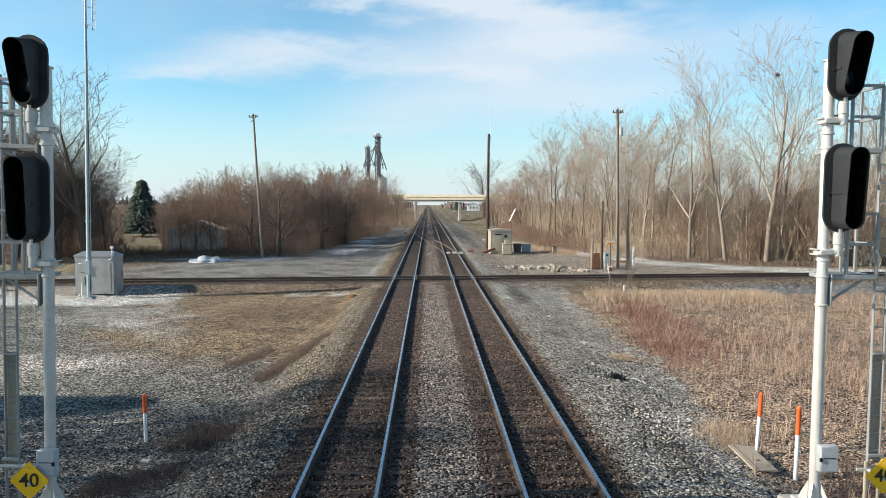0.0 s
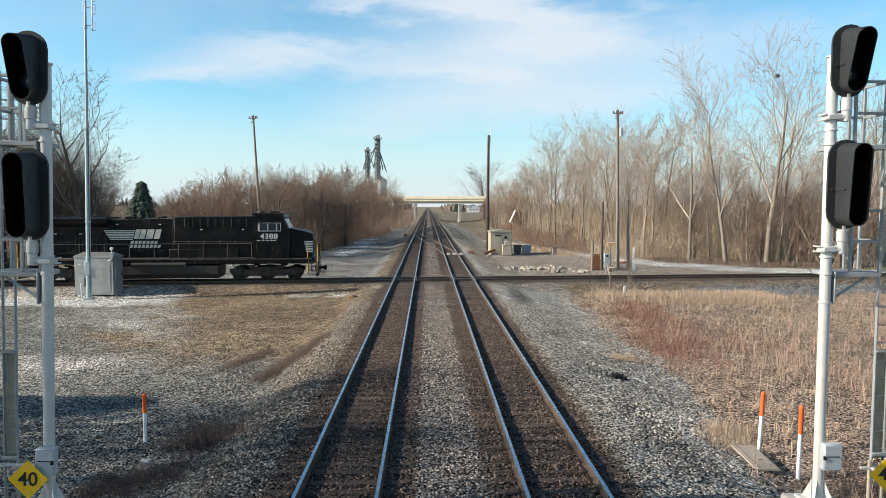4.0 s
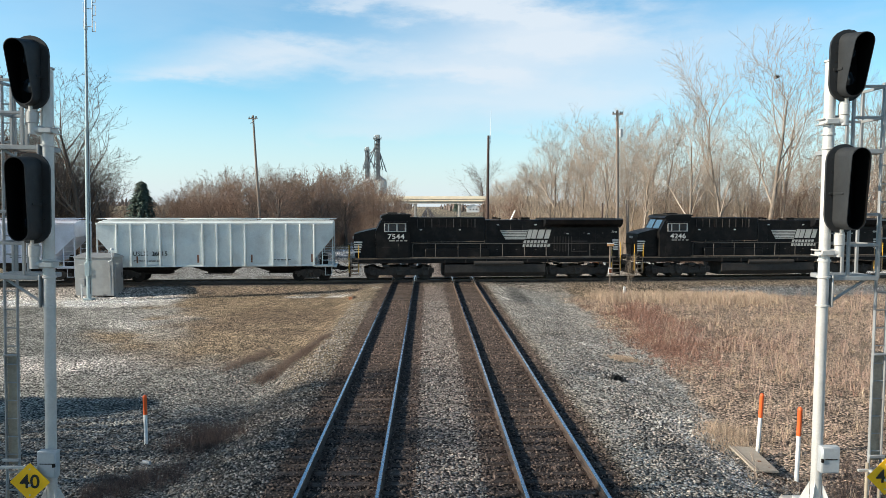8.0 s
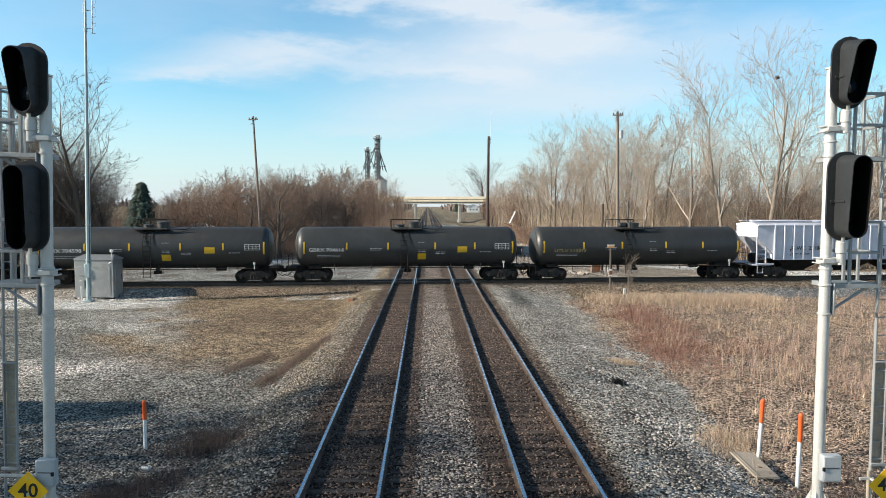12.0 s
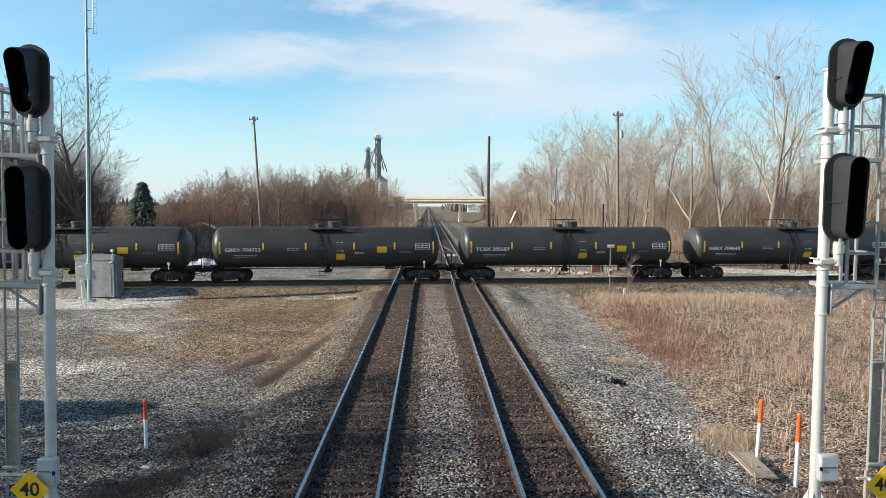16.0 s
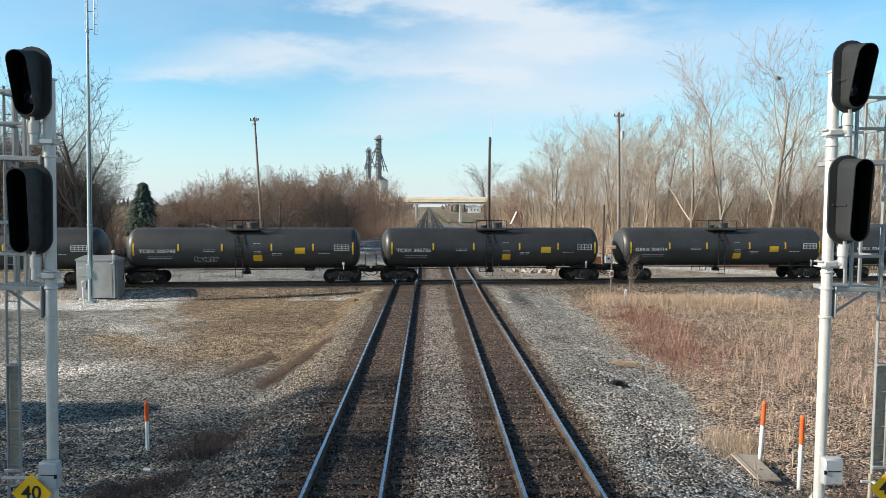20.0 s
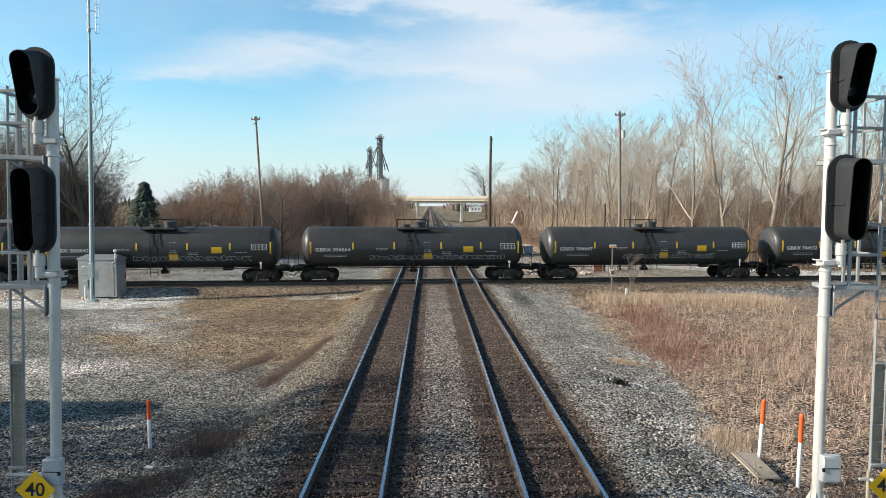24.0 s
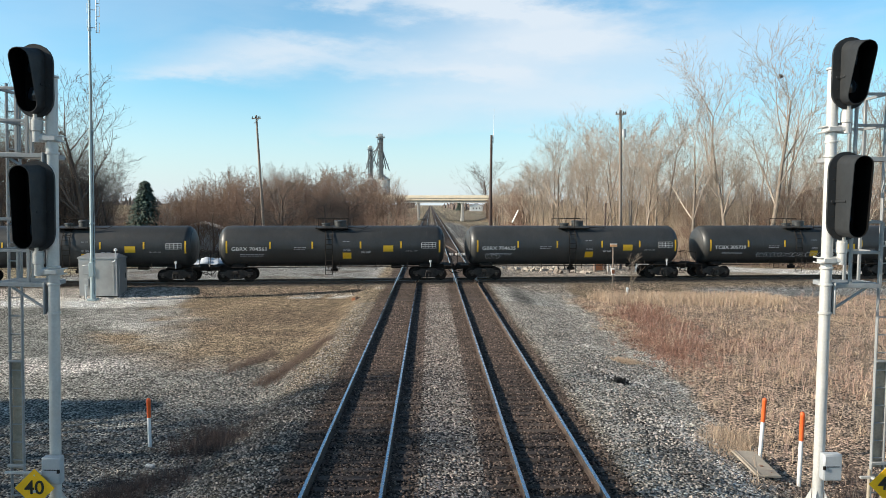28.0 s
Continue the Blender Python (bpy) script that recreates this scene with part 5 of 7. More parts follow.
tx.matrix_basis = pose(-4.0, -1.575, 2.3)
place_car(hop_b, -161.2, "lavender-grey covered hopper car with wavy ribbed sides", "hopper car")

first = tank_car(1)
base = tank_car(0)
tank_text(first, "UTLX 213275", -5.35, 2.2, 0.36, M_DULLYELLOW)
place_car(first, -178.1, "black tank car with a caged top platform and dull lettering", "tank car")
MARKS = {0: "GBRX 704616", 1: "GBRX 704598", 2: "GBRX 704640", 3: "TCBX 305687", 4: "GBRX 704753", 5: "GBRX 704757", 6: "GBRX 704714", 7: "TCBX 305735", 8: "TCBX 305748", 9: "GBRX 704552", 10: "GBRX 704647", 11: "GBRX 704664", 12: "TCBX 305642", 13: "TCBX 305739", 14: "GBRX 704635", 15: "GBRX 704561", 16: "", 17: ""}
SPRAYED = {1: (-4.4, -2.6), 8: (-3.2, -1.6), 7: (), 11: (-3.0, 6.4), 12: (-1.6, 6.2), 10: (-2.0, 5.0), 13: (-3.5, 2.5), 14: (-6.6, -5.6)}
plain_tanks = [base] + [copy_thing(base, Matrix.Identity(4)) for _ in range(17)]
for k, car in enumerate(plain_tanks):
    mark = MARKS[k]
    if mark:
        tank_text(car, mark, -5.75, 2.32, 0.36)
    else:
        st = Shape()
        for dx in (0, 0.27, 0.54, 0.81, 1.3, 1.57, 1.84, 2.11, 2.38):
            st.box((-7.0 + dx, -1.452, 2.32), (0.2, 0.008, 0.27))
        part("lettering", st, M_LETTER, car, "white car number")
    if SPRAYED.get(k):
        graffiti(car, k, *SPRAYED[k])
    place_car(car, -195.25 - 17.55 * k, "black tank car with yellow reflector strips" + (" and sprayed graffiti" if SPRAYED.get(k) else ""), "tank car")


def motions():
    """The train rolls steadily along the crossing track."""
    for car, at, turned in MOVING:
        half = pose(0, 0, 0, 0, 0, 180 if turned else 0)
        walk(car, [(t, cross_pose(at + SPEED * t) @ half) for t in (0, 4, 8, 12, 16, 20, 24, 28)])


# ---- signals and lineside things ----
def stadium(w, h, n=10):
    """An upright outline with round ends, in x and z."""
    r = w / 2
    up = [(r * math.cos(math.pi * i / n), h / 2 - r + r * math.sin(math.pi * i / n)) for i in range(n + 1)]
    return up + [(-x, -z) for x, z in up]


def signal_head(parent, x, y, z, w, h, deep, droop):
    """A black oval signal face with one long hood, towards -y."""
    head = part("signal_face", Shape().prism([(x + a, z + b) for a, b in stadium(w, h)], y - 0.02, y + 0.02), M_BLACK, parent, "black oval backing plate")
    r, hh = 0.150, h / 2 - 0.055
    low = deep * (0.42 if h < 1.2 else 0.80)        # the hood is cut back towards its foot
    loop = stadium(2 * r, 2 * hh, 12)
    m = len(loop)
    vs, fs = [], []
    for shrink, front in ((1.0, False), (1.0, True), (0.93, True), (0.93, False)):
        for a, b in loop:
            dy = low + (deep - low) * (b + hh) / (2 * hh) if front else 0.02
            vs.append((x + a * shrink, y - dy, z + b * (1 - (1 - shrink) * r / hh) - (droop * dy / deep if front and b > 0 else 0)))
    for k in range(2):
        fs += [(k * m + i, k * m + (i + 1) % m, (k + 1) * m + (i + 1) % m, (k + 1) * m + i) for i in range(m)]
    part("hood", Shape().add(vs, fs), M_BLACK, head, "long black hood over the lamps")
    part("hood_lining", Shape().add(vs[2 * m:], [(i, (i + 1) % m, m + (i + 1) % m, m + i) for i in range(m)]), M_FLAT, head, "flat black lining")
    part("lamp_board", Shape().prism([(x + a * 0.93, z + b * 0.97) for a, b in loop], y - 0.026, y - 0.021), M_FLAT, head)
    for k in range(3 if h > 1.2 else 2):
        zz = z + (0.36 - 0.36 * k if h > 1.2 else 0.2 - 0.4 * k)
        part("lens", Shape().lathe([(0.105, 0.0), (0.105, 0.03), (0.06, 0.05), (0.01, 0.055)], 18, Matrix.Translation((x, y - 0.02, zz)) @ pose(0, 0, 0, 90)), M_GLASS, head, "unlit dark lens")
    bolt = Shape().lathe([(0.007, 0), (0.007, 0.012), (0.002, 0.013)], 8, pose(0, 0, 0, 90)).mesh("bolt", M_UNDER)
    for sd in (-1, 1):
        brace = Shape().box((x + sd * (r + 0.008), y - low * 0.42, z - h * 0.06), (0.014, low * 0.7, 0.035), 0.004)
        part("hood_brace", brace.box((x + sd * (r + 0.035), y - 0.03, z - h * 0.06), (0.07, 0.012, 0.04), 0.003), M_BLACK, head)
        for k in range(6):
            part("bolt", bolt, None, head).location = (x + sd * (r + 0.035), y - 0.02, z - hh * 0.8 + k * hh * 0.3)
    return head


def signal(m, out, sign_at, label, sink=0.0):
    """A two-headed signal mast with ladder and service platforms; out: the side of the ladder."""
    s = thing("railway_signal", m, label, "railway signal", "pair of track-side signals")
    mast = Shape().tube((0, 0, 0.62), (0, 0, 7.55 - sink), 0.082, None, 24).lathe([(0.082, 0), (0.102, 0.005), (0.102, 0.03), (0.03, 0.05)], 24, Matrix.Translation((0, 0, 7.54 - sink)))
    for z in (3.75, 4.2, 6.2, 4.46, 6.42):
        mast.lathe([(0.09, 0), (0.1, 0.004), (0.1, 0.03), (0.09, 0.034)], 24, Matrix.Translation((0, 0, z)))
    part("mast", mast, M_GALV, s, "bright galvanised tubular mast")
    foot = Shape().box((0, 0, 0.58), (0.5, 0.5, 0.05), 0.01)
    for a in range(4):
        c, d = math.cos(a * math.pi / 2 + 0.785), math.sin(a * math.pi / 2 + 0.785)
        foot.add([(c * 0.09, d * 0.09, 0.6), (c * 0.24, d * 0.24, 0.6), (c * 0.09, d * 0.09, 0.92), (c * 0.09 - d * 0.012, d * 0.09 + c * 0.012, 0.6), (c * 0.24 - d * 0.012, d * 0.24 + c * 0.012, 0.6), (c * 0.09 - d * 0.012, d * 0.09 + c * 0.012, 0.92)], [(0, 1, 2), (5, 4, 3), (0, 3, 4, 1), (1, 4, 5, 2), (2, 5, 3, 0)])
    part("base_plate", foot, M_GALV, s)
    part("foundation", Shape().box((0, 0, -0.2), (0.8, 0.8, 1.5), 0.03), M_CONCRETE, s, "concrete foundation block")
    for z_arm, z_head, h, w in ((6.63 - sink, 7.47 - sink, 1.09, 0.54), (4.60 - sink, 5.60 - sink, 1.37, 0.54)):
        arm = Shape().tube((0, -0.02, z_arm), (out * 0.19, -0.06, z_arm), 0.066, None, 16).tube((out * 0.19, -0.06, z_arm - 0.062), (out * 0.19, -0.06, z_head - h / 2 + 0.06), 0.068, None, 16)
        arm.lathe([(0.072, 0), (0.083, 0.01), (0.083, 0.17), (0.072, 0.18)], 16, Matrix.Translation((out * 0.19, -0.06, z_head - h / 2 - 0.2)))
        arm.box((0, 0, z_arm), (0.205, 0.22, 0.09), 0.015)
        for dz in (-0.04, 0.04):
            arm.tube((out * -0.13, -0.1, z_arm + dz), (out * -0.13, 0.14, z_arm + dz), 0.012, None, 6)
        part("bracket_arm", arm, M_GALV, s, "galvanised elbow bracket")
        signal_head(s, out * 0.185, -0.10, z_head, w, h, 0.47, 0.085 if h < 1.2 else 0.035)
        part("rear_housing", Shape().box((out * 0.2, 0.03, z_head), (0.2, 0.2, h * 0.8), 0.04), M_BLACK, s)
    part("junction_box", Shape().box((out * 0.09 if out > 0 else 0.05, -0.17, 1.36), (0.29, 0.13, 0.42), 0.012).box((out * 0.09 if out > 0 else 0.05, -0.24, 1.36), (0.26, 0.012, 0.38), 0.004), M_BOXGREY, s, "light grey junction box")
    lk = Shape().box((-0.05 if out > 0 else 0.17, -0.25, 1.36), (0.04, 0.03, 0.06), 0.005)
    dash_lines(lk, out * 0.09 if out > 0 else 0.05, 1.38, -0.249, 1, 0.2, 0.03, 0.012)
    part("latch", lk, M_UNDER, s)
    # ladder behind the platforms
    lx, ly = (1.35 if out > 0 else -0.95), 0.62
    for dx in (-0.1, 0.1):
        part("ladder_rail", Shape().box((lx + dx, ly, 3.9), (0.022, 0.06, 6.9), 0.004), M_GALVSHADE, s)
    rung = Shape().tube((lx - 0.1, ly, 0.6), (lx + 0.1, ly, 0.6), 0.012, None, 6).mesh("rung", M_GALVSHADE)
    for k in range(23):
        part("rung", rung, None, s).location = (0, 0, k * 0.3)
    part("climb_guard", Shape().box((lx, ly + 0.045, 1.95), (0.19, 0.02, 1.85), 0.004), M_GUARD, s, "weathered tan sheet guard on the ladder")
    part("guard_clamp", Shape().box((lx, ly - 0.05, 1.12), (0.27, 0.05, 0.05), 0.006), M_GALVSHADE, s)
    part("guard_clamp", Shape().box((lx, ly - 0.05, 2.86), (0.22, 0.04, 0.03), 0.005), M_GALVSHADE, s)
    part("ladder_foot", Shape().tube((lx - out * 0.12, ly, -0.75), (lx - out * 0.12, ly, 1.0), 0.03).tube((lx + out * 0.1, ly, -0.75), (lx + out * 0.1, ly, 0.6), 0.03), M_GUARD, s)
    # two service platforms with railings
    for z in (4.20, 6.18):
        x0, x1, y0, y1 = out * 0.12, out * 0.86, 0.0, 0.55
        grid = Shape()
        for y in (y0, y1):
            grid.box(((x0 + x1) / 2, y, z), (abs(x1 - x0), 0.05, 0.07), 0.006)
        for x in (x0, x1):
            grid.box((x, (y0 + y1) / 2, z), (0.05, y1 - y0, 0.07), 0.006)
        plat_f = part("platform", grid, M_GALVSHADE, s, "open steel grating platform")
        slat = Shape().box(((x0 + x1) / 2, y0 + 0.05, z + 0.02), (abs(x1 - x0) - 0.06, 0.012, 0.03)).mesh("slat", M_GALVSHADE)
        for k in range(9):
            part("slat", slat, None, plat_f).location = (0, k * 0.055, 0)
        rl = Shape()
        for x, y in ((out * 0.38, y0), (x1, y0), (x1, y1), (out * 0.38, y1), (out * 0.62, y1)):
            rl.box((x, y, z + 0.5), (0.045, 0.045, 1.0), 0.006)
        for dz in (0.52, 1.0):
            rl.box(((out * 0.38 + x1) / 2, y0, z + dz), (abs(x1 - out * 0.38), 0.03, 0.045), 0.005)
            rl.box(((out * 0.38 + x1) / 2, y1, z + dz), (abs(x1 - out * 0.38), 0.03, 0.045), 0.005)
            rl.box((x1, (y0 + y1) / 2, z + dz), (0.03, y1 - y0, 0.045), 0.005)
        rl.box((out * 0.2, y0 + 0.1, z + 0.55), (0.36, 0.03, 0.03), 0.005)
        part("railing", rl, M_GALVSHADE, s)
        st = Shape().tube((0, 0, z - 0.45), (out * 0.75, 0.1, z - 0.02), 0.022, None, 8).box((out * 0.115, 0.0, z - 0.2), (0.03, 0.16, 0.5), 0.01)
        part("platform_brace", st, M_GALVSHADE, s)
    # diamond speed sign
    sx, sy, sz = sign_at
    dia = part("speed_sign", Shape().prism([(sx + 0.30, sz), (sx, sz + 0.30), (sx - 0.30, sz), (sx, sz - 0.30)], sy - 0.006, sy), M_YELLOW, s, "yellow diamond sign with black figures")
    tx40 = part("lettering", lettering("40", 0.30, M_INK), None, dia, "black figures 40")
    tx40.matrix_basis = pose(sx, sy - 0.008, sz - 0.0)
    part("sign_bolts", Shape().tube((sx, sy - 0.015, sz + 0.2), (sx, sy, sz + 0.2), 0.012, None, 8).tube((sx, sy - 0.015, sz - 0.2), (sx, sy, sz - 0.2), 0.012, None, 8), M_GALV, dia)
    part("sign_bracket", Shape().box((sx, sy + 0.03, sz), (0.05, 0.05, 0.5), 0.004).box(((sx + out * 0.98) / 2, 0.4, sz - 0.05), (abs(sx - out * 0.98) + 0.1, 0.04, 0.04), 0.004).box((sx, (sy + 0.4) / 2, sz - 0.05), (0.04, abs(0.4 - sy) + 0.05, 0.04), 0.004), M_GALV, s)
    return s


signal(Matrix.Translation((5.76, 10.75, 0)), 1, (1.12, 0.0, 1.0), "galvanised signal mast with two black hooded heads, ladder and platforms")
signal(Matrix.Translation((-6.345, 10.75, 0)) @ pose(0, 0, 0, 0, 1.25), -1, (-0.16, -0.30, 1.12), "galvanised signal mast, two shaded black hooded heads, yellow diamond sign", 0.19)


def marker(x, y, h, lean_x, lean_y, label):
    z0 = float(height(np.array(x), np.array(y))) - 0.05
    s = thing("marker_post", Matrix.Translation((x, y, z0)) @ pose(0, 0, 0, lean_y, lean_x), label, "marker post", "orange and white marker posts")
    part("post", Shape().tube((0, 0, 0), (0, 0, h * 0.62), 0.045, None, 16), M_WHITE, s)
    part("sleeve", Shape().lathe([(0.048, h * 0.62), (0.05, h * 0.63), (0.05, h * 0.95), (0.054, h * 0.955), (0.054, h * 0.965), (0.046, h * 0.985), (0.02, h)], 16), M_ORANGE, s, "orange cap sleeve")
    part("rib", Shape().lathe([(0.05, h * 0.70), (0.053, h * 0.702), (0.053, h * 0.71), (0.05, h * 0.712)], 16), M_ORANGE, s)


marker(-7.61, 17.53, 1.32, -0.3, 0, "orange and white cable marker post in grey ballast")
marker(7.56, 16.40, 1.56, 4.0, -2, "leaning orange and white marker post beside a ground plate")
marker(7.70, 14.86, 1.70, 2.2, -2, "orange and white marker post in dead grass")
gp = thing("ground_plate", pose(7.08, 15.6, float(height(np.array(7.08), np.array(15.6))) + 0.12, 2, 3, -2), "dirty brown composite cover plate lying on the ballast", "cover plate")
part("plate", Shape().box((0, 0, 0), (0.55, 1.42, 0.05), 0.01), M_PLATETAN, gp)
part("edge_strip", Shape().box((-0.19, 0, 0.03), (0.03, 1.4, 0.02), 0.004), M_PLATE, gp)
part("handle", Shape().box((0.05, -0.2, 0.032), (0.08, 0.05, 0.015), 0.004), M_RUST, gp)
part("bolt", Shape().box((0.12, -0.55, 0.03), (0.03, 0.03, 0.012), 0.004), M_RUST, gp)


def equipment_cabinet():
    c = thing("equipment_cabinet", pose(-22.15, 46.3, -0.72, 0, 0, -4), "brushed aluminium equipment cabinet on a gravel pad", "equipment cabinet")
    w, d, h = 2.58, 1.25, 2.45
    part("body", Shape().box((0, 0, 0.12 + h / 2), (w, d, h), 0.02), M_ALU, c)
    part("base", Shape().box((0, 0, 0.06), (w - 0.1, d - 0.1, 0.14), 0.02), M_UNDER, c)
    x, y = w / 2 + 0.05, d / 2 + 0.05
    part("roof", Shape().add([(-x, -y, h + 0.12), (x, -y, h + 0.12), (x, y, h + 0.12), (-x, y, h + 0.12), (-x, -y, h + 0.2), (x, -y, h + 0.2), (x, y, h + 0.2), (-x, y, h + 0.2), (-x + 0.3, 0.0, h + 0.44), (x - 0.3, 0.0, h + 0.44), (x - 0.3, 0.15, h + 0.44), (-x + 0.3, 0.15, h + 0.44)], [(0, 1, 2, 3), (0, 4, 5, 1), (1, 5, 6, 2), (2, 6, 7, 3), (3, 7, 4, 0), (4, 8, 9, 5), (5, 9, 10, 6), (6, 10, 11, 7), (7, 11, 8, 4), (8, 11, 10, 9)]), M_ALU, c, "bright hipped metal roof")
    part("door", Shape().box((w / 2 + 0.012, 0.1, 1.25), (0.03, 0.95, 1.9), 0.01), M_ALU, c)
    part("handle", Shape().box((w / 2 + 0.04, 0.4, 1.4), (0.05, 0.04, 0.35), 0.01), M_UNDER, c)
    part("corner_strip", Shape().box((w / 2 - 0.25, -d / 2 - 0.012, 1.2), (0.14, 0.02, 1.9), 0.004), M_ALU, c)
    part("meter_box", Shape().box((-w / 2 + 0.55, -d / 2 - 0.08, 1.85), (0.45, 0.16, 0.6), 0.02).box((-w / 2 + 0.55, -d / 2 - 0.06, 1.0), (0.32, 0.12, 0.5), 0.02), M_ALU, c)
    part("roof_antenna", Shape().path([(w / 2 - 0.3, -d / 2 - 0.02, h - 0.1), (w / 2 - 0.1, -d / 2 - 0.02, h), (w / 2 - 0.06, -d / 2, h + 0.7)], 0.025, 8).lathe([(0.02, 0), (0.1, 0.03), (0.11, 0.15), (0.02, 0.2)], 12, Matrix.Translation((w / 2 - 0.06, -d / 2, h + 0.62))), M_WHITE, c, "small white roof antenna")
    part("conduit", Shape().path([(-0.65, -d / 2 - 0.35, 0.0), (-0.65, -d / 2 - 0.35, 0.9)], 0.05, 8), M_WHITE, c, "white conduit stub")


equipment_cabinet()


def radio_mast():
    m = thing("radio_mast", pose(-22.1, 44.75, -0.75, 0, 0.9), "tall grey-green tubular radio mast with dipole antennas", "radio mast")
    part("base_plate", Shape().box((0, 0, 0.06), (0.55, 0.55, 0.12), 0.02), M_MASTGREEN, m)
    part("lower_pole", Shape().tube((0, 0, 0.1), (0, 0, 10.8), 0.15, 0.13, 20), M_MASTGREEN, m)
    part("upper_pole", Shape().tube((0, 0, 10.8), (0, 0, 19.2), 0.085, 0.07, 16).tube((0, 0, 17.0), (0, 0, 17.2), 0.11, 0.11), M_MASTGREEN, m)
    cl = Shape()
    for z in (2.4, 2.6, 4.9, 10.75, 8.0):
        cl.lathe([(0.13, 0), (0.18, 0.01), (0.18, 0.09), (0.13, 0.1)], 18, Matrix.Translation((0, 0, z)))
    part("collars", cl, M_MASTGREEN, m)
    part("control_box", Shape().box((0.02, -0.2, 2.0), (0.3, 0.2, 0.9), 0.02), M_MASTGREEN, m)
    part("cable", Shape().path([(0.12, -0.1, 0.4), (0.13, -0.1, 9.0), (0.09, -0.06, 16.5)], 0.02, 6), M_INK, m)
    an = Shape().tube((0.42, 0, 16.9), (0.42, 0, 19.3), 0.03, None, 8).tube((0, 0, 18.3), (0.42, 0, 18.3), 0.025, None, 6).tube((0, 0, 17.2), (0.42, 0, 17.2), 0.025, None, 6)
    for z in (17.2, 18.2, 19.0):
        an.path([(0.42, 0, z - 0.3), (0.62, 0, z - 0.3), (0.62, 0, z + 0.3), (0.42, 0, z + 0.3)], 0.018, 6)
        an.path([(0.0, 0, z - 0.1), (-0.14, 0, z - 0.1), (-0.14, 0, z + 0.5)], 0.018, 6)
    part("dipole_antenna", an, M_GALV, m)


radio_mast()


def crossing_sign():
    s = thing("whistle_post_sign", pose(12.5, 48.9, -0.8), "steel sign post with an orange top plate and small red panel", "sign post")
    part("post", Shape().box((0, 0, 1.65), (0.10, 0.07, 3.5), 0.02), M_POLE, s)
    part("top_plate", Shape().box((0, -0.07, 3.42), (0.50, 0.03, 0.22), 0.01), M_FADED, s, "faded orange plate")
    part("plate_trim", Shape().box((0, -0.09, 3.50), (0.50, 0.02, 0.06)), M_WHITE, s)
    pl = part("panel", Shape().box((0, -0.09, 1.55), (0.26, 0.05, 0.44), 0.01), M_WHITE, s)
    part("panel_face", Shape().box((0, -0.12, 1.55), (0.22, 0.012, 0.3)), M_RUST, pl, "dull red square")


crossing_sign()


def utility_pole(name, x, y, z0, h, r, material, lean, label, arm=False, extras=None):
    p = thing(name, pose(x, y, z0) @ pose(0, 0, 0, lean[1], lean[0]), label, "utility pole")
    part("shaft", Shape().tube((0, 0, -0.2), (0, 0, h), r, r * 0.62, 16), material, p)
    if arm:
        part("crossarm", Shape().box((0, -0.1, h - 0.35), (1.0, 0.1, 0.12), 0.01).tube((-0.3, -0.1, h - 0.9), (0.35, -0.1, h - 0.35), 0.03), material, p)
        for dx in (-0.42, -0.1, 0.25, 0.42):
            part("insulator", Shape().lathe([(0.03, 0), (0.06, 0.05), (0.05, 0.14), (0.02, 0.18)], 10, Matrix.Translation((dx, -0.1, h - 0.29))), M_INK, p)
    if extras:
        extras(p, h)
    return p


def lamp_can(p, h):
    part("transformer", Shape().tube((0.3, -0.1, h - 2.5), (0.3, -0.1, h - 1.75), 0.18, None, 14).box((0.12, -0.05, h - 2.1), (0.2, 0.1, 0.1)), M_BOXGREY, p, "small grey transformer can")


def whip(p, h):
    part("whip_antenna", Shape().tube((0.25, 0, h - 1.0), (0.3, 0, h + 3.4), 0.03, 0.02, 8).box((0.14, 0, h - 0.4), (0.3, 0.1, 0.08)), M_WHITE, p, "thin white whip antenna")


utility_pole("utility_pole", -18.9, 78.0, -0.85, 16.1, 0.17, M_POLE, (-2.9, 0), "weathered leaning wooden pole with a short crossarm", True)
utility_pole("utility_pole", 17.6, 65.5, -0.7, 15.0, 0.18, M_POLE, (-1.0, 0), "weathered wooden pole with a grey transformer can", True, lamp_can)
utility_pole("antenna_pole", 7.46, 92.0, -0.65, 15.2, 0.24, M_DARKPOLE, (0.4, 0), "dark creosoted pole carrying a white whip antenna", False, whip)
utility_pole("stub_pole", 18.65, 65.6, -0.7, 6.6, 0.17, M_POLE, (-1.5, 0), "cut-off weathered wooden pole stub")
utility_pole("stub_pole", 15.95, 65.0, -0.65, 6.3, 0.13, M_DARKPOLE, (0.2, 0), "dark red-brown wooden pole stub")


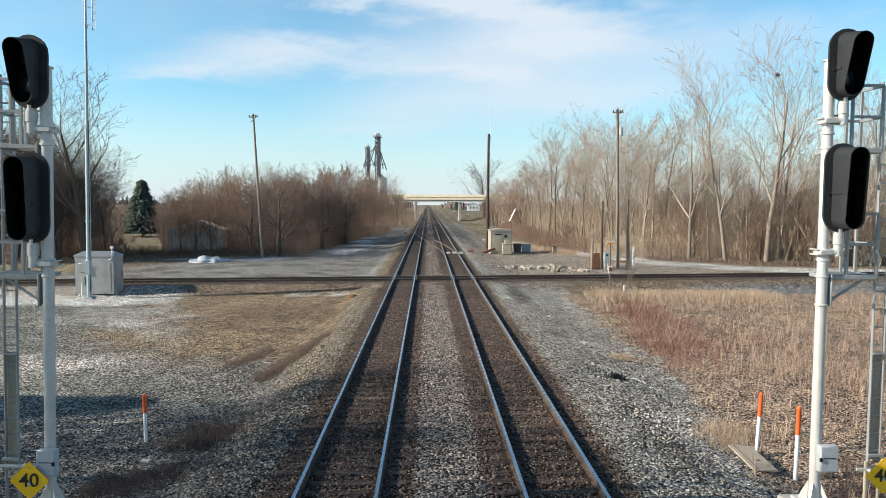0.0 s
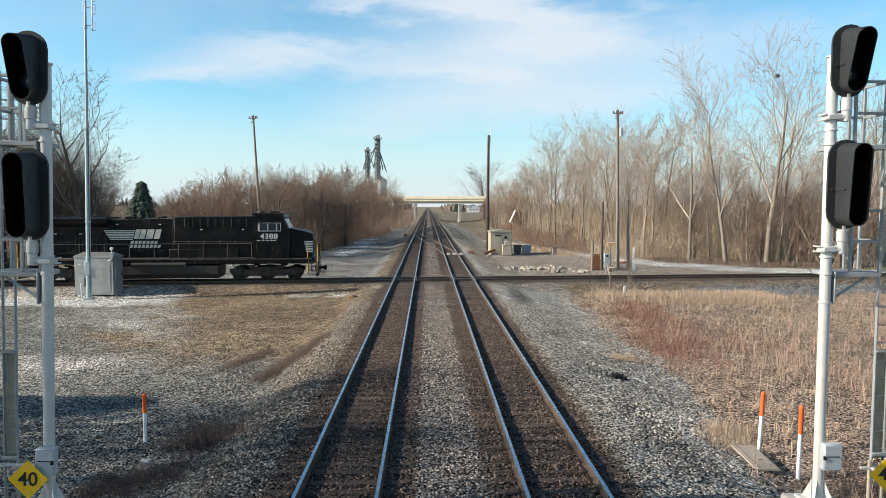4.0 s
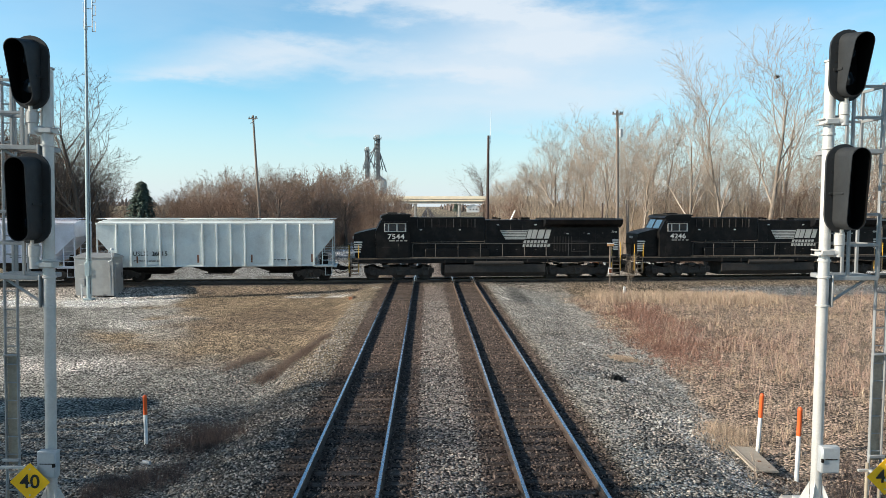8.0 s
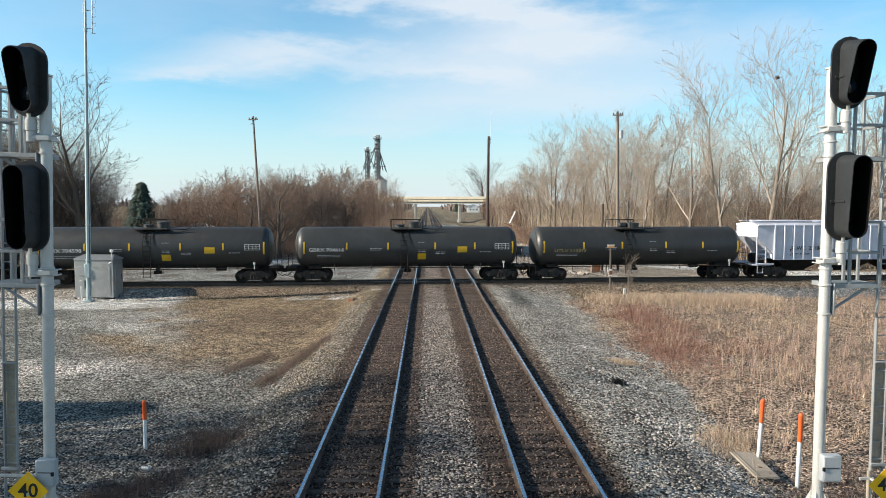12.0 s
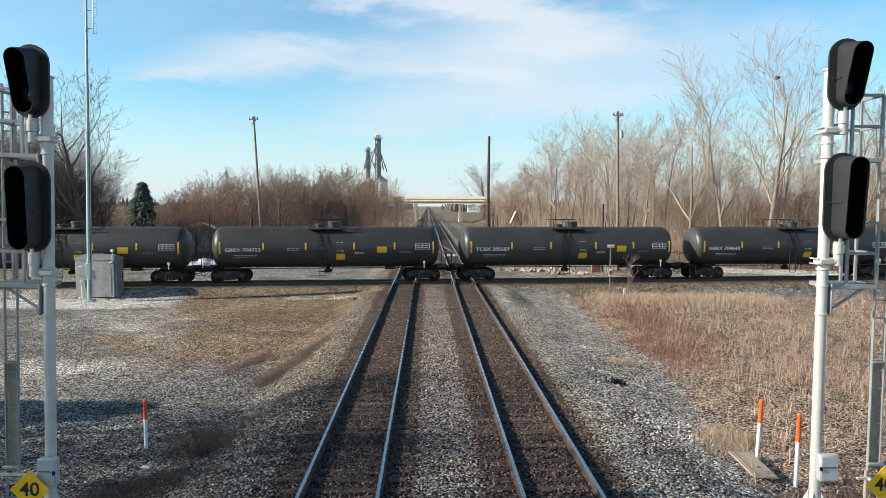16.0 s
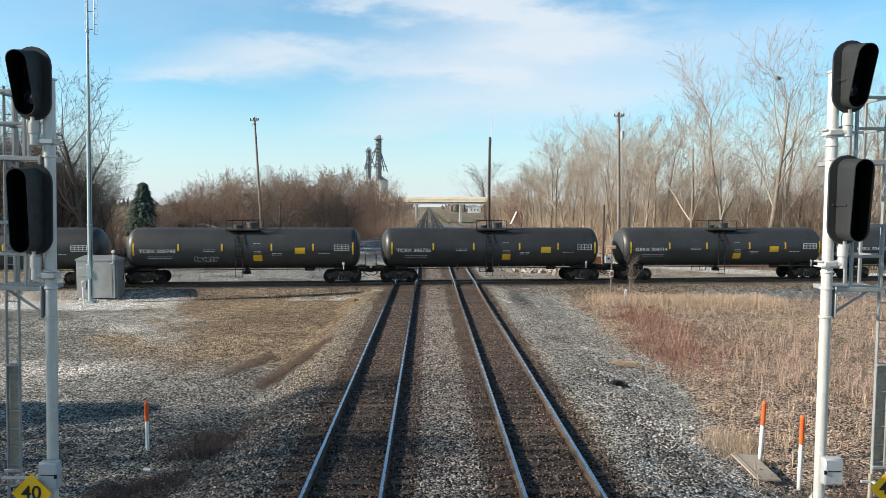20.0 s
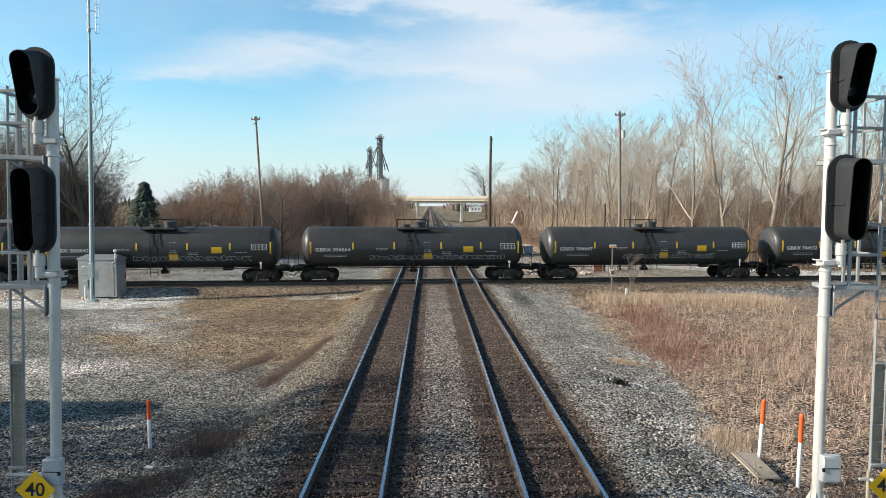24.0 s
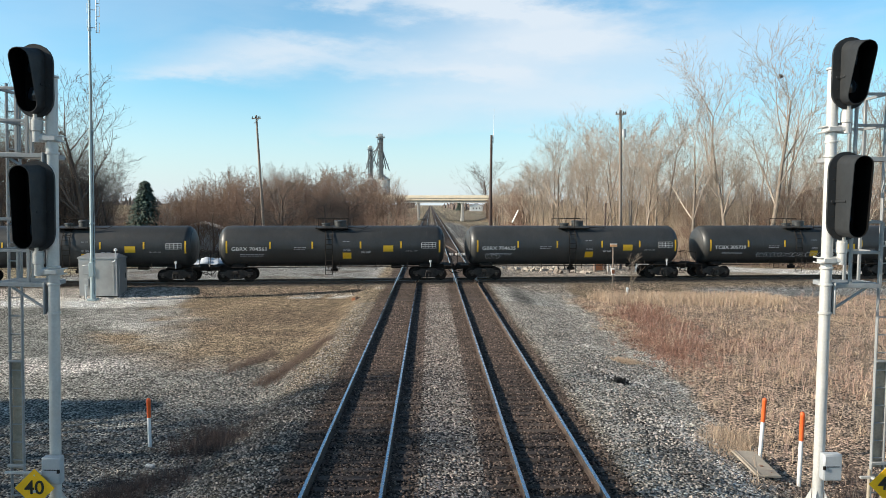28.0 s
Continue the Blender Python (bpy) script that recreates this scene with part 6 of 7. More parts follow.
def relay_hut():
    h = thing("relay_hut", pose(8.35, 84.6, -0.6, 0, 0, 2), "tan painted metal relay hut beside the track", "relay hut")
    part("body", Shape().box((0, 0, 1.4), (2.55, 2.4, 2.75), 0.02), M_TAN, h)
    part("roof", Shape().prism([(-1.4, 2.75), (1.4, 2.75), (1.4, 2.85), (0, 3.05), (-1.4, 2.85)], -1.3, 1.3), M_TAN, h)
    part("door", Shape().box((-0.4, -1.215, 1.3), (0.95, 0.03, 2.0), 0.01), M_TAN, h)
    part("vent", Shape().box((-0.35, -1.24, 2.3), (0.8, 0.03, 0.14), 0.01).box((0.55, -1.23, 2.1), (0.3, 0.03, 0.3), 0.01), M_UNDER, h)
    part("foundation", Shape().box((0, 0, 0.0), (2.7, 2.55, 0.2), 0.02), M_CONCRETE, h)
    b = thing("battery_box", pose(8.95, 82.4, -0.6), "low tan battery box standing before the hut", "battery box")
    part("body", Shape().box((0, 0, 0.62), (1.05, 0.8, 1.2), 0.02), M_TAN, b)
    part("lid", Shape().box((0, 0, 1.27), (1.12, 0.9, 0.1), 0.02).box((0, 0, 1.5), (0.5, 0.4, 0.36), 0.03), M_TAN, b)
    w = thing("timber_pile", pose(6.7, 82.6, -0.5, 0, -18, 20), "rust-brown timbers leaning beside the hut", "timber pile")
    part("timber", Shape().box((0, 0, 0.2), (2.2, 0.3, 0.25), 0.02), M_RUST, w)
    part("timber", Shape().box((-0.2, 0.4, 0.15), (1.9, 0.3, 0.25), 0.02), M_TIE, w)
    dish = thing("dish_mast", pose(10.2, 88, -0.6), "thin pole with a tilted white panel antenna", "antenna")
    part("pole", Shape().tube((0, 0, 0), (0, 0, 3.6), 0.06, None, 8), M_RUST, dish)
    part("panel", Shape().box((0, 0, 0), (0.12, 0.5, 1.7), 0.05, pose(0.1, 0, 4.6, 0, 25, 0)), M_WHITE, dish)
    part("arm", Shape().tube((-1.0, 0, 3.9), (0, 0, 3.5), 0.04, None, 6), M_RUST, dish)


relay_hut()


def bin_thing(x, y, material, label):
    b = thing("storage_bin", pose(x, y, -0.62), label, "storage bin")
    part("body", Shape().add([(a * 0.42, b2 * 0.42, 0) for a, b2 in ((-1, -1), (1, -1), (1, 1), (-1, 1))] + [(a * 0.52, b2 * 0.5, 0.95) for a, b2 in ((-1, -1), (1, -1), (1, 1), (-1, 1))], [(3, 2, 1, 0), (4, 5, 6, 7), (0, 1, 5, 4), (1, 2, 6, 5), (2, 3, 7, 6), (3, 0, 4, 7)]), material, b)
    part("lid", Shape().box((0, 0, 1.0), (1.12, 1.06, 0.1), 0.03), material, b)


M_BINDARK = mat("dark_grey_plastic", (0.07, 0.075, 0.08), 0.6, 0, 0.1)
M_BINBLUE = mat("pale_blue_grey_plastic", (0.33, 0.38, 0.41), 0.6, 0, 0.1)
bin_thing(10.75, 86.7, M_BINDARK, "dark grey storage bin on gravel")
bin_thing(11.9, 86.6, M_BINBLUE, "pale blue-grey storage bin on gravel")
tb = thing("work_bench", pose(15.1, 83.8, -0.65), "low wooden bench beside the gravel road", "bench")
part("top", Shape().box((0, 0, 0.98), (1.35, 0.6, 0.09), 0.01), M_POLE, tb)
part("leg", Shape().box((-0.15, 0, 0.47), (0.55, 0.4, 0.95), 0.02), M_POLE, tb)
post = thing("wooden_post", pose(14.55, 63.0, -0.65, 0, 1.0), "short weathered wooden post", "post")
part("shaft", Shape().tube((0, 0, 0), (0, 0, 2.65), 0.11, 0.10, 12), M_POLE, post)
rb = thing("rusty_cabinet", pose(15.15, 64.2, -0.65), "rust-brown steel cabinet between wooden poles", "steel cabinet")
part("body", Shape().box((0, 0, 0.75), (0.75, 0.6, 1.45), 0.03), M_RUST, rb)
part("door", Shape().box((0.05, -0.31, 0.75), (0.58, 0.02, 1.3), 0.01), M_RUST, rb)
mb = thing("meter_pedestal", pose(15.9, 63.0, -0.65), "pale blue-grey electric meter pedestal", "meter pedestal")
part("box", Shape().box((0, 0, 1.2), (0.5, 0.3, 0.85), 0.03), M_BINBLUE, mb)
part("conduit", Shape().tube((-0.12, 0, 0), (-0.12, 0, 0.9), 0.05).tube((0.12, 0, 0), (0.12, 0, 0.9), 0.05), M_BOXGREY, mb)
part("dial", Shape().tube((0, -0.15, 1.4), (0, -0.2, 1.4), 0.1), M_GLASS, mb)
wp = thing("white_post", pose(18.5, 63.4, -0.7), "pale wooden marker board beside a pole stub", "post")
part("board", Shape().box((0, 0, 1.1), (0.18, 0.12, 2.2), 0.02), M_SHED, wp)


def rock_heap(x, y, n, spread, size, material, label):
    g = thing("rock_heap", pose(x, y, -0.68), label, "rock heap")
    rr = random.Random(int(x * 10))
    for i in range(n):
        s = size * rr.uniform(0.5, 1.3)
        vs = [Vector((rr.gauss(0, 1), rr.gauss(0, 1), rr.gauss(0, 0.8))).normalized() * s * rr.uniform(0.7, 1.1) for _ in range(14)]
        bm = bmesh.new()
        for v in vs:
            bm.verts.new(v)
        bmesh.ops.convex_hull(bm, input=bm.verts)
        me = bpy.data.meshes.new("rock")
        bm.to_mesh(me)
        bm.free()
        me.materials.append(material)
        o = new("rock", me)
        o.parent = g
        o.location = (rr.gauss(0, spread), rr.gauss(0, spread * 0.5), s * 0.35)


M_ROCK = mat("pale_broken_concrete", (0.38, 0.335, 0.285), 0.95, 0, 0.2, 3.0, 0.3, 20.0, None, 0, 1, 0.3)
rock_heap(10.0, 64.6, 80, 1.5, 0.26, M_ROCK, "heap of broken pale concrete and stones")
rock_heap(13.0, 62.2, 8, 0.6, 0.3, M_ROCK, "few broken slabs by the crossing track")
rock_heap(11.3, 62.0, 6, 0.9, 0.35, M_PLATE, "flat broken slabs by the crossing track")
rock_heap(19.8, 71.5, 14, 0.6, 0.22, M_RUST, "heap of orange-brown clods beside the woods")
# scrap by the left rail
sc = thing("scrap_timbers", pose(-4.75, 43.3, -0.62), "rusty scrap and split timbers beside the rail", "scrap")
part("timber", Shape().box((0, 0, 0.1), (0.9, 0.2, 0.18), 0.02, pose(0, 0, 0.05, 0, 12, 35)), M_TIE, sc)
part("timber", Shape().box((0, 0, 0.1), (0.5, 0.22, 0.2), 0.02, pose(-0.35, -0.1, 0.05, 0, 0, -20)), M_RUST, sc)
part("board", Shape().box((0, 0, 0.1), (1.6, 0.14, 0.05), 0.01, pose(0.5, 1.6, 0.05, 0, -8, 60)), M_POLE, sc)
part("board", Shape().box((0, 0, 0.1), (1.4, 0.12, 0.05), 0.01, pose(0.2, 1.4, 0.05, 0, -5, 52)), M_POLE, sc)
can = thing("drink_can", pose(-6.95, 15.9, -0.62, 90, 0, 70), "discarded silver and blue drink can on ballast", "can")
part("body", Shape().lathe([(0.03, -0.11), (0.045, -0.10), (0.045, 0.10), (0.03, 0.115)], 16), M_BOXGREY, can)
stub = thing("cut_stake", pose(12.9, 46.7, -0.85, 0, 2), "short pale wooden stake in dry grass", "stake")
part("shaft", Shape().box((0, 0, 0.35), (0.14, 0.14, 0.75), 0.01), M_SHED, stub)

# heap of old snow before the trees
bm = bmesh.new()
bmesh.ops.create_icosphere(bm, subdivisions=4, radius=1)
for v in bm.verts:
    k = 1 + 0.35 * (noise.noise(v.co * 2.3) + 0.5 * noise.noise(v.co * 6))
    v.co = Vector((v.co.x * 1.9 * k, v.co.y * 1.4 * k, max(-0.2, v.co.z * 0.72 * k + 0.06 * noise.noise(v.co * 14))))
me = bpy.data.meshes.new("snow_heap")
bm.to_mesh(me)
bm.free()
me.materials.append(M_SNOW)
me.shade_smooth()
whole("snow_heap", me, None, pose(-23.0, 71.5, -0.85), "melting heap of old grey-white snow", "snow heap")


# ---- far things ----
def road_bridge():
    b = thing("road_bridge", pose(3.2, 256, 0, 0, 0, -18), "pale concrete road bridge over the tracks", "bridge", "", "structure")
    part("deck", Shape().box((0, 0, 7.35), (76, 9, 0.9), 0.05), M_BRIDGE, b)
    for y in (-4.6, 4.6):
        part("parapet", Shape().box((0, y, 8.25), (76, 0.35, 1.0), 0.03), M_BRIDGE, b, "pale solid parapet")
        part("girder", Shape().box((0, y * 0.8, 6.55), (60, 0.5, 0.9), 0.04), M_CONCRETE, b)
    for x in (-8.5, 8.3):
        parts_p = [part("pier_column", Shape().box((0, y, 2.6), (0.9, 0.9, 6.8), 0.1), M_CONCRETE, b) for y in (-3.2, 0, 3.2)]
        parts_p.append(part("pier_cap", Shape().box((0, 0, 6.0), (1.4, 8.2, 0.5), 0.05), M_CONCRETE, b))
        parts_p.append(part("crash_wall", Shape().box((0, 0, 0.1), (1.0, 8.2, 1.2), 0.05), M_CONCRETE, b))
        for o in parts_p:      # the piers stand in line with the tracks
            o.matrix_basis = pose(x, 0, 0, 0, 0, 18)


road_bridge()


def grain_elevator():
    g = thing("grain_elevator", pose(-35, 450, 0), "grey steel grain elevator tower with spouts above bins", "grain elevator")
    for x, r, h in ((-3.6, 4.0, 20.5), (4.6, 4.0, 21.5)):
        part("bin", Shape().lathe([(r, -1), (r, h), (r + 0.3, h), (r * 0.2, h + r * 0.55), (r * 0.18, h + r * 0.55 + 0.8)], 28, Matrix.Translation((x, 0, 0))), M_GRAIN, g, "pale ribbed grain bin with a conical roof")
    for x, y, h, w in ((2.6, -2, 48.5, 3.2), (-4.0, 0, 41, 2.4)):
        tw = Shape()
        for a in (-1, 1):
            for b in (-1, 1):
                tw.box((x + a * w / 2, y + b * w / 2, h / 2), (0.28, 0.28, h))
        z = 22
        while z < h:
            for b in (-1, 1):
                tw.tube((x - w / 2, y + b * w / 2, z), (x + w / 2, y + b * w / 2, z + 2.5), 0.12, None, 5)
                tw.tube((x + w / 2, y + b * w / 2, z), (x - w / 2, y + b * w / 2, z + 2.5), 0.12, None, 5)
            tw.box((x, y, z), (w + 0.3, w + 0.3, 0.15))
            z += 2.5
        tw.box((x, y, h / 2 + 8), (w * 0.45, w * 0.45, h - 16)).box((x + w * 0.3, y, h / 2 + 6), (w * 0.3, w * 0.3, h - 14))
        part("leg_tower", tw, M_ELEVATOR, g)
        part("leg_head", Shape().box((x, y, h + 0.8), (w * 1.0, w * 0.8, 2.2), 0.3).box((x, y, h - 0.6), (w * 1.7, w * 1.5, 0.25)), M_GRAIN, g)
        rl = Shape()
        for z in (h - 0.5, h + 0.4):
            for a in (-1, 1):
                rl.box((x, y + a * w * 0.75, z), (w * 1.7, 0.1, 0.1)).box((x + a * w * 0.85, y, z), (0.1, w * 1.5, 0.1))
        part("platform_rail", rl, M_ELEVATOR, g)
    sp = Shape()
    for (x0, z0), (x1, z1) in (((2.6, 46), (-6.5, 28)), ((2.6, 46), (-3.5, 29)), ((2.6, 45), (0, 29)), ((2.6, 46), (6.0, 28)), ((2.6, 44), (8.2, 27)), ((-4, 39), (-6.5, 29)), ((-4, 39), (0.5, 30)), ((2.6, 42), (-3.6, 38)), ((2.6, 40), (4.5, 29)), ((-4, 36), (-2, 29))):
        sp.tube((x0, -2, z0), (x1, -1, z1), 0.32, None, 8)
    part("spouts", sp, M_ELEVATOR, g)
    part("catwalk", Shape().box((0.5, -1, 30.6), (15, 1.2, 0.3)).box((0.5, -1.6, 31.5), (15, 0.1, 0.1)), M_ELEVATOR, g)


grain_elevator()
sh = thing("old_shed", pose(-31.0, 93.5, -0.85, 0, 0, 8) @ Matrix.Diagonal((0.85, 0.85, 1.05, 1)), "weathered white board shed behind bare brush", "shed")
part("wall", Shape().prism([(-4.0, 0), (4.0, 0), (4.0, 2.6), (0, 3.6), (-4.0, 2.6)], -3, 3), M_SHED, sh)
part("roof", Shape().prism([(-4.3, 2.5), (0, 3.6), (4.3, 2.5), (4.3, 2.62), (0, 3.74), (-4.3, 2.62)], -3.3, 3.3), M_GALV, sh)
for k in range(16):
    part("batten", Shape().box((-3.9 + k * 0.52, -3.01, 1.3), (0.04, 0.03, 2.6)), M_POLE, sh)
fh = thing("farm_house", pose(43, 660, 0), "small white farm building far beyond the bridge", "house")
part("wall", Shape().prism([(-6, -1), (6, -1), (6, 4), (0, 6.5), (-6, 4)], -4, 4), M_WHITE, fh)
part("roof", Shape().prism([(-6.5, 3.9), (0, 6.6), (6.5, 3.9), (6.5, 4.2), (0, 6.9), (-6.5, 4.2)], -4.4, 4.4), M_BOXGREY, fh)
for x in (-3, 0, 3):
    part("window", Shape().box((x, -4.02, 2.0), (1.2, 0.1, 1.4)), M_GLASS, fh)


# ---- trees, brush, grass ----
class Twigs:
    """Thin tapered three-sided twigs, gathered quickly into one mesh."""

    def __init__(self):
        self.a, self.b, self.ra, self.rb = [], [], [], []

    def add(self, a, b, ra, rb):
        self.a.append(tuple(a)), self.b.append(tuple(b)), self.ra.append(ra), self.rb.append(rb)

    def mesh(self, name, material, sides=3):
        a, b = np.array(self.a), np.array(self.b)
        d = b - a
        d /= np.linalg.norm(d, axis=1, keepdims=True) + 1e-9
        ref = np.where(np.abs(d[:, 2:]) > 0.9, np.array([[1.0, 0, 0]]), np.array([[0, 0, 1.0]]))
        u = np.cross(d, ref)
        u /= np.linalg.norm(u, axis=1, keepdims=True) + 1e-9
        w = np.cross(d, u)
        ra, rb = np.array(self.ra)[:, None], np.array(self.rb)[:, None]
        rings = []
        for r, p in ((ra, a), (rb, b)):
            for i in range(sides):
                t = 2 * math.pi * i / sides
                rings.append(p + (u * math.cos(t) + w * math.sin(t)) * r)
        v = np.stack(rings, 1).reshape(-1, 3)
        n = len(a)
        o = (np.arange(n) * 2 * sides)[:, None]
        f = np.concatenate([o + np.array([[i, (i + 1) % sides, sides + (i + 1) % sides, sides + i]]) for i in range(sides)])
        me = bpy.data.meshes.new(name)
        me.from_pydata(v, [], f)
        me.materials.append(material)
        me.shade_smooth()
        return me


def grow(rr, height_m, spread, stems, fork, clear, trunk_r, lift, bark, twig, twig_r, deep=4, crook=0.08, reach=1.0):
    """One bare tree: trunk mesh and crown mesh. Limbs leave the trunk and fork into ever finer twigs."""
    trunk, crown = Twigs(), Twigs()
    STEPS, KIDS = (8, 5, 3, 2, 1), (fork, 1.2, 1.2, 1.3)

    def limb(p, d, length, r, level):
        steps = STEPS[level]
        q = p
        for i in range(steps):
            t0, t1 = i / steps, (i + 1) / steps
            wob = 0.035 if level == 0 else crook
            d = (d + Vector((rr.gauss(0, wob), rr.gauss(0, wob), rr.gauss(0, wob * 0.5) + (lift * 0.12 if level else 0.03)))).normalized()
            e = q + d * (length / steps)
            (trunk if level < 1 else crown).add(q, e, max(r * (1 - 0.75 * t0), twig_r), max(r * (1 - 0.75 * t1), twig_r * 0.7))
            if level < deep and not (level == 0 and t1 < clear):
                k = KIDS[level]
                n = int(k) + (rr.random() < k - int(k)) + (1 if i == steps - 1 else 0)
                for _ in range(n):
                    side = Matrix.Rotation(rr.uniform(0, 6.283), 3, d) @ d.orthogonal().normalized()
                    out = (d + side * spread * rr.uniform(0.55, 1.15) + Vector((0, 0, lift * 0.4))).normalized()
                    limb(e, out, length * rr.uniform(0.36, 0.60) * (1 if level else (1.15 - 0.5 * t1) * reach), r * (1 - 0.6 * t1) * rr.uniform(0.42, 0.60), level + 1)
            q = e

    for k in range(stems):
        a = rr.uniform(0, 6.283)
        lean = rr.uniform(0.02, 0.10) + (0.25 if stems > 1 else 0)
        limb(Vector((rr.gauss(0, 0.25), rr.gauss(0, 0.25), -0.3)) if stems > 1 else Vector((0, 0, -0.3)), Vector((math.cos(a) * lean, math.sin(a) * lean, 1)).normalized(), height_m * rr.uniform(0.75, 0.85), trunk_r * (1 if stems == 1 else 0.75), 0)
    return trunk.mesh("trunk", bark, 7), crown.mesh("crown", twig)


def tree_kind(seed, **how):
    return grow(random.Random(seed), **how)


TALL = [tree_kind(s, height_m=22, spread=0.78, stems=1, fork=1.3, clear=0.36, trunk_r=0.30, lift=0.20, bark=M_BARK, twig=M_TWIG, twig_r=0.0135, reach=0.95) for s in (1, 2, 3, 4, 5)]
SLIM = [tree_kind(s, height_m=14, spread=0.68, stems=1, fork=1.3, clear=0.3, trunk_r=0.18, lift=0.20, bark=M_BARK, twig=M_TWIG, twig_r=0.012, reach=0.85) for s in (11, 12, 13, 14)]
BROAD = [tree_kind(s, height_m=9.5, spread=1.0, stems=1, fork=2.0, clear=0.12, trunk_r=0.24, lift=0.34, bark=M_DARKBARK, twig=M_TWIGRED, twig_r=0.012, crook=0.06) for s in (21, 22, 23, 24)]
BUSH = [tree_kind(s, height_m=4.2, spread=0.9, stems=4, fork=0.3, clear=0.2, trunk_r=0.05, lift=0.4, bark=M_TWIGRED, twig=M_TWIGRED, twig_r=0.011) for s in (31, 32, 33)]
HERO = [tree_kind(s, height_m=20, spread=0.95, stems=1, fork=2.0, clear=0.16, trunk_r=0.40, lift=0.18, bark=M_DARKBARK, twig=M_DARKTWIG, twig_r=0.016, crook=0.07, reach=1.15) for s in (61, 63)]
OAK = [tree_kind(s, height_m=9.5, spread=1.25, stems=1, fork=2.2, clear=0.15, trunk_r=0.34, lift=0.12, bark=M_DARKBARK, twig=M_DARKTWIG, twig_r=0.013) for s in (41, 42)]
SAPLING = [tree_kind(s, height_m=2.6, spread=0.8, stems=1, fork=1.6, clear=0.25, trunk_r=0.03, lift=0.4, bark=M_BARK, twig=M_BARK, twig_r=0.007, deep=2) for s in (51, 52)]
TALLNESS = {}
for kind in TALL + SLIM + BROAD + BUSH + OAK + SAPLING + HERO:
    co = np.empty(len(kind[1].vertices) * 3)
    kind[1].vertices.foreach_get("co", co)
    TALLNESS[kind[1].name] = float(co[2::3].max())


def plant(name, kind, x, y, tall, turn, label, category, group, squash=1.0):
    """Sets one tree of that many metres on the ground."""
    z = float(height(np.array(float(x)), np.array(float(y)))) - 0.05
    scale = tall / TALLNESS[kind[1].name]
    t = thing(name, Matrix.Translation((x, y, z)) @ pose(0, 0, 0, 0, 0, turn) @ Matrix.Diagonal((scale * squash, scale * squash, scale, 1)), label, category, group)
    part("trunk", kind[0], None, t)
    part("crown", kind[1], None, t)
    return t


rt = random.Random(5)
# the skyline of the woods and their front edge, by bearing from the crossing's south (rise and sideways run per metre of distance)
SKYLINE = [(-0.66, 0.150), (-0.54, 0.140), (-0.47, 0.090), (-0.43, 0.055), (-0.41, 0.055), (-0.38, 0.022), (-0.345, 0.050), (-0.27, 0.058), (-0.19, 0.063), (-0.11, 0.061), (-0.05, 0.050), (-0.018, 0.012), (0.085, 0.034), (0.115, 0.046), (0.145, 0.050), (0.155, 0.105), (0.20, 0.150), (0.24, 0.155), (0.28, 0.146), (0.32, 0.130), (0.35, 0.215), (0.40, 0.24), (0.45, 0.262), (0.50, 0.30), (0.54, 0.285), (0.58, 0.27), (0.68, 0.25)]
FRONT = [(-0.66, 66), (-0.52, 72), (-0.43, 79), (-0.25, 82), (-0.19, 86), (-0.12, 108), (-0.055, 165), (-0.02, 215), (0.085, 185), (0.12, 142), (0.155, 110), (0.20, 97), (0.24, 88), (0.32, 77), (0.52, 69), (0.68, 64)]


def bearing_value(table, b):
    return float(np.interp(b, [p[0] for p in table], [p[1] for p in table]))


def plant_wood(n, b0, b1, deep, group, low=0.72):
    for i in range(n):
        b = b0 + (b1 - b0) * (i + rt.random()) / n
        if -0.445 < b < -0.385:      # the gap before the spruce
            continue
        y = bearing_value(FRONT, b) + 1.5 + deep * rt.random() ** 1.3
        if -0.375 < b < -0.285 and y < 97.5:      # the shed stands before these
            y += 14
        x = b * y - 0.45
        tall = (6.2 + bearing_value(SKYLINE, b) * y) * rt.uniform(low, 1.03)
        if b > 0.33 and rt.random() < 0.72:
            tall *= rt.uniform(0.42, 0.7)
        if b < -0.4 and tall > 10:
            kinds, name, label = HERO, "bare_tree", "dark-limbed bare tree with fine twigs"
        elif tall > 14.5:
            kinds, name, label = (TALL if rt.random() < 0.75 else SLIM), "bare_tree", "tall bare deciduous tree with fine twigs"
        elif tall > 10.8 and b > 0:
            kinds, name, label = SLIM, "bare_tree", "slim bare woodland tree with pale bark"
        else:
            kinds, name, label = (BROAD if rt.random() < 0.85 else SLIM), "scrub_tree", "bare brown spreading scrub tree"
        plant(name, kinds[rt.randrange(len(kinds))], x, y, tall, rt.uniform(0, 360), label, "tree", group)


plant_wood(26, -0.66, -0.43, 22, "tall trees west of the crossing", 0.62)
plant_wood(10, -0.66, -0.446, 10, "tall trees west of the crossing", 0.4)
plant_wood(72, -0.38, -0.034, 30, "scrub wood west of the tracks", 0.7)
plant_wood(28, 0.085, 0.155, 30, "woods east of the crossing", 0.65)
plant_wood(84, 0.155, 0.68, 30, "woods east of the crossing", 0.6)
for i in range(17):      # trees south-west of the yard, which shade the near tracks
    far_on = i >= 11
    y = 9.0 + 7.0 * (i - 11 + rt.random()) / 6 if far_on else 2.0 + 6.5 * (i + rt.random()) / 11
    plant("bare_tree", (SLIM if far_on else TALL)[rt.randrange(4)], -22 - 12 * rt.random(), y, rt.uniform(13.0, 19.5), rt.uniform(0, 360), "bare tree south-west of the gravel yard", "tree", "trees shading the near tracks", 1.3 if far_on else 1.1)
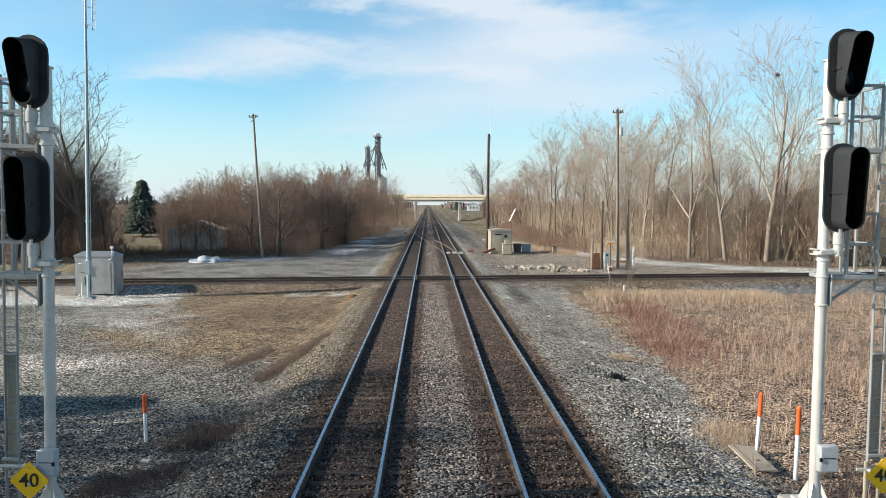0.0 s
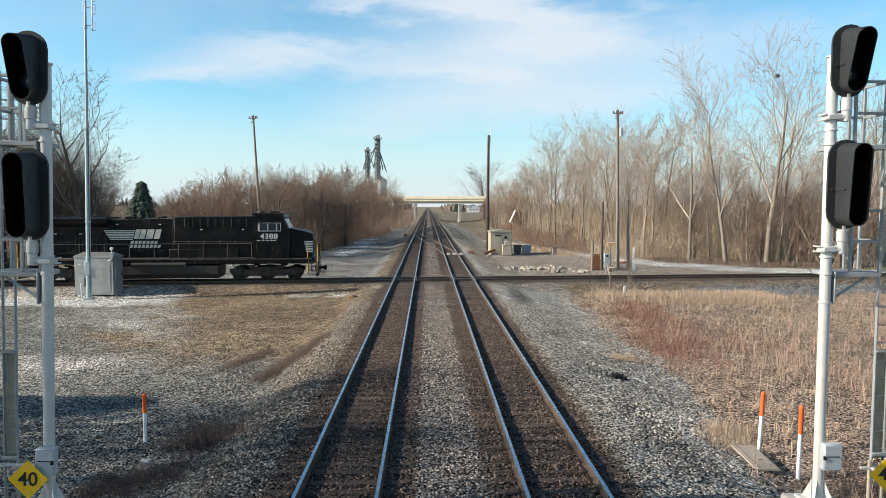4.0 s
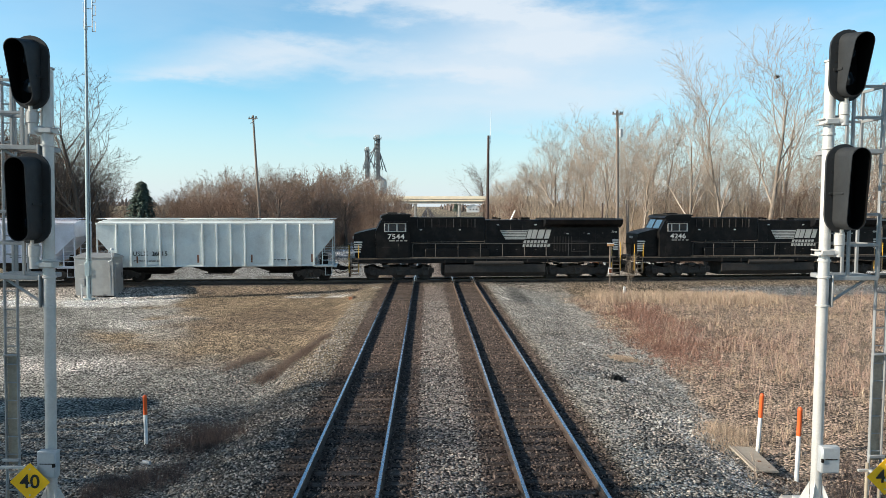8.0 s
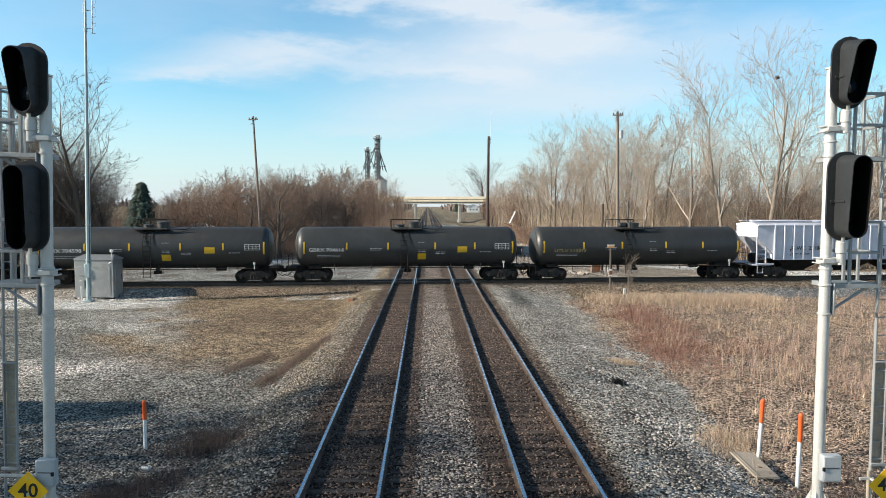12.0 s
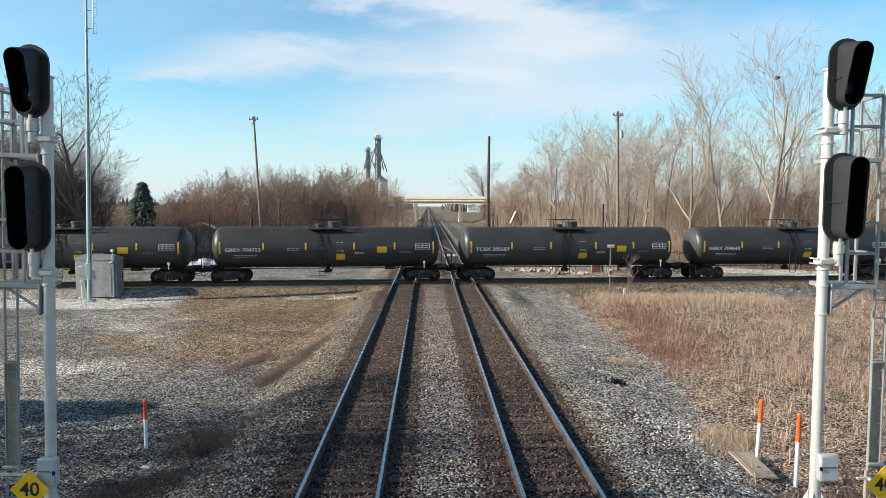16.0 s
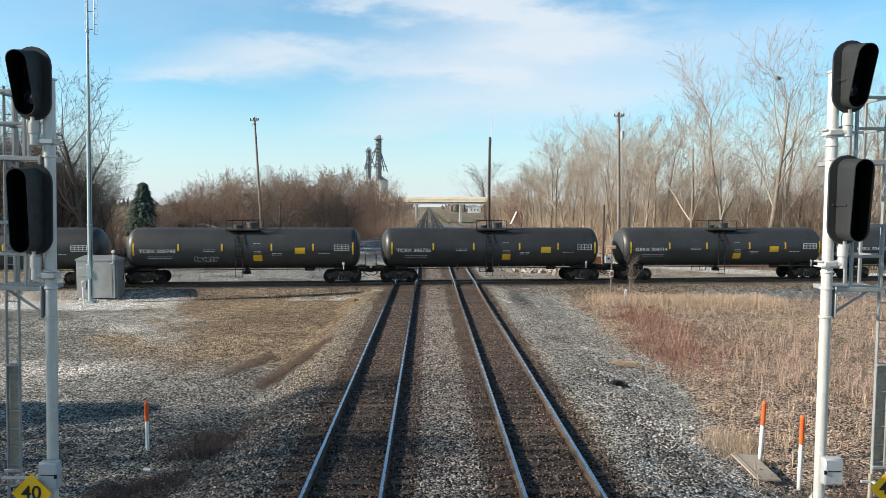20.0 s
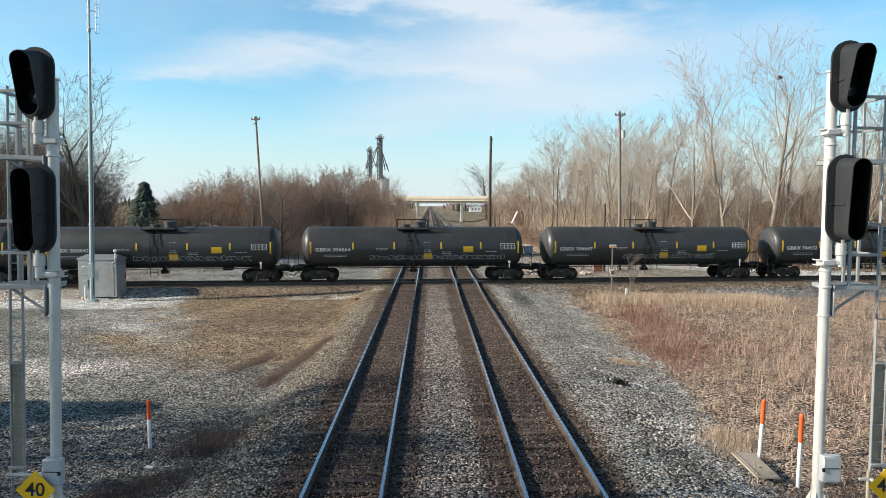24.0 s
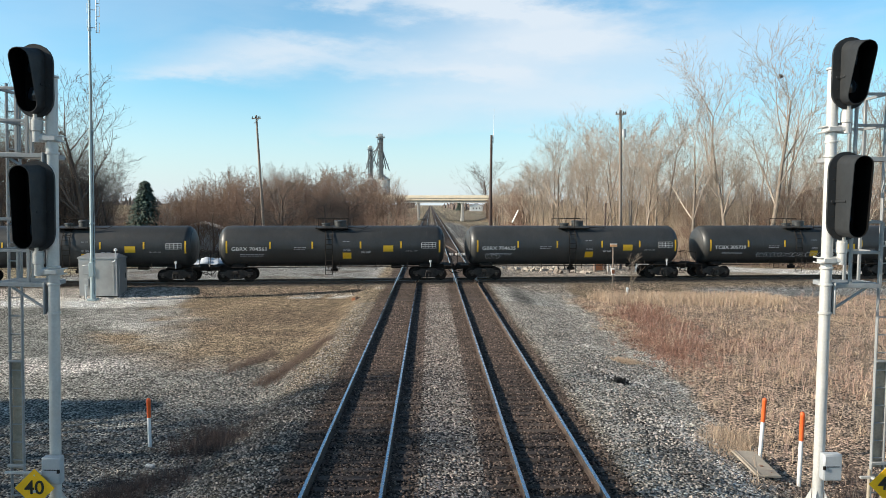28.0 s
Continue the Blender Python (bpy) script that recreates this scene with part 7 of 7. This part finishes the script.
plant("bare_tree", HERO[0], -36.0, 73.0, 20.6, 20, "large dark-limbed bare tree with a broad open crown", "tree", "tall trees west of the crossing", 1.15)
plant("bare_tree", HERO[1], -43.5, 78.0, 18.5, 200, "dark-limbed bare tree behind the signal", "tree", "tall trees west of the crossing", 0.95)
plant("bare_tree", HERO[0], 21.0, 262, 22.0, 40, "lone bare round-crowned tree by the bridge", "tree", "", 1.3)
plant("bare_tree", TALL[2], 34.8, 71.5, 25.5, 200, "very tall bare tree with a dark nest", "tree", "woods east of the crossing")
plant("bare_tree", TALL[0], 31.0, 72.5, 22.5, 80, "very tall bare tree at the wood's edge", "tree", "woods east of the crossing")
plant("bare_tree", TALL[3], 27.5, 73.5, 20.0, 10, "tall bare leaning tree at the wood's edge", "tree", "woods east of the crossing")
for x, y, h, t in ((-17.6, 80.3, 10.4, 70), (-21.5, 83.5, 8.8, 10), (-14.4, 92.0, 9.0, 130), (-12.6, 104.0, 9.0, 300)):
    plant("scrub_tree", OAK[int(h * 10) % 2], x, y, h, t, "dark-limbed spreading tree at the front of the scrub", "tree", "scrub wood west of the tracks", 1.1)
nest = thing("bird_nest", pose(35.0, 70.8, 18.5), "dark round twig nest high in a bare tree", "nest")
nt = Twigs()
for _ in range(160):
    v = Vector((rt.gauss(0, 1), rt.gauss(0, 1), rt.gauss(0, 0.7))).normalized() * 0.17
    w = Vector((rt.gauss(0, 1), rt.gauss(0, 1), rt.gauss(0, 1))).normalized() * 0.12
    nt.add(v - w, v + w, 0.012, 0.008)
part("twigs", nt.mesh("twigs", M_DARKPOLE), None, nest)
for x, y, s in ((14.2, 103, 3.8), (13.8, 97, 3.2), (24, 76, 3.5), (27.5, 75, 4.0), (33, 72, 4.0), (38, 70.5, 3.6), (20.5, 85, 3.2), (18.5, 93, 4.0)):
    plant("bare_bush", BUSH[rt.randrange(3)], x, y, s, rt.uniform(0, 360), "reddish bare bush at the wood's edge", "bush", "bushes at the wood's edge")
for x, y, s in ((-21, 81, 3.2), (-25, 79.5, 4.0), (-34.5, 79, 2.6), (-15.0, 89, 4.0), (-14.2, 97, 4.0), (-13.0, 108, 4.4), (-12.2, 120, 4.4), (-11.8, 134, 4.4)):
    plant("bare_bush", BUSH[rt.randrange(3)], x, y, s, rt.uniform(0, 360), "bare red-brown bush before the scrub wood", "bush", "bushes before the scrub wood")
for x, y, h, t in ((-29.8, 88.6, 7.4, 15), (-27.6, 87.8, 8.2, 100), (-32.0, 89.5, 6.6, 220)):
    plant("scrub_tree", BROAD[int(t) % 4], x, y, h, t, "bare brown scrub tree before the shed", "tree", "scrub wood west of the tracks")
plant("sapling", SAPLING[0], 13.45, 47.6, 3.1, 30, "small bare sapling in dry grass", "sapling", "")
plant("sapling", SAPLING[1], 17.2, 20.5, 2.6, 120, "bare weedy sapling in the dead field", "sapling", "")
plant("sapling", SAPLING[0], 14.6, 23.5, 1.8, 10, "bare weedy sapling in the dead field", "sapling", "")


# dark spruce
def spruce(x, y, h, label):
    t = thing("spruce_tree", pose(x, y, -0.9), label, "tree")
    part("trunk", Shape().tube((0, 0, 0), (0, 0, h * 0.95), 0.25, 0.04, 8), M_BARK, t)
    vs, fs = [], []
    rr = random.Random(3)
    for i in range(2400):
        z = h * (0.08 + 0.9 * rr.random() ** 1.2)
        rad = (1 - z / h) * h * 0.38 * rr.uniform(0.35, 1.05) + 0.15
        a = rr.uniform(0, 6.283)
        c = Vector((rad * math.cos(a), rad * math.sin(a), z))
        o = Vector((math.cos(a), math.sin(a), -0.35)).normalized() * rr.uniform(0.5, 1.0)
        w = Vector((-math.sin(a), math.cos(a), rr.uniform(-0.3, 0.3))) * rr.uniform(0.18, 0.35)
        k = len(vs)
        vs += [c - o * 0.4, c + w + o * 0.2, c + o, c - w + o * 0.2, c + Vector((0, 0, 0.12))]
        fs += [(k, k + 1, k + 4), (k + 1, k + 2, k + 4), (k + 2, k + 3, k + 4), (k + 3, k, k + 4)]
    part("crown", Shape().add(vs, fs), M_SPRUCE, t)


spruce(-52.4, 128, 10.6, "dark green spruce among bare trees")
# out of view, added only to cast a streak of shade over the yard
spruce(-31.5, 17.2, 11.5, "unseen dark green spruce, added to shade the gravel yard")
spruce(27, 640, 13, "dark green conifer far beyond the bridge")


def brush(name, n, place, h0, h1, material, label, lean=0.35, r0=0.012):
    """Undergrowth: very many upright forked stems as one mesh."""
    tw = Twigs()
    rr = random.Random(n)
    for _ in range(n):
        x, y = place(rr)
        z = float(height(np.array(x), np.array(y))) - 0.03
        h = rr.uniform(h0, h1)
        d = Vector((rr.gauss(0, lean), rr.gauss(0, lean), 1)).normalized()
        p = Vector((x, y, z))
        m = p + d * h * 0.5
        tw.add(p, m, r0, r0 * 0.8)
        for _ in range(2):
            e = (d + Vector((rr.gauss(0, lean), rr.gauss(0, lean), 0.1))).normalized()
            tw.add(m, m + e * h * 0.55, r0 * 0.75, r0 * 0.35)
    return tagged(new(name, tw.mesh(name, material)), label, "undergrowth", "", "stuff")


def west_edge(r):
    y = 80 + 75 * r.random()
    return -15.0 + (y - 84) * 0.09 - 7 * r.random() ** 2, y


def west_row(r):
    x = -16 - 50 * r.random()
    return x, 79 + (x + 16) * 0.12 + 10 * r.random()


def east_row(r):
    x = 19 + 45 * r.random()
    return x, 77 - (x - 19) * 0.22 + 9 * r.random()


def east_lane(r):
    y = 84 + 80 * r.random()
    return 14.5 + 0.02 * (y - 84) + 7 * r.random() ** 1.5 + max(0, 95 - y) * 0.4, y


def east_thicket(r):
    b = 0.10 + 0.56 * r.random()
    y = bearing_value(FRONT, b) + 2 + 34 * r.random()
    return b * y, y


def west_thicket(r):
    b = -0.64 + 0.62 * r.random()
    y = bearing_value(FRONT, b) + 2 + 30 * r.random()
    if -0.375 < b < -0.29 and y < 98 and r.random() < 0.8:
        y = 100 + 8 * r.random()
    if -0.445 < b < -0.385 and y < 124:
        y = 140 + 10 * r.random()
    return b * y, y


brush("thicket", 4200, east_thicket, 2.5, 8.5, M_THICKET, "tangled bare saplings filling the east woods", 0.22, 0.026)
brush("thicket", 4200, west_thicket, 2.0, 5.5, M_TWIGRED, "tangled bare saplings filling the west woods", 0.3, 0.024)
brush("undergrowth", 4200, west_edge, 0.6, 2.3, M_TWIGRED, "dense red-brown winter undergrowth along the scrub wood")
brush("undergrowth", 4200, west_row, 0.4, 1.6, M_BRIAR, "dense brown winter undergrowth before the trees", 0.7, 0.011)
brush("undergrowth", 2600, east_row, 0.8, 3.4, M_THICKET, "dense brown winter undergrowth at the wood's edge", 0.45, 0.02)
brush("undergrowth", 3200, east_lane, 0.8, 2.6, M_TWIGRED, "red-brown brambles along the gravel road", 0.45, 0.018)


def blades(name, n, place, h0, h1, material, label, lean=0.5, wide=0.012):
    """Dead grass and weeds: bent thin blades as one mesh."""
    xy, hh = [], []
    r = np.random.default_rng(n)
    xy = place(r, n)
    n = len(xy)
    h = h0 + (h1 - h0) * r.random(n)
    z = height(xy[:, 0], xy[:, 1]) - 0.02
    a = r.random(n) * 6.283
    d = np.stack([np.cos(a), np.sin(a), np.zeros(n)], -1)
    s = np.stack([-np.sin(a), np.cos(a), np.zeros(n)], -1)
    b = np.abs(r.normal(0, lean, n))
    p0 = np.stack([xy[:, 0], xy[:, 1], z], -1)
    up = np.array([0, 0, 1.0])
    p1 = p0 + up * (h * 0.55)[:, None] + d * (h * b * 0.3)[:, None]
    p2 = p1 + up * (h * 0.45 * np.maximum(0.0, 1 - 0.6 * b))[:, None] + d * (h * b * 0.6)[:, None]
    w = s * (wide * (0.6 + 0.8 * r.random(n)))[:, None]
    v = np.stack([p0 - w, p0 + w, p1 + w * 0.8, p1 - w * 0.8, p2], 1).reshape(-1, 3)
    o = np.arange(n) * 5
    f = [tuple(q) for q in np.stack([o, o + 1, o + 2, o + 3], -1)] + [tuple(q) for q in np.stack([o + 3, o + 2, o + 4], -1)]
    me = bpy.data.meshes.new(name)
    me.from_pydata(v, [], f)
    me.materials.append(material)
    return tagged(new(name, me), label, "dead grass", "", "stuff")


def field_place(y_power, keep):
    def place(r, n):
        y = 13 + 34 * r.random(n) ** y_power
        x = 6.2 + (11.4 + 0.62 * y) * r.random(n)
        ok = (cross_off(x, y) < -5.2) & keep(x, y, r.random(n))
        return np.stack([x[ok], y[ok]], -1)
    return place


def edge_of(x, y):
    return 8.3 - 2.2 * (patchy(x + 90, y + 30, 2.5) - 0.5) - 1.5 * (1 - soft(y, 17, 27))


def sprays(name, n, place, h0, h1, stalks, material, label, wide=0.006, fan=0.9, droop=0.5):
    """Dead weeds: clumps of thin bent stalks that fan out from one root, as one mesh."""
    r = np.random.default_rng(n + stalks)
    roots = place(r, n)
    n = len(roots)
    tall = (h0 + (h1 - h0) * r.random(n) ** 1.5)
    xy = np.repeat(roots, stalks, 0) + r.normal(0, 0.06, (n * stalks, 2))
    h = np.repeat(tall, stalks) * (0.55 + 0.6 * r.random(n * stalks))
    n *= stalks
    a, out = r.random(n) * 6.283, np.abs(r.normal(0, fan, n))
    d = np.stack([np.cos(a), np.sin(a), np.zeros(n)], -1)
    up = np.array([0, 0, 1.0])
    p = [np.stack([xy[:, 0], xy[:, 1], height(xy[:, 0], xy[:, 1]) - 0.02], -1)]
    for k in range(3):
        slope = out * (0.6 + droop * k)
        step = (d * slope[:, None] + up * np.maximum(0.05, 1 - 0.28 * k * out)[:, None]) / np.sqrt(1 + slope ** 2)[:, None]
        step = step + r.normal(0, 0.12, (n, 3))
        p.append(p[-1] + step * (h / 3)[:, None])
        p[-1][:, 2] = np.maximum(p[-1][:, 2], p[0][:, 2] + 0.03)
    s = np.stack([-np.sin(a), np.cos(a), np.zeros(n)], -1) * (wide * (0.6 + 0.8 * r.random(n)))[:, None]
    v = np.stack([p[0] - s, p[0] + s, p[1] + s * 0.8, p[1] - s * 0.8, p[2] + s * 0.6, p[2] - s * 0.6, p[3]], 1).reshape(-1, 3)
    o = np.arange(n) * 7
    f = [tuple(q) for q in np.stack([o, o + 1, o + 2, o + 3], -1)] + [tuple(q) for q in np.stack([o + 3, o + 2, o + 4, o + 5], -1)] + [tuple(q) for q in np.stack([o + 5, o + 4, o + 6], -1)]
    me = bpy.data.meshes.new(name)
    me.from_pydata(v, [], f)
    me.materials.append(material)
    return tagged(new(name, me), label, "dead weeds", "", "stuff")


blades("dry_grass", 90000, field_place(1.0, lambda x, y, u: (x > edge_of(x, y)) & (u < (0.25 + 0.75 * soft(y, 18, 27))) & (u < 0.14 + 0.24 * soft(x, 11, 15) + soft(patchy(x, y, 5.0), 0.42, 0.6) * (0.4 + 0.6 * soft(y, 22, 36)))), 0.06, 0.22, M_DRYGRASS, "tan dry grass and dead stalks over the field", 2.6, 0.006)
sprays("pink_weeds", 5200, field_place(1.25, lambda x, y, u: (x > edge_of(x, y) + 1.2) & (u < 0.12 + 0.9 * soft(patchy(x + 31, y + 9, 5.5), 0.44, 0.6) * soft(x, 10, 14))), 0.30, 0.95, 14, M_PINKWEED, "tangled pinkish-tan dead weeds over the field", 0.006, 0.8, 0.5)
sprays("straw_tufts", 4200, field_place(1.25, lambda x, y, u: (x > edge_of(x, y) + 0.3) & (u < 0.1 + soft(patchy(x + 8, y + 77, 3.5), 0.46, 0.6) * (0.35 + 0.65 * soft(y, 26, 36)))), 0.25, 0.65, 14, M_DRYGRASS, "bent straw-coloured grass tufts over the field", 0.006, 1.5, 0.6)
sprays("dark_weeds", 1500, field_place(1.6, lambda x, y, u: (x > edge_of(x, y) + 0.2) & (u < 0.15 + soft(patchy(x + 50, y + 3, 2.5), 0.5, 0.62))), 0.2, 0.6, 12, M_GREYWEED, "grey-brown dead weeds over the field", 0.004, 1.2, 0.6)
sprays("red_weeds", 3600, field_place(1.3, lambda x, y, u: (x > edge_of(x, y)) & (y > 21) & (u < 0.05 + 0.9 * soft(patchy(x + 70, y, 4.0), 0.45, 0.6) * (1 - soft(x, 11.5, 16)))), 0.12, 0.34, 14, M_REDWEED, "low red-brown dead weeds along the field's edge", 0.007, 1.4, 0.6)
sprays("tall_dead_stalks", 700, field_place(1.2, lambda x, y, u: (x > edge_of(x, y) + 2.5) & (u < soft(patchy(x + 20, y, 6.0), 0.45, 0.6))), 0.8, 1.7, 7, M_PINKWEED, "taller bent pinkish dead stalks", 0.005, 0.45, 0.4)


def strip(x0, y0, x1, y1, w, wob=0.4):
    def place(r, n):
        t = r.random(n)
        return np.stack([x0 + (x1 - x0) * t + r.normal(0, w, n), y0 + (y1 - y0) * t + r.normal(0, wob, n)], -1)
    return place


def tuft(x, y, rx, ry):
    def place(r, n):
        return np.stack([x + r.normal(0, rx, n), y + r.normal(0, ry, n)], -1)
    return place


sprays("weed_strip", 520, strip(-6.2, 23.6, -4.9, 30.4, 0.24), 0.15, 0.42, 14, M_GREYWEED, "strip of grey-brown dead weeds in the ballast", 0.0035, 1.0, 0.5)
sprays("weed_strip", 240, strip(-8.0, 25.6, -7.0, 28.6, 0.2), 0.12, 0.3, 14, M_GREYWEED, "strip of red-brown dead weeds in the gravel", 0.0035, 1.0, 0.5)
sprays("weed_patch", 300, tuft(-6.15, 17.7, 0.42, 0.55), 0.25, 0.62, 16, M_DARKWEED, "tuft of dark dead weeds in grey ballast", 0.003, 1.0, 0.5)
sprays("weed_patch", 330, strip(-7.6, 14.2, -6.2, 15.6, 0.4, 0.4), 0.15, 0.42, 16, M_DARKWEED, "dark dead weeds at the foot of the ballast", 0.003, 1.2, 0.5)
sprays("weed_patch", 260, strip(7.0, 16.4, 7.7, 18.4, 0.35, 0.4), 0.15, 0.45, 14, M_DRYGRASS, "dry tan weeds by the marker posts", 0.0035, 1.0, 0.5)
sprays("weed_patch", 380, strip(7.2, 12.5, 9.6, 15.2, 0.5, 0.6), 0.12, 0.4, 14, M_DARKWEED, "dead grey weeds round the signal's foot", 0.0035, 1.3, 0.5)
sprays("red_weed_strip", 1500, strip(9.4, 27.5, 12.2, 37.5, 0.8, 1.8), 0.12, 0.34, 14, M_REDWEED, "strip of dark red dead weeds at the field's edge", 0.007, 1.4, 0.6)
sprays("red_weed_strip", 700, strip(11.0, 37.0, 12.8, 43.0, 0.6, 1.0), 0.15, 0.4, 14, M_REDWEED, "strip of red dead weeds beside the blond grass", 0.008, 1.2, 0.6)
blades("blond_grass", 14000, strip(10.8, 44.9, 22.0, 44.7, 0.5, 1.2), 0.25, 0.65, M_DRYGRASS, "taller blond grass before the crossing track", 0.9, 0.008)
blades("weed_tuft", 260, strip(5.75, 22.3, 5.8, 22.5, 0.12, 0.1), 0.12, 0.28, M_INK, "small dark dead weed in pale ballast", 0.6, 0.012)
blades("grass_tuft", 900, strip(6.9, 26.4, 7.5, 26.8, 0.25, 0.2), 0.05, 0.2, M_DRYGRASS, "small tuft of yellow grass in ballast", 0.9, 0.01)
blades("edge_grass", 4500, strip(24, 74.5, 40, 69.5, 0.6, 1.4), 0.15, 0.7, M_GREYWEED, "brown grass along the wood's edge", 1.0, 0.014)
blades("edge_grass", 5000, strip(13, 104, 16.5, 82, 0.8, 1.0), 0.15, 0.55, M_DRYGRASS, "tan grass along the gravel road", 1.0, 0.014)

# far woods along the horizon
fw = Twigs()
rw = random.Random(9)
for _ in range(3500):
    a = rw.uniform(-0.75, 0.75)
    dist = rw.uniform(700, 1400)
    x, y = math.sin(a) * dist, math.cos(a) * dist
    if abs(x) < 25:
        continue
    h = rw.uniform(4, 12) * (0.4 + 0.9 * LATTICE[int(a * 90) % 256, 3])
    fw.add((x, y, -1), (x + rw.gauss(0, 1), y, h * 0.6), 0.9, 1.6)
    fw.add((x, y, h * 0.5), (x + rw.gauss(0, 1.5), y, h), 1.6, 0.3)
tagged(new("far_woods", fw.mesh("far_woods", M_FARWOOD, 4)), "hazy line of bare woods on the horizon", "woods", "", "stuff")

# ---- ties, last of the structure ----
for track in mains:
    y = 6.0
    far = Shape()
    while y < 240:
        yy = y + rng.uniform(-0.04, 0.04)
        near_cross = abs(cross_off(track.location.x, yy)) < 1.9
        if not near_cross:
            turn = pose(rng.uniform(-0.06, 0.06), yy, -0.172 + rng.uniform(-0.008, 0.004), 0, 0, rng.uniform(-1.2, 1.2))
            if y < 62:
                tie = new("tie", tie_shape[int(rng.integers(3))])
                tie.parent, tie.matrix_basis = track, turn
                if y < 34:
                    pl = new("tie_plates", plate_mesh)
                    pl.parent, pl.matrix_basis = tie, pose(0, 0, 0)
            else:
                far.box((0, 0, -0.09), (2.6, 0.225, 0.18), 0, turn)
        y += 0.5
    tagged(part("far_ties", far, M_TIE, track), "", "", "", "stuff")
far_c = Shape()
x = -70.0
while x < 70:
    turn = pose(x + rng.uniform(-0.04, 0.04), rng.uniform(-0.06, 0.06), -0.18, 0, 0, 90 + rng.uniform(-1.5, 1.5))
    far_c.box((0, 0, -0.09), (2.6, 0.225, 0.18), 0.01, turn)
    x += 0.52
tagged(part("crossing_ties", far_c, M_TIE, cross), "", "", "", "stuff")

motions()
